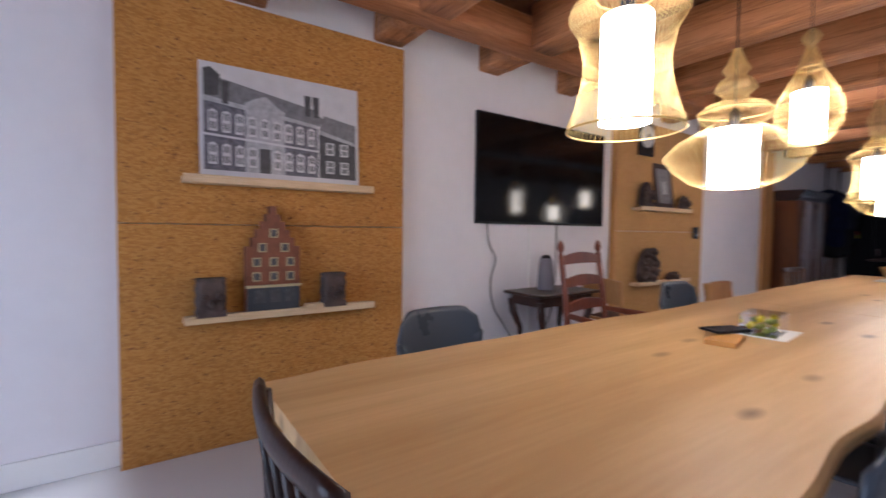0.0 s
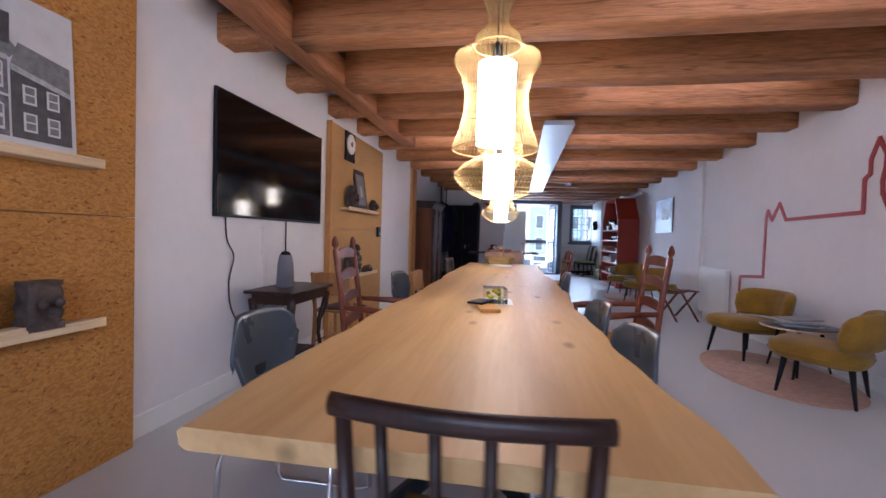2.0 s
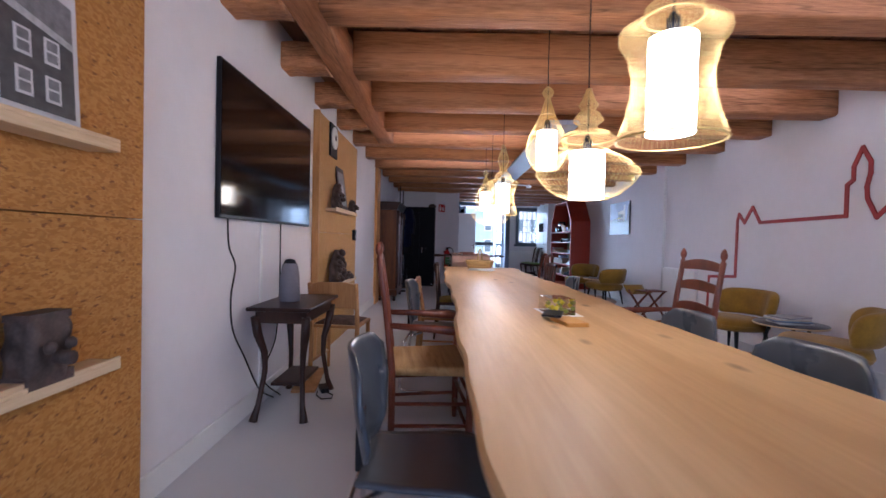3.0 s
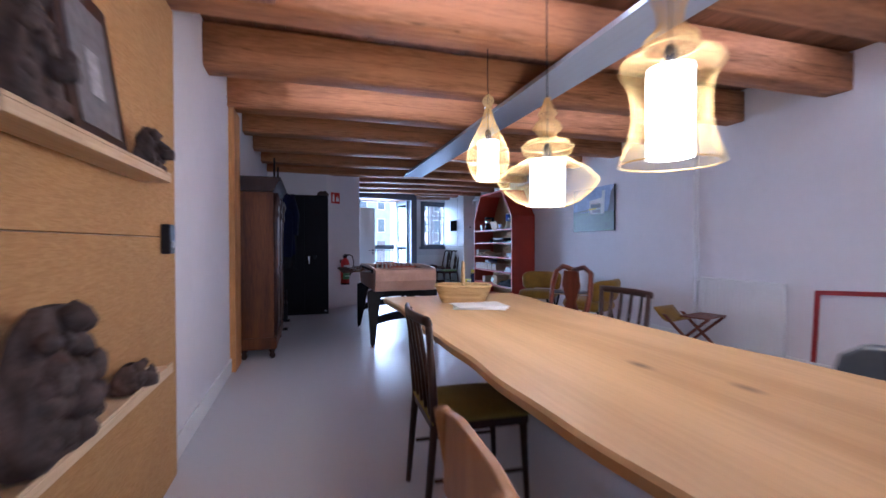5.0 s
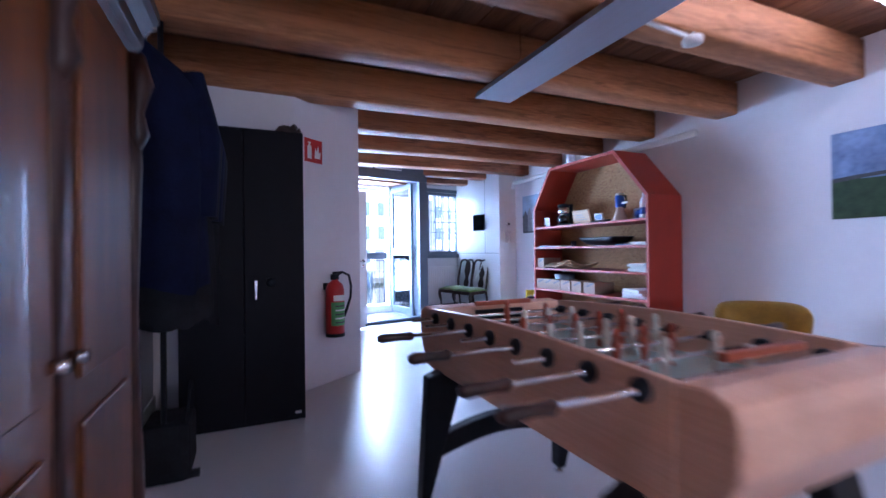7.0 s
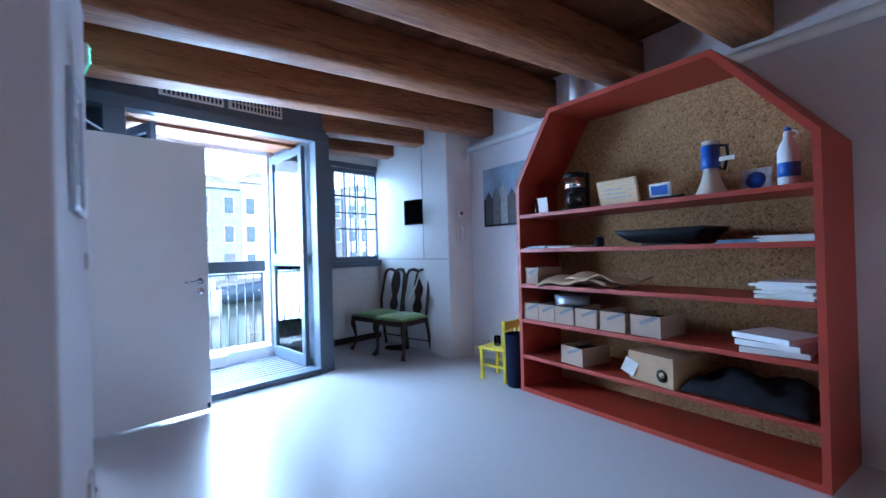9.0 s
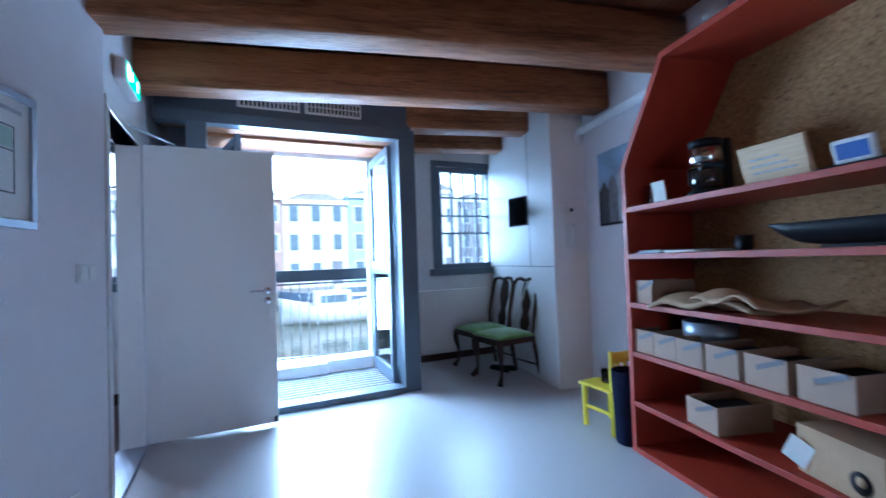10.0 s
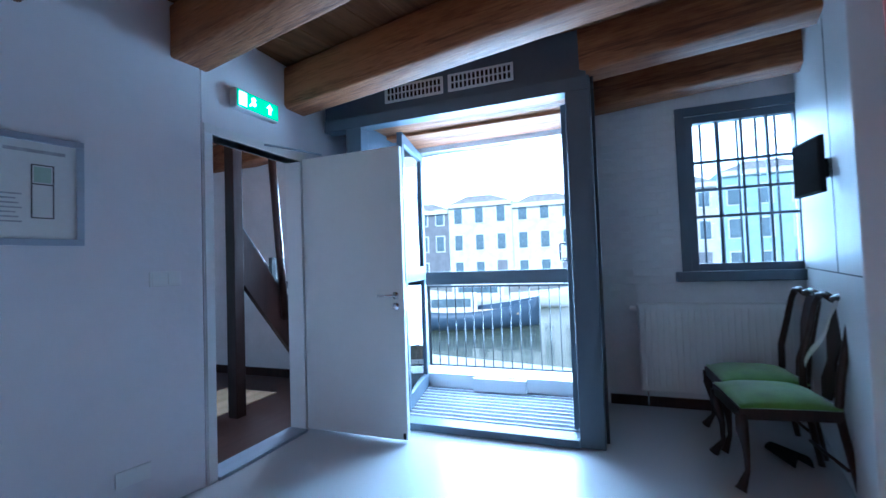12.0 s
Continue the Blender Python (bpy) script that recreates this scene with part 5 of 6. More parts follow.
def coat(x, m_, seed, ln, label):
    def fn(u, v):
        a = 2 * math.pi * u
        w = 0.055 + 0.03 * v + 0.02 * math.sin(5 * a + seed) * v
        d = (0.06 + 0.19 * min(1, v * 6)) * (1 + 0.08 * math.sin(7 * a + seed * 2 + 3 * v) * v)
        return (w * math.cos(a), d * math.sin(a), -ln * v + 0.02 * math.sin(4 * a + seed) * v)
    s = Shape().grid(fn, 36, 20)
    for t in (-1, 1):
        s.sweep([(0.02, t * 0.2, -0.1), (0.03, t * 0.25, -0.35), (0.04, t * 0.24, -0.66)], [0.05, 0.06, 0.05], 9)
    return single("hanging_coat", s, m_, label, "coat", pose(x, 2.70, 1.97, 0, 0, 6 * (seed % 3) - 6), group="coats on the stand")


for i, (x, m_, ln, lb) in enumerate(((7.45, NAVY, 0.95, "navy blue jacket hanging on the stand"), (7.60, COATB, 1.1, "black coat hanging on the stand"), (7.75, NAVY, 1.0, "navy blue jacket hanging on the stand"), (7.92, COATB, 1.15, "black coat hanging on the stand"), (8.05, COATB, 0.9, "black coat hanging on the stand"))):
    coat(x, m_, i + 1, ln, lb)
bag = thing("black_bag", pose(8.2, 2.70, 0), "black bag standing on the floor by the coats", "bag")
part("body", Shape().box(-0.16, 0.16, -0.12, 0.1, 0, 0.30), COATB, bag, bevel=0.03)
part("strap", Shape().sweep([(-0.1, -0.1, 0.29), (-0.08, -0.11, 0.42), (0.0, -0.11, 0.47), (0.08, -0.11, 0.42), (0.1, -0.1, 0.29)], 0.009, 6), COATB, bag)

safe = thing("steel_cabinet", pose(8.67, 1.945, 0), "tall black lacquered steel cabinet with two doors", "cabinet")
part("body", Shape().box(0.02, 0.55, 0, 0.77, 0, 2.0), SAFE, safe, bevel=0.006)
for k in range(2):
    d = part("door", Shape().box(0, 0.02, 0.004 + 0.384 * k, 0.382 + 0.384 * k, 0.03, 1.985), SAFE, safe, bevel=0.004)
    if k == 0:
        part("handle", Shape().prism([(0.300, 0.98), (0.325, 0.98), (0.320, 0.85), (0.306, 0.85)], 0, -0.03, -0.012), CHROME, d, "steel lever handle", bevel=0.004)
        part("lock", Shape().lathe([(0.03, 0), (0.03, 0.012), (0.012, 0.02)], 16, m=pose(0, 0.22, 0.96, 0, -90, 0)), BLACK, d)
        part("maker_plate", Shape().box(-0.004, 0.0, 0.03, 0.07, 0.05, 0.066), PH[2], d)
part("sticker", Shape().box(-0.004, 0.001, 0.60, 0.66, 1.22, 1.28), mat("orange_sticker", (0.7, 0.16, 0.02), 0.5), safe, "orange sticker")
part("sticker", Shape().box(-0.004, 0.001, 0.59, 0.65, 1.16, 1.218), YELLOW, safe, "yellow sticker")
carved_head(8.9, 2.05, 2.001, 0.22, 0.09, 0.16, 21, "dark iron ornament lying on the cabinet")

# ---- extinguisher corner ----
OBL = Vector((0.48, -0.635, 0)).normalized()
def on_oblique(d, z, off=0.0):
    """A pose on the oblique corner: d metres along it, its face looking to local -y."""
    p = Vector((9.25, 1.95, z)) + OBL * d
    return Matrix.Translation(p) @ pose(0, 0, 0, 0, 0, math.degrees(math.atan2(OBL.y, OBL.x))) @ Matrix.Translation((0, -off, 0))
ex = thing("fire_extinguisher", on_oblique(0.33, 0.43, 0.11), "red fire extinguisher with black hose on the wall", "fire extinguisher")
part("cylinder", Shape().lathe([(0.07, 0), (0.08, 0.012), (0.08, 0.40), (0.065, 0.45), (0.03, 0.48), (0.025, 0.5)], 28), REDX, ex)
part("base_ring", Shape().lathe([(0.082, 0.0), (0.082, 0.03), (0.07, 0.03)], 28), BLACK, ex)
lab = Shape()
lab.grid(lambda u, v: (0.0815 * math.cos(radians(200 + 140 * u)), 0.0815 * math.sin(radians(200 + 140 * u)), 0.10 + 0.20 * v), 14, 2)
part("label_sheet", lab, GREENX, ex, "green printed label")
lab = Shape()
lab.grid(lambda u, v: (0.0815 * math.cos(radians(215 + 110 * u)), 0.0815 * math.sin(radians(215 + 110 * u)), 0.31 + 0.05 * v), 14, 2)
part("label_sheet", lab, PAPER, ex, "white printed label")
for i in range(5):
    part("printed_bar", Shape().grid(lambda u, v: (0.083 * math.cos(radians(225 + 90 * u)), 0.083 * math.sin(radians(225 + 90 * u)), 0.12 + 0.035 * i + 0.012 * v), 8, 1), PAPER if i % 2 else PH[0], ex)
part("valve", Shape().box(-0.03, 0.03, -0.025, 0.025, 0.49, 0.54).box(-0.02, 0.09, -0.012, 0.012, 0.54, 0.56), BLACK, ex, bevel=0.005)
part("hose", Shape().sweep([(0.03, 0, 0.53), (0.10, 0, 0.55), (0.18, 0, 0.52), (0.21, 0, 0.42), (0.20, 0, 0.32), (0.15, 0, 0.22), (0.11, 0, 0.16)], [0.01, 0.011, 0.011, 0.011, 0.011, 0.013, 0.016], 8), BLACK, ex)
part("hook", Shape().box(-0.03, 0.03, 0.06, 0.112, 0.40, 0.46), BLACK, ex)
sg = thing("fire_sign", on_oblique(0.20, 1.93, 0.002), "red square fire extinguisher sign on the wall", "sign")
part("plate", Shape().box(-0.10, 0.10, -0.004, 0.0, 0, 0.2), REDX, sg)
part("pictogram", Shape().prism([(-0.07, 0.03), (-0.025, 0.03), (-0.025, 0.13), (-0.04, 0.15), (-0.03, 0.17), (-0.065, 0.17), (-0.055, 0.15), (-0.07, 0.13)], 1, -0.006, -0.003), PAPER, sg)
part("pictogram", Shape().prism([(0.01, 0.04), (0.075, 0.04), (0.08, 0.10), (0.06, 0.09), (0.055, 0.15), (0.035, 0.10), (0.02, 0.13)], 1, -0.006, -0.003), PAPER, sg)

# ---- house-shaped bookcase ----
bc = thing("house_bookcase", pose(8.82, -1.52, 0), "large red house-shaped bookcase with chipboard back", "bookcase")
BW, T = 2.04, 0.035
outer = [(0, 0), (BW, 0), (BW, 1.745), (1.66, 2.29), (0.47, 2.29), (0, 1.73)]
inner = [(T, T), (BW - T, T), (BW - T, 1.73), (1.64, 2.255), (0.49, 2.255), (T, 1.715)]
names = ["bottom_panel", "side_panel", "roof_panel", "roof_panel", "roof_panel", "side_panel"]
for i in range(6):
    j = (i + 1) % 6
    part(names[i], Shape().prism([outer[i], outer[j], inner[j], inner[i]], 1, -0.50, 0), RED, bc)
part("back_panel", Shape().prism(inner, 1, -0.505, -0.48), CHIP, bc, "speckled chipboard back")
SH = [0.31, 0.61, 0.905, 1.20, 1.485]
for z in SH:
    part("shelf_board", Shape().box(T, BW - T, -0.48, -0.002, z - 0.03, z), RED, bc, bevel=0.002)


def bcp(x, z, y=-0.2, rz=0):
    """On a board of the bookcase; x runs from the house's near corner."""
    return pose(8.82 + x, -1.52 + y, z + 0.001, 0, 0, rz)


cm = thing("coffee_maker", bcp(1.55, 1.485, -0.16, 8), "black coffee maker with steel band and glass jug", "coffee maker")
part("base", Shape().lathe([(0.09, 0), (0.095, 0.02), (0.085, 0.03)], 24), BLACK, cm)
part("column", Shape().box(-0.07, 0.07, -0.11, -0.06, 0.02, 0.30), BLACK, cm, bevel=0.01)
part("jug", Shape().lathe([(0.06, 0.03), (0.078, 0.06), (0.075, 0.12), (0.055, 0.15)], 24), mat("dark_jug_glass", (0.02, 0.02, 0.02), 0.05, coat=1), cm)
part("head", Shape().lathe([(0.075, 0.17), (0.08, 0.18), (0.08, 0.26)], 24), CHROME, cm, "brushed steel band")
part("lid", Shape().lathe([(0.082, 0.26), (0.08, 0.29), (0.05, 0.30)], 24), BLACK, cm)
part("handle", Shape().sweep([(0.0, 0.07, 0.14), (0.0, 0.12, 0.13), (0.0, 0.12, 0.06), (0.0, 0.078, 0.055)], 0.009, 8), BLACK, cm)
jar = thing("glass_jar", bcp(1.90, 1.485, -0.12), "small clear glass jar on the shelf", "jar")
part("jar", Shape().lathe([(0.03, 0), (0.034, 0.01), (0.034, 0.10), (0.022, 0.12)], 20), glass("jar_glass", (0.85, 0.88, 0.9)), jar)
part("lid", Shape().lathe([(0.024, 0.12), (0.024, 0.14)], 16), CHROME, jar)
single("white_card", Shape().box(-0.05, 0.05, -0.002, 0.002, 0, 0.13), PAPER, "pale card standing on the shelf", "card", bcp(1.82, 1.485, -0.10) @ pose(0, 0, 0, -8))
pl = thing("wooden_plaque", bcp(1.16, 1.485, -0.16) @ pose(0, 0, 0, 16, 0, 180), "pale wooden plaque with writing leaning on the shelf", "plaque")
part("board", Shape().box(-0.15, 0.15, -0.012, 0.012, 0.005, 0.19), PINE, pl, bevel=0.003)
for i in range(3):
    part("printed_bar", Shape().box(-0.10, 0.10 - 0.03 * i, -0.014, -0.011, 0.06 + i * 0.03, 0.068 + i * 0.03), PH[2], pl)
bt = thing("blue_badge", bcp(0.86, 1.485, -0.16) @ pose(0, 0, 0, -12), "small white and blue box on a stand", "box")
part("case", Shape().box(-0.07, 0.07, -0.012, 0.012, 0.03, 0.12), WHITE, bt, bevel=0.008)
part("face", Shape().box(-0.055, 0.055, 0.011, 0.014, 0.045, 0.105), BLUE, bt)
part("stand", Shape().box(-0.12, 0.12, -0.06, 0.06, 0, 0.03), BLACK, bt, bevel=0.006)
mg = thing("megaphone", bcp(0.57, 1.485, -0.19) @ Matrix.Scale(0.82, 4), "cream and blue megaphone standing on its horn", "megaphone")
part("horn", Shape().lathe([(0.115, 0), (0.11, 0.01), (0.085, 0.06), (0.06, 0.13), (0.045, 0.21)], 32), CREAM, mg)
part("body", Shape().lathe([(0.06, 0.20), (0.064, 0.22), (0.062, 0.36), (0.05, 0.37)], 28), BLUE, mg)
part("cap", Shape().lathe([(0.055, 0.37), (0.055, 0.40), (0.03, 0.405)], 24), CREAM, mg)
part("grip", Shape().sweep([(-0.055, 0, 0.36), (-0.11, 0, 0.35), (-0.115, 0, 0.28), (-0.09, 0, 0.18), (-0.06, 0, 0.2)], 0.012, 8), BLACK, mg)
part("tag", Shape().box(-0.17, -0.07, 0.03, 0.034, 0.24, 0.27), PAPER, mg)
bo = thing("ceramic_bottle", bcp(0.17, 1.485, -0.14) @ Matrix.Scale(0.82, 4), "white ceramic bottle with blue pattern", "bottle")
part("body", Shape().lathe([(0.055, 0), (0.06, 0.01), (0.06, 0.22), (0.045, 0.27), (0.025, 0.30), (0.025, 0.34), (0.018, 0.35)], 28), WHITE, bo)
part("pattern", Shape().lathe([(0.0605, 0.06), (0.0608, 0.10), (0.0608, 0.13), (0.0605, 0.15)], 28), BLUE, bo, "blue painted band")
part("stopper", Shape().lathe([(0.016, 0.35), (0.02, 0.36), (0.012, 0.38)], 16), BLUE, bo)
part("ring", Shape().sweep([(-0.03 - 0.02 * math.cos(radians(a)), 0, 0.33 + 0.02 * math.sin(radians(a))) for a in range(0, 360, 30)], 0.005, 6, closed=True), WHITE, bo)
tl = thing("decorated_tile", bcp(0.36, 1.485, -0.24) @ pose(0, 0, 0, 10), "pale decorated tile leaning on the back", "tile")
part("tile_plate", Shape().box(-0.075, 0.075, -0.008, 0.0, 0, 0.14), PH[2], tl, bevel=0.003)
part("pattern", Shape().lathe([(0.05, 0), (0.05, 0.003)], 16, m=pose(0, 0.0, 0.07, -90)), BLUE, tl)
# second board: papers and a black tray
tr = thing("black_tray", bcp(0.86, 1.20, -0.24), "shallow black woven tray", "tray")
def tray(u, v):
    x, y = 2 * u - 1, 2 * v - 1
    k = max(abs(x), abs(y))
    return (x * 0.30, y * 0.16, 0.015 + 0.09 * k ** 5)
part("bowl", Shape().grid(tray, 20, 14), BLACK, tr, thick=0.008)
part("foot", Shape().box(-0.15, 0.15, -0.08, 0.08, 0, 0.012), BLACK, tr)
rp = random.Random(11)
def sheets(x, z, n, w, d, label, m_=PAPER, th=0.008, y=-0.18, name="paper_sheet"):
    for i in range(n):
        single(name, Shape().box(-w / 2, w / 2, -d / 2, d / 2, 0, th), m_, label, "paper", bcp(x + rp.uniform(-0.02, 0.02), z + i * (th + 0.0008), y + rp.uniform(-0.015, 0.015), rp.uniform(-9, 9)), bevel=0.001, group="papers in the bookcase")
sheets(0.16, 1.20, 4, 0.26, 0.3, "loose pale papers on a shelf")
sheets(0.40, 1.20, 2, 0.22, 0.28, "loose pale papers on a shelf", MAGS[2])
sheets(1.85, 1.20, 3, 0.24, 0.3, "loose pale papers on a shelf", MAGS[1], 0.006)
sheets(1.62, 1.20, 2, 0.22, 0.3, "loose pale papers on a shelf", PAPER, 0.006)
sheets(0.16, 0.905, 7, 0.26, 0.32, "thick stack of white papers on a shelf", PAPER, 0.012)
mugs = thing("black_mug", bcp(1.32, 1.20, -0.13), "small black mug on the shelf", "mug")
part("cup", Shape().lathe([(0.028, 0), (0.035, 0.01), (0.035, 0.07), (0.03, 0.07), (0.03, 0.02)], 18), BLACK, mugs)
part("handle", Shape().sweep([(0.034, 0, 0.055), (0.055, 0, 0.05), (0.055, 0, 0.025), (0.034, 0, 0.02)], 0.005, 6), BLACK, mugs)
# third board: kraft paper bundle
def kraft(u, v):
    x, y = u - 0.5, v - 0.5
    return (x * 0.62, y * 0.36 - 0.06 * x, 0.03 + 0.03 * math.sin(3 * x + 5 * y) + 0.018 * math.sin(11 * x - 4 * y) - 0.02 * abs(y))
single("kraft_paper", Shape().grid(kraft, 26, 14), CARD, "crumpled brown kraft paper sheets on a shelf", "paper", bcp(1.52, 0.905, -0.16, 8), thick=0.022)
single("kraft_paper", Shape().grid(kraft, 26, 14), CARD, "crumpled brown kraft paper sheets on a shelf", "paper", bcp(1.30, 0.927, -0.14, -12) @ pose(0, 0, 0.012), thick=0.008)
bowl = thing("silver_bowl", bcp(1.72, 0.61, -0.30), "grey metal bowl behind boxes on the shelf", "bowl")
part("bowl", Shape().lathe([(0.06, 0.0), (0.1, 0.03), (0.135, 0.12), (0.14, 0.20), (0.13, 0.20), (0.12, 0.12)], 28), ALU, bowl)


def drawer_box(x, z, w, y=-0.10, rz=0, tilt=0):
    """An open cardboard tray filled with a black block, a dark strap across its front."""
    b = thing("cardboard_tray", bcp(x, z, y, rz), "open pale cardboard tray with a dark strap", "box", "cardboard trays in the bookcase")
    h, d = 0.135, 0.30
    part("front", Shape().box(-w / 2, w / 2, 0.06, 0.066, 0, h), KRAFT, b, bevel=0.001)
    part("side", Shape().box(-w / 2, -w / 2 + 0.006, -d + 0.07, 0.06, 0, h), KRAFT, b)
    part("side", Shape().box(w / 2 - 0.006, w / 2, -d + 0.07, 0.06, 0, h), KRAFT, b)
    part("dark_fill", Shape().box(-w / 2 + 0.007, w / 2 - 0.007, -d + 0.07, 0.058, 0.003, h - 0.035), COATB, b)
    part("strap", Shape().box(-0.07, 0.06, 0.0665, 0.071, -0.011, 0.011, pose(-0.02, 0, h - 0.03, 0, 22, 0)), mat("grey_strap", (0.16, 0.15, 0.17), 0.5) if "grey_strap" not in bpy.data.materials else bpy.data.materials["grey_strap"], b)
    return b


for i, x in enumerate((1.93, 1.76, 1.58, 1.38, 1.16, 0.92)):
    drawer_box(x, 0.61, 0.15 + 0.012 * i, -0.09, 3 - i)
drawer_box(1.92, 0.905, 0.14)
drawer_box(1.52, 0.31, 0.22, -0.10, -6)
cb = thing("cardboard_box", bcp(0.88, 0.31, -0.16, -10), "brown cardboard box with an open white flap", "box")
part("body", Shape().box(-0.17, 0.17, -0.13, 0.13, 0, 0.19), CARD, cb, bevel=0.003)
part("flap", Shape().box(0.0, 0.09, 0.128, 0.132, 0.0, 0.1, pose(0.17, 0.02, 0.02, 0, -25, 20)), PAPER, cb)
part("printed_mark", Shape().lathe([(0.04, 0), (0.04, 0.002)], 24, m=pose(-0.09, 0.131, 0.07, -90)), BLACK, cb, "round black printed mark")
part("printed_mark", Shape().lathe([(0.018, 0), (0.018, 0.003)], 20, m=pose(-0.09, 0.131, 0.075, -90)), CARD, cb)
def lump(u, v):
    x, y = 2 * u - 1, 2 * v - 1
    e = max(0.0, 1 - abs(x) ** 3) * max(0.0, 1 - abs(y) ** 3)
    return (x * 0.32, y * 0.2, 0.012 + 0.10 * e ** 0.5 * (1 + 0.2 * math.sin(6 * x + 3 * y) + 0.12 * math.sin(17 * x - 9 * y)))
single("dark_cloth", Shape().grid(lump, 20, 14), COATB, "dark cloth bundle lying on the lowest shelf", "cloth", bcp(0.38, 0.31, -0.22), thick=0.02)
for i in range(3):
    bd = thing("ring_binder", bcp(0.25, 0.61 + 0.033 * i, -0.18, 8 - 12 * i), "white ring binder lying in a stack", "binder", "binders in the bookcase")
    part("cover", Shape().box(-0.15, 0.15, -0.14, 0.15, 0, 0.003).box(-0.15, 0.15, -0.14, 0.15, 0.027, 0.030).box(-0.15, 0.15, 0.147, 0.15, 0, 0.03), WHITE, bd)
    part("pages", Shape().box(-0.14, 0.14, -0.13, 0.13, 0.0035, 0.0265), PAPER, bd)

# ---- beside the bookcase ----
bn = thing("waste_bin", pose(10.96, -1.58, 0), "dark blue waste bin on the floor", "bin")
part("tub", Shape().lathe([(0.085, 0), (0.09, 0.01), (0.105, 0.46), (0.098, 0.46), (0.085, 0.03)], 24), NAVY, bn)
yc = thing("child_chair", pose(11.22, -1.62, 0, 0, 0, -78), "small yellow wooden child's chair", "chair")
for s in (-1, 1):
    part("back_post", Shape().box(s * 0.12 - 0.015, s * 0.12 + 0.015, -0.15, -0.12, 0, 0.56), YELLOW, yc, bevel=0.004)
    part("leg", Shape().box(s * 0.12 - 0.015, s * 0.12 + 0.015, 0.11, 0.14, 0, 0.285), YELLOW, yc, bevel=0.004)
    part("stretcher", Shape().box(s * 0.12 - 0.009, s * 0.12 + 0.009, -0.12, 0.11, 0.13, 0.15), YELLOW, yc)
part("seat", Shape().box(-0.15, 0.15, -0.15, 0.16, 0.285, 0.305), YELLOW, yc, bevel=0.005)
part("back_rail", Shape().box(-0.11, 0.11, -0.145, -0.125, 0.48, 0.55), YELLOW, yc, bevel=0.004)
for i in range(3):
    part("back_slat", Shape().box(-0.08 + 0.065 * i, -0.05 + 0.065 * i, -0.142, -0.128, 0.305, 0.48), YELLOW, yc, bevel=0.003)
gl_ = thing("drinking_glass", pose(11.24, -1.60, 0.306), "clear drinking glass on the yellow chair", "glass")
part("tumbler", Shape().lathe([(0.026, 0), (0.032, 0.01), (0.035, 0.09), (0.033, 0.09), (0.028, 0.012)], 20), glass("tumbler_glass", (0.9, 0.92, 0.93)), gl_)
hp = thing("heating_pipe", pose(0, -1.97, 2.36), "thick white pipe along the top of the wall", "pipe")
part("pipe", Shape().rod((8.6, 0, 0), (12.05, 0, -0.02), 0.035, n=16), WHITE, hp)
part("elbow", Shape().sweep([(12.05, 0, -0.02), (12.09, 0, -0.04), (12.09, 0, -0.12)], 0.036, 12), WHITE, hp)
part("riser", Shape().rod((10.55, 0.0, 0.03), (10.55, 0.0, 0.40), 0.06, n=16), WHITE, hp)
sk = thing("wall_socket", pose(11.9, -2.01, 0.14, 0, 0, 180), "white double wall socket", "socket")
part("plate", Shape().box(-0.08, 0.08, -0.03, 0.0, 0, 0.08), WHITE, sk, bevel=0.006)
mo = thing("wall_monitor", pose(12.72, -1.69, 1.5, 0, 0, 180), "small black monitor on a wall arm", "monitor")
scr = part("case", Shape().box(-0.14, 0.14, -0.025, 0.0, 0, 0.30, pose(0, -0.07, 0.03, 0, 0, 18)), BLACK, mo, bevel=0.005)
part("screen", Shape().box(-0.128, 0.128, -0.027, -0.024, 0.014, 0.286, pose(0, -0.07, 0.03, 0, 0, 18)), SCREEN, mo)
part("arm", Shape().box(-0.03, 0.03, -0.07, 0.0, 0.12, 0.22), BLACK, mo)
ic = thing("intercom", pose(12.108, -1.86, 1.28, 0, 0, -90), "white intercom handset on the pier", "intercom")
part("base", Shape().box(-0.05, 0.05, -0.03, 0, 0, 0.22), WHITE, ic, bevel=0.008)
part("handset", Shape().sweep([(0, -0.04, 0.02), (0, -0.055, 0.06), (0, -0.055, 0.16), (0, -0.04, 0.20)], [0.022, 0.016, 0.016, 0.022], 10), WHITE, ic)
part("cord", Shape().sweep([(0, -0.03, 0.0), (0.01, -0.03, -0.08), (-0.01, -0.03, -0.14), (0.02, -0.03, -0.10)], 0.005, 6), WHITE, ic)
dt = thing("detector_dome", pose(12.108, -1.86, 1.62, 0, 0, -90), "small round white detector with dark eye on the pier", "detector")
part("dome", Shape().lathe([(0.045, 0), (0.045, 0.02), (0.03, 0.03)], 20, m=pose(0, 0, 0, 90)), WHITE, dt)
part("eye", Shape().lathe([(0.018, 0), (0.018, 0.005)], 16, m=pose(0, -0.03, 0, 90)), BLACK, dt)
single("notice", Shape().box(-0.08, 0.08, -0.002, 0, 0, 0.22), PAPER, "white paper notice on the pier", "paper", pose(12.107, -1.86, 1.80, 0, 0, -90))
struct("trim_pier_joint", Shape().box(12.12, 13.8, -1.689, -1.687, 1.108, 1.114).box(12.62, 12.626, -1.689, -1.687, 1.114, 2.5), DGREY, "dark panel joint on the pier")


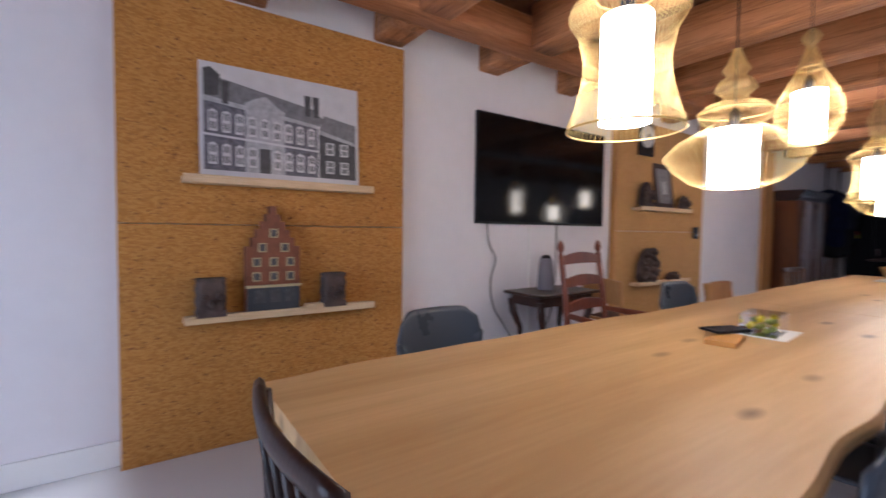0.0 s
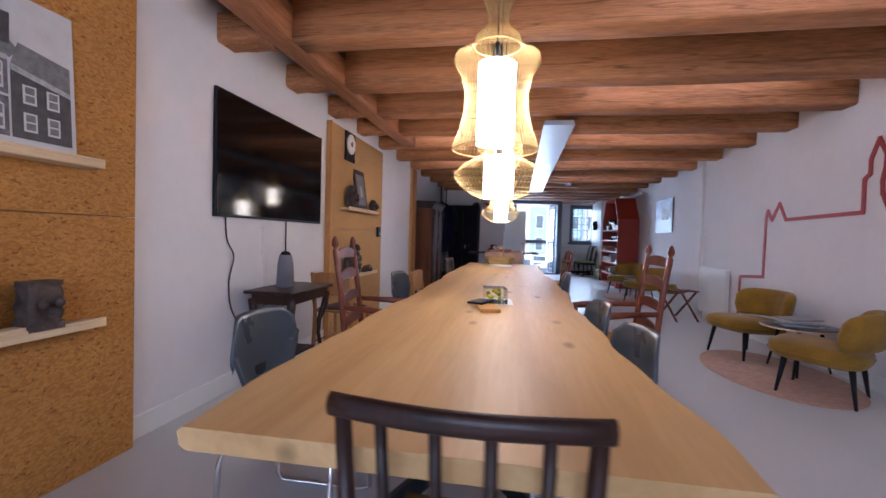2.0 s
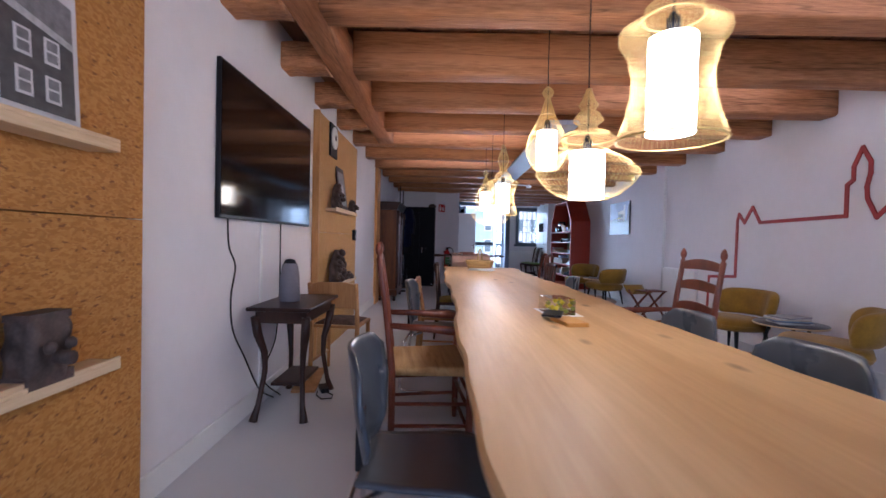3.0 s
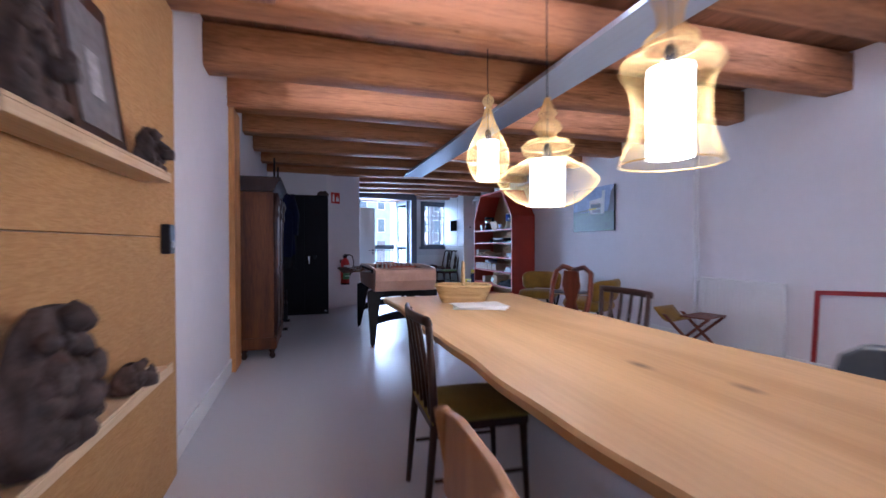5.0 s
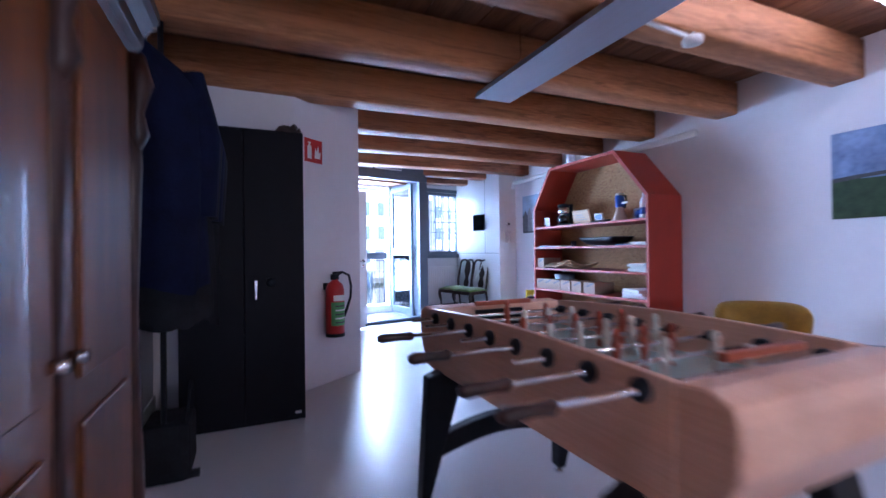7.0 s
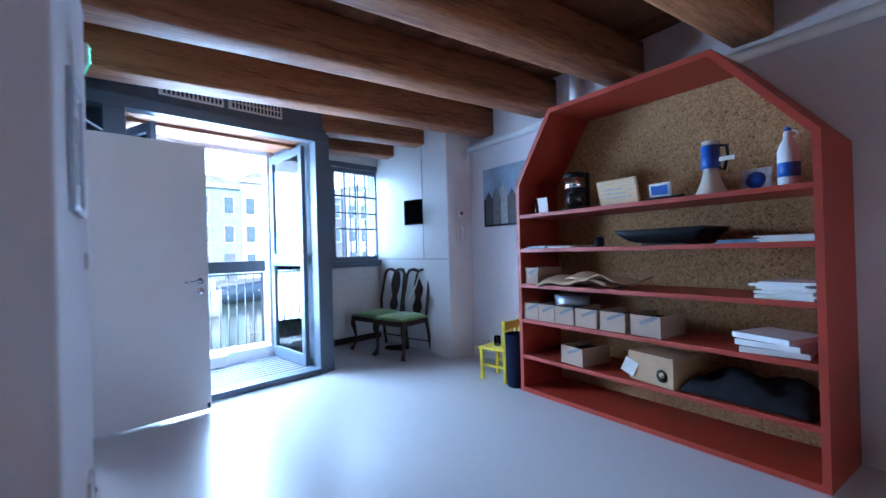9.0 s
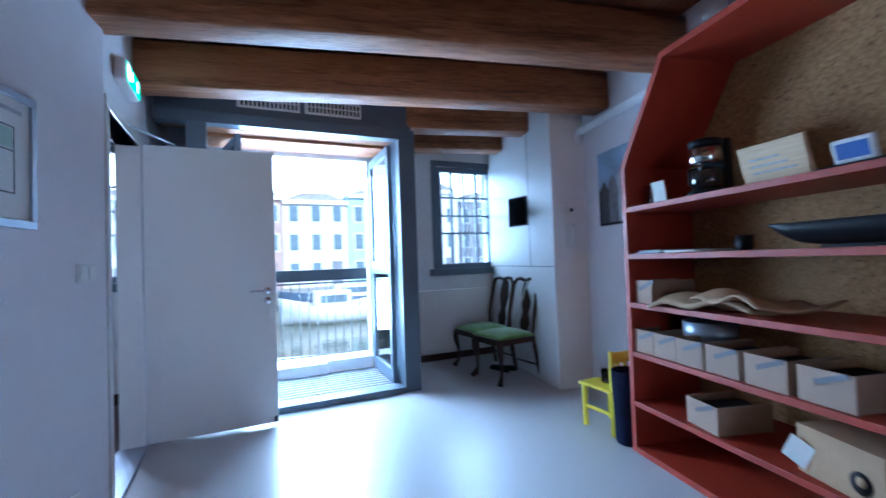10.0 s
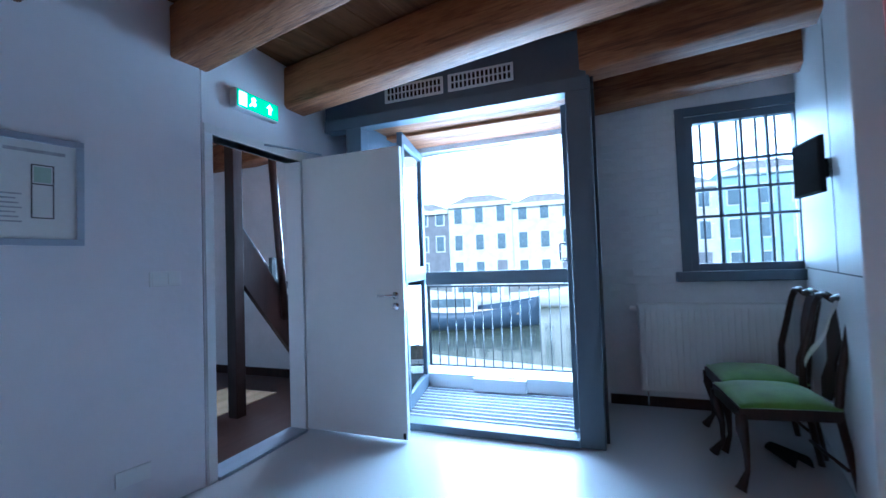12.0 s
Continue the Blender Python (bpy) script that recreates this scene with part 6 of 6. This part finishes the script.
def queen_chair(m, tagline):
    """A dark chair with cabriole legs, a splat back and a green seat; it faces +y."""
    c = thing("splat_back_chair", m, tagline, "chair", "dark chairs with green seats")
    for s in (-1, 1):
        part("back_post", Shape().sweep([(s * 0.19, -0.27, 0), (s * 0.18, -0.2, 0.42), (s * 0.20, -0.21, 0.6), (s * 0.19, -0.25, 0.78), (s * 0.185, -0.28, 0.92), (s * 0.15, -0.29, 0.975), (s * 0.08, -0.29, 0.985), (0, -0.288, 0.965)], [0.017, 0.02, 0.02, 0.018, 0.018, 0.02, 0.02, 0.02], 10), DARKW, c)
        part("leg", Shape().sweep([(s * 0.235, 0.26, 0.012), (s * 0.23, 0.25, 0.03), (s * 0.205, 0.215, 0.10), (s * 0.205, 0.215, 0.20), (s * 0.225, 0.235, 0.32), (s * 0.225, 0.235, 0.40)], [0.03, 0.024, 0.013, 0.017, 0.03, 0.028], 10), DARKW, c, "curved cabriole leg")
    sp_ = [(0.045, 0.44), (0.075, 0.54), (0.04, 0.64), (0.085, 0.78), (0.07, 0.90), (0.05, 0.965)]
    part("splat", Shape().prism([(x, z) for x, z in sp_] + [(-x, z) for x, z in reversed(sp_)], 1, -0.005, 0.008, pose(0, -0.205 + 0.044, 0.0, 9.5)), DARKW, c, bevel=0.003)
    part("seat_rail", Shape().prism([(-0.20, -0.22), (0.20, -0.22), (0.24, 0.25), (-0.24, 0.25)], 2, 0.37, 0.43), DARKW, c, bevel=0.008)
    def seat(u, v):
        x, y = 2 * u - 1, 2 * v - 1
        w = 0.205 + 0.015 * (y + 1)
        return (x * w, 0.015 + y * 0.225, 0.435 + 0.05 * (1 - x ** 4) * (1 - y ** 4))
    part("cushion", Shape().grid(seat, 16, 16), GREENV, c, "green velvet seat", thick=0.014)
    part("stretcher", Shape().rod((-0.19, -0.22, 0.14), (0.19, -0.22, 0.14), 0.009, n=8), DARKW, c)
    return c


queen_chair(pose(12.66, -1.40, 0, 0, 0, 16), "dark wooden chair with green velvet seat and curved legs")
queen_chair(pose(13.14, -1.33, 0, 0, 0, 14), "dark wooden chair with green velvet seat near the radiator")
def ribbon(u, v):
    return (-0.09 + 0.18 * u + 0.008 * math.sin(9 * u), -0.012 * math.sin(4 * u), 0.96 - 0.36 * u + 0.045 * (v - 0.5))
single("paper_ribbon", Shape().grid(ribbon, 18, 3), PAPER, "white paper ribbon tied across the chair back", "ribbon", pose(12.66, -1.40, 0, 0, 0, 16) @ pose(0.02, -0.235, 0.0, 0, 0, 90) @ pose(0.0, 0, 0, 0, 0, -60), thick=0.003)
single("dark_shoe", Shape().grid(lambda u, v: (0.14 * (2 * u - 1), 0.05 * math.cos(math.pi * v) * (1 - 0.3 * u), 0.004 + 0.07 * math.sin(math.pi * v) * (1 - 0.5 * u)), 12, 10), COATB, "dark cloth item lying on the floor under a chair", "shoe", pose(12.95, -1.45, 0, 0, 0, 30), thick=0.006)

# ---- stair wall, door ----
pf = thing("evacuation_plan", pose(10.06, 1.319, 1.37, 0, 0, 1.2), "grey framed evacuation plan on the wall", "picture")
part("frame", Shape().box(0, 0.36, -0.02, 0, 0, 0.03).box(0, 0.36, -0.02, 0, 0.46, 0.49).box(0, 0.03, -0.02, 0, 0.03, 0.46).box(0.33, 0.36, -0.02, 0, 0.03, 0.46), ALU, pf, bevel=0.003)
part("sheet", Shape().box(0.03, 0.33, -0.010, -0.002, 0.03, 0.46), PAPER, pf)
for a, b, c, d in ((0.17, 0.175, 0.12, 0.36), (0.245, 0.25, 0.12, 0.36), (0.17, 0.25, 0.355, 0.36), (0.17, 0.25, 0.12, 0.125), (0.17, 0.25, 0.27, 0.275)):
    part("printed_line", Shape().box(a, b, -0.012, -0.009, c, d), PH[0], pf)
part("printed_room", Shape().box(0.18, 0.24, -0.0115, -0.009, 0.28, 0.35), mat("pale_green_print", (0.45, 0.6, 0.5), 0.6), pf)
for i in range(7):
    part("printed_bar", Shape().box(0.05, 0.14 - 0.01 * (i % 3), -0.0115, -0.009, 0.10 + 0.02 * i, 0.106 + 0.02 * i), PH[2], pf)
part("printed_bar", Shape().box(0.08, 0.29, -0.0115, -0.009, 0.41, 0.425), PH[2], pf)
sw = thing("light_switch", pose(10.78, 1.333, 1.16, 0, 0, 1.2), "white double light switch", "switch")
part("plate", Shape().box(-0.08, 0.08, -0.01, 0, 0, 0.08), WHITE, sw, bevel=0.003)
for x in (-0.04, 0.04):
    part("rocker", Shape().box(x - 0.03, x + 0.03, -0.014, -0.009, 0.01, 0.07), WHITE, sw, bevel=0.002)
so = thing("wall_socket", pose(10.62, 1.331, 0.18, 0, 0, 1.2), "white double wall socket", "socket")
part("plate", Shape().box(-0.08, 0.08, -0.012, 0, 0, 0.08), WHITE, so, bevel=0.003)

GREENL = emit("green_lit_panel", (0.01, 0.42, 0.16), 1.6)
WHITEL = emit("white_lit_panel", (0.75, 1.0, 0.9), 2.6)
es = thing("exit_sign", FR @ pose(0.2, -0.06, 2.27), "lit green emergency exit sign above the door", "sign")
part("case", Shape().box(0, 0.38, 0.0, 0.058, 0, 0.13), WHITE, es, bevel=0.012)
part("panel", Shape().box(0.012, 0.368, -0.004, 0.0, 0.012, 0.118), GREENL, es, "glowing green panel")
part("arrow", Shape().prism([(0.275, 0.03), (0.30, 0.03), (0.30, 0.07), (0.32, 0.07), (0.2875, 0.105), (0.255, 0.07), (0.275, 0.07)], 1, -0.007, -0.003), WHITEL, es)
part("running_figure", Shape().prism([(0.11, 0.03), (0.13, 0.05), (0.15, 0.04), (0.17, 0.06), (0.15, 0.08), (0.17, 0.09), (0.145, 0.105), (0.12, 0.09), (0.13, 0.07), (0.105, 0.045)], 1, -0.007, -0.003), WHITEL, es)
part("door_symbol", Shape().box(0.02, 0.085, -0.007, -0.003, 0.02, 0.11), WHITEL, es)

fr_t = thing("door_frame", FR, "white painted door frame", "door frame")
part("jamb", Shape().box(0.005, 0.065, -0.012, 0.132, 0, 2.06), WHITE, fr_t, bevel=0.004)
part("jamb", Shape().box(0.855, 0.915, -0.012, 0.132, 0, 2.06), WHITE, fr_t, bevel=0.004)
part("head", Shape().box(0.005, 0.915, -0.012, 0.132, 2.06, 2.12), WHITE, fr_t, bevel=0.004)
part("threshold", Shape().box(0.065, 0.855, -0.03, 0.14, 0, 0.022), ALU, fr_t, bevel=0.004)
tagged(fr_t, kind="structure")
dr = thing("door_stair", FR @ pose(0.865, -0.012, 0.0), "white flush door standing open", "door")
part("leaf", Shape().box(0.0, 0.042, -0.85, -0.012, 0.022, 2.075), WHITE, dr, bevel=0.003)
hd = part("handle", Shape().rod((-0.002, -0.79, 1.02), (-0.045, -0.79, 1.02), 0.009, n=10).rod((-0.045, -0.79, 1.02), (-0.045, -0.67, 1.02), 0.009, n=10), CHROME, dr, "steel lever handle")
part("rosette", Shape().lathe([(0.026, 0), (0.026, 0.006)], 20, m=pose(0, -0.79, 1.02, 0, -90, 0)), CHROME, dr)
part("lock_rosette", Shape().lathe([(0.026, 0), (0.026, 0.006)], 20, m=pose(0, -0.79, 0.945, 0, -90, 0)), CHROME, dr)
part("latch", Shape().box(0.01, 0.032, -0.853, -0.849, 0.92, 1.10), CHROME, dr)
part("closer_arm", Shape().sweep([(-0.01, -0.2, 2.085), (-0.20, -0.05, 2.11), (-0.38, 0.0, 2.10)], 0.008, 6), ALU, dr)
part("bottom_bolt", Shape().box(-0.006, 0.0, -0.84, -0.82, 0.03, 0.07), BLACK, dr)

stair = thing("staircase", FR, "dark wooden stair with post and handrail", "staircase")
part("post", Shape().box(0.90, 1.0, 0.72, 0.82, 0.007, 2.76), DARKW, stair, bevel=0.006)
part("stringer", Shape().prism([(1.0, 1.60), (1.0, 1.12), (1.93, 0.01), (2.14, 0.01), (2.14, 0.21)], 1, 0.73, 0.78), DARKW, stair, bevel=0.004)
part("handrail", Shape().sweep([(0.97, 0.86, 1.76), (1.55, 0.86, 1.10), (2.1, 0.86, 0.48)], 0.022, 8), DGREY, stair)
part("baluster", Shape().box(1.42, 1.47, 0.80, 0.84, 0.95, 1.35), DGREY, stair)
part("rail_post", Shape().sweep([(1.29, 0.70, 2.76), (1.38, 0.70, 1.75), (1.47, 0.70, 0.76)], 0.036, 8), DARKW, stair)
struct("floor_stair", Shape().box(-0.8, 2.14, 0.13, 3.2, -0.01, 0.006), BROWNF, "dark brown stained stair hall floor", m=FR)
# thin pale sheet: golden light on the landing, put into the wood colour
single("lit_landing", Shape().box(0.75, 1.6, 0.95, 1.6, 0.006, 0.016), PINE, "stair landing with its golden light put into a pale wood colour", "board", FR)
struct("baseboard_stair", Shape().box(2.13, 2.15, 0.13, 3.0, 0, 0.10), DARKW, "dark baseboard", m=FR)

# ---- glass porch ----
po = thing("entrance_porch", FR, "grey-blue painted porch with vents above an open front", "porch")
part("post", Shape().box(1.12, 1.24, -2.14, -1.98, 0.0, 2.345), GREYF, po, bevel=0.006)
part("post", Shape().box(1.12, 1.24, -0.40, -0.26, 0.0, 2.345), GREYF, po, bevel=0.006)
part("lintel", Shape().box(1.12, 1.24, -2.14, -0.05, 2.345, 2.44), GREYF, po, bevel=0.006)
part("fascia", Shape().box(1.14, 1.22, -2.12, -0.05, 2.44, 2.76), GREYF, po, bevel=0.003)
part("side_wall", Shape().box(1.24, 2.15, -2.12, -2.03, 0, 2.76), GREYF, po, bevel=0.003)
part("side_wall", Shape().box(1.24, 2.15, -0.36, -0.28, 0, 2.76), GREYF, po, bevel=0.003)
part("side_moulding", Shape().box(1.24, 1.30, -2.16, -2.12, 0, 2.5), DGREY, po, bevel=0.004)
part("sill", Shape().box(1.10, 1.25, -1.98, -0.40, 0.0, 0.055), GREYF, po, bevel=0.005)
for k in range(2):
    v0 = -1.64 + 0.53 * k
    vt = part("vent", Shape().box(1.128, 1.139, v0, v0 + 0.49, 2.50, 2.63), WHITE, po, "white slotted vent", bevel=0.002)
    for i in range(14):
        for z in (2.518, 2.570):
            part("slot", Shape().box(1.1255, 1.1285, v0 + 0.02 + 0.0325 * i, v0 + 0.038 + 0.0325 * i, z, z + 0.04), BLACK, vt)
for k in range(8):
    part("ceiling_board", Shape().box(1.245 + 0.112 * k, 1.352 + 0.112 * k, -2.03, -0.36, 2.405, 2.435), BEAMD, po, "old brown porch ceiling board")
part("ceiling_joist", Shape().box(1.62, 1.74, -2.03, -0.36, 2.375, 2.405), BEAMD, po, bevel=0.006)
mt = thing("porch_mat", FR, "striped grey ribbed entrance mat", "mat")
MATL, MATD = mat("mat_light_rib", (0.36, 0.36, 0.40), 0.6, var=0.1), mat("mat_dark_rib", (0.10, 0.09, 0.11), 0.9, var=0.15, bump=0.3)
for i in range(34):
    u = 1.255 + 0.027 * i
    part("rib", Shape().box(u, u + 0.025, -2.02, -0.37, 0.002, 0.03 if i % 3 else 0.034), MATD if i % 3 else MATL, mt)


def glazed_leaf(m, w, h, label):
    """A glazed door leaf with a mid rail, hinged at its local origin, along +x."""
    d = thing("door_glazed", m, label, "door")
    part("stile", Shape().box(0, 0.07, 0, 0.045, 0, h), GREYF, d, bevel=0.003)
    part("stile", Shape().box(w - 0.07, w, 0, 0.045, 0, h), GREYF, d, bevel=0.003)
    for z0, z1 in ((0, 0.12), (1.04, 1.17), (h - 0.08, h)):
        part("rail", Shape().box(0.07, w - 0.07, 0, 0.045, z0, z1), GREYF, d, bevel=0.003)
    for z0, z1 in ((0.12, 1.04), (1.17, h - 0.08)):
        p = part("pane", Shape().box(0.07, w - 0.07, 0.018, 0.024, z0, z1), GLASS, d)
        p.visible_shadow = False
    part("handle", Shape().sweep([(w - 0.035, -0.0, 1.30), (w - 0.035, -0.05, 1.30), (w - 0.035, -0.05, 1.18), (w - 0.035, 0, 1.18)], 0.008, 8), CHROME, d)
    return d


glazed_leaf(FR @ pose(2.12, -1.97, 0.045, 0, 0, 177), 0.80, 2.29, "grey glazed front door leaf standing open inwards")
glazed_leaf(FR @ pose(2.12, -0.44, 0.045, 0, 0, -168), 0.80, 2.29, "grey glazed front door leaf standing open inwards")
of = thing("front_door_frame", FR, "pale grey outer door frame with railing bar", "door frame")
part("jamb", Shape().box(2.16, 2.26, -2.02, -1.955, 0.0, 2.40), WHITE, of, bevel=0.004)
part("jamb", Shape().box(2.16, 2.26, -0.415, -0.35, 0.0, 2.40), WHITE, of, bevel=0.004)
part("head", Shape().box(2.16, 2.26, -1.955, -0.415, 2.36, 2.40), WHITE, of, bevel=0.004)
part("railing_bar", Shape().box(2.30, 2.36, -2.02, -0.35, 1.02, 1.15), DGREY, of, "dark grey railing bar", bevel=0.004)
part("threshold", Shape().box(2.14, 2.46, -2.02, -0.35, 0.0, 0.16), WHITE, of, "white threshold board", bevel=0.006)
part("step_block", Shape().box(2.08, 2.14, -1.45, -0.95, 0.03, 0.15), WHITE, of, bevel=0.006)
rl = thing("balcony_railing", FR, "thin grey metal railing outside the doorway", "railing")
for i in range(18):
    v = -2.02 + 1.67 * i / 17
    part("baluster", Shape().rod((2.52, v, 0.1), (2.52, v, 1.0), 0.006, n=6), DGREY, rl)
for z in (0.14, 0.98):
    part("rail", Shape().box(2.51, 2.53, -2.05, -0.32, z, z + 0.02), DGREY, rl)
part("bracket", Shape().box(2.46, 2.54, -2.05, -2.03, -0.1, 1.0).box(2.46, 2.54, -0.34, -0.32, -0.1, 1.0), DGREY, rl)


def sash_window(v0, v1, z0, z1):
    w = thing("window_front", FR, "grey-blue small-paned front window", "window")
    u = 2.17
    part("window_frame", Shape().box(u, u + 0.08, v0 - 0.0, v0 + 0.06, z0, z1).box(u, u + 0.08, v1 - 0.06, v1, z0, z1).box(u, u + 0.08, v0 + 0.06, v1 - 0.06, z0, z0 + 0.06).box(u, u + 0.08, v0 + 0.06, v1 - 0.06, z1 - 0.06, z1), GREYF, w, bevel=0.004)
    part("window_casing", Shape().box(u - 0.035, u - 0.005, v0 - 0.07, v0, z0 - 0.05, z1 + 0.07).box(u - 0.035, u - 0.005, v1, v1 + 0.07, z0 - 0.05, z1 + 0.07).box(u - 0.035, u - 0.005, v0, v1, z1, z1 + 0.07), GREYF, w, bevel=0.004)
    part("window_sill", Shape().box(u - 0.10, u + 0.05, v0 - 0.12, v1 + 0.12, z0 - 0.08, z0), GREYF, w, bevel=0.006)
    a, b, c, d = v0 + 0.06, v1 - 0.06, z0 + 0.06, z1 - 0.06
    for i in (1, 2, 3):
        x = a + (b - a) * i / 4
        part("muntin", Shape().box(u + 0.02, u + 0.05, x - 0.010, x + 0.010, c, d), GREYF, w)
    for t in (0.33, 0.52, 0.72):
        z = c + (d - c) * t
        part("muntin", Shape().box(u + 0.018, u + 0.052, a, b, z - 0.011, z + 0.011), GREYF, w)
    zs = [c] + [c + (d - c) * t for t in (0.33, 0.52, 0.72)] + [d]
    for i in range(4):
        for j in range(4):
            p = part("pane", Shape().box(u + 0.033, u + 0.037, a + (b - a) * i / 4 + 0.01, a + (b - a) * (i + 1) / 4 - 0.01, zs[j] + 0.011, zs[j + 1] - 0.011), GLASS, w)
            p.visible_shadow = False
    for i in range(5):
        x = a + (b - a) * (i + 0.62) / 5.2
        part("security_bar", Shape().rod((u + 0.15, x, z0 + 0.01), (u + 0.15, x, z1 - 0.01), 0.010, n=8), DGREY, w)
    part("latch", Shape().box(u - 0.02, u, a - 0.03, a - 0.01, 1.55, 1.63), CHROME, w)
    return tagged(w, kind="structure")


sash_window(-3.62, -2.82, 1.1, 2.36)
sash_window(0.35, 1.15, 1.1, 2.36)
radiator(FR @ pose(2.15, -2.40, 0.14, 0, 0, -90), 1.05, 0.70, "white ribbed panel radiator under the front window")
struct("baseboard_front", Shape().box(2.13, 2.15, -3.7, -2.16, 0, 0.08), DARKW, "dark baseboard", m=FR)
# whitewashed bricks between porch and window, each a little proud
bmesh_brick = Shape().box(0, 0.006, 0, 0.2, 0, 0.054).mesh("brick", BRICKW, 0.002)
front_wall = bpy.data.objects["wall_front"]
rb = random.Random(9)
for r in range(26):
    for c in range(4):
        v = -2.80 + 0.21 * c + (0.105 if r % 2 else 0)
        z = 0.95 + 0.063 * r
        if v + 0.2 > -2.17 or z > 2.55 or z < 0.1:
            continue
        ob = new("brick", bmesh_brick)
        ob.parent = front_wall
        ob.matrix_basis = front_wall.matrix_basis.inverted() @ FR @ pose(2.1455 + rb.uniform(-0.002, 0.001), v, z, rb.uniform(-0.5, 0.5))

# ---- outside ----
struct("ground", Shape().box(2.5, 7.0, -60, 60, -1.6, -0.9).box(34, 400, -400, 400, -1.4, -0.9), mat("stone_quay", (0.3, 0.29, 0.27), 0.9, var=0.2, scale=2, bump=0.3), "grey stone quays along the canal", m=FR)
struct("water", Shape().box(7.0, 34.0, -200, 200, -3.0, -1.9), mat("canal_water", (0.10, 0.11, 0.07), 0.12, var=0.2, scale=0.6, bump=0.4, bscale=3), "murky green canal water", m=FR)
HOUSE = [mat("house_%s" % n, c, 0.8, var=0.12, scale=1.5, bump=0.2, bscale=20) for n, c in (("brick", (0.42, 0.30, 0.26)), ("pale", (0.74, 0.74, 0.73)), ("teal", (0.42, 0.58, 0.60)), ("dark", (0.22, 0.22, 0.24)), ("sand", (0.66, 0.62, 0.56)))]
WINH = mat("house_window_glass", (0.16, 0.21, 0.25), 0.1, var=0.5, scale=0.5)
ROOFM = mat("house_roof_tile", (0.34, 0.32, 0.32), 0.8, var=0.2, scale=4, bump=0.4)
rh = random.Random(21)
v = -34.0
wmesh = Shape().box(-0.06, 0.0, -0.5, 0.5, 0, 1.7).mesh("window_frame", WHITE)
pmesh = Shape().box(-0.09, -0.05, -0.40, 0.40, 0.1, 1.6).mesh("pane", WINH)
i = 0
while v < 40:
    w = rh.uniform(5.0, 7.0)
    h = rh.uniform(7.6, 10.2)
    colour = (1, 3, 1, 2, 4, 0, 1)[i % 7]
    hs_ = thing("canal_house", FR @ pose(40, v, -0.9), ("tall brick canal house", "tall pale painted canal house", "tall teal painted canal house", "tall dark brick canal house", "tall sand-coloured canal house")[colour] + " with rows of white windows", "house", "canal houses")
    part("wall", Shape().box(0, 9, 0, w - 0.05, 0, h), HOUSE[colour], hs_)
    part("roof", Shape().prism([(0, h), (w - 0.05, h), (w / 2 + 1.2, h + 0.7), (w / 2 - 1.2, h + 0.7)], 0, 0.0, 9), ROOFM, hs_)
    part("cornice", Shape().box(-0.25, 0, 0, w - 0.05, h - 0.4, h), WHITE, hs_)
    part("door", Shape().box(-0.07, 0, 0.6, 1.6, 0, 2.4), HOUSE[3], hs_)
    for f in range(3):
        for q in range(3):
            y = w * (q + 0.5) / 3
            if f == 0 and q == 0:
                continue
            wf = new("window", wmesh)
            wf.parent, wf.location = hs_, (0, y, 0.7 + 2.7 * f)
            pn = new("pane", pmesh)
            pn.parent, pn.location = wf, (0, 0, 0)
    v += w
    i += 1


def canal_boat(m, ln, material, label):
    b = thing("canal_boat", m, label, "boat", "moored boats")
    def hull(u, t):
        x = ln * (u - 0.5)
        w = 1.5 * (1 - abs(2 * u - 1) ** 3.0) + 0.02
        a = math.pi * t
        return (x, w * math.cos(a), 0.9 + 0.55 * abs(2 * u - 1) ** 2 - (1.1 + 0.3 * abs(2 * u - 1) ** 2) * math.sin(a) ** 0.6)
    part("hull", Shape().grid(hull, 30, 14), material, b, thick=0.06)
    part("deck", Shape().box(-ln * 0.36, ln * 0.36, -1.0, 1.0, 0.7, 0.78), PINE, b)
    part("cabin", Shape().box(-ln * 0.2, ln * 0.12, -0.8, 0.8, 0.78, 1.7), WHITE, b, bevel=0.05)
    part("cabin_window", Shape().box(-ln * 0.16, ln * 0.08, -0.82, -0.79, 1.1, 1.5), WINH, b)
    return b


canal_boat(FR @ pose(19, 5.2, -1.95, 0, 0, -72), 8, mat("boat_blue", (0.06, 0.09, 0.14), 0.5, var=0.1), "dark blue steel canal boat moored on the water")
canal_boat(FR @ pose(22, -5.5, -1.95, 0, 0, -92), 6, mat("boat_white", (0.7, 0.7, 0.7), 0.4, var=0.05), "small white boat moored on the water")
canal_boat(FR @ pose(29, 6.5, -1.95, 0, 0, -88), 12, bpy.data.materials["boat_white"], "white canal boat moored at the far quay")
canal_boat(FR @ pose(29, -9, -1.95, 0, 0, -88), 12, bpy.data.materials["boat_blue"], "dark blue canal boat moored at the far quay")
struct("backdrop_sky", Shape().box(120, 121, -260, 260, -5, 140), emit("white_overcast_sky", (0.93, 0.97, 1.0), 3.0), "white overcast sky beyond the houses", m=FR)
# rear window
rw = thing("window_rear", pose(-5.5, 0.9, 0.9), "white framed rear window", "window")
part("window_frame", Shape().box(-0.03, 0.03, -1.0, -0.94, 0, 1.5).box(-0.03, 0.03, 0.94, 1.0, 0, 1.5).box(-0.03, 0.03, -0.94, 0.94, 0, 0.06).box(-0.03, 0.03, -0.94, 0.94, 1.44, 1.5).box(-0.03, 0.03, -0.03, 0.03, 0.06, 1.44), WHITE, rw)
tagged(rw, kind="structure")
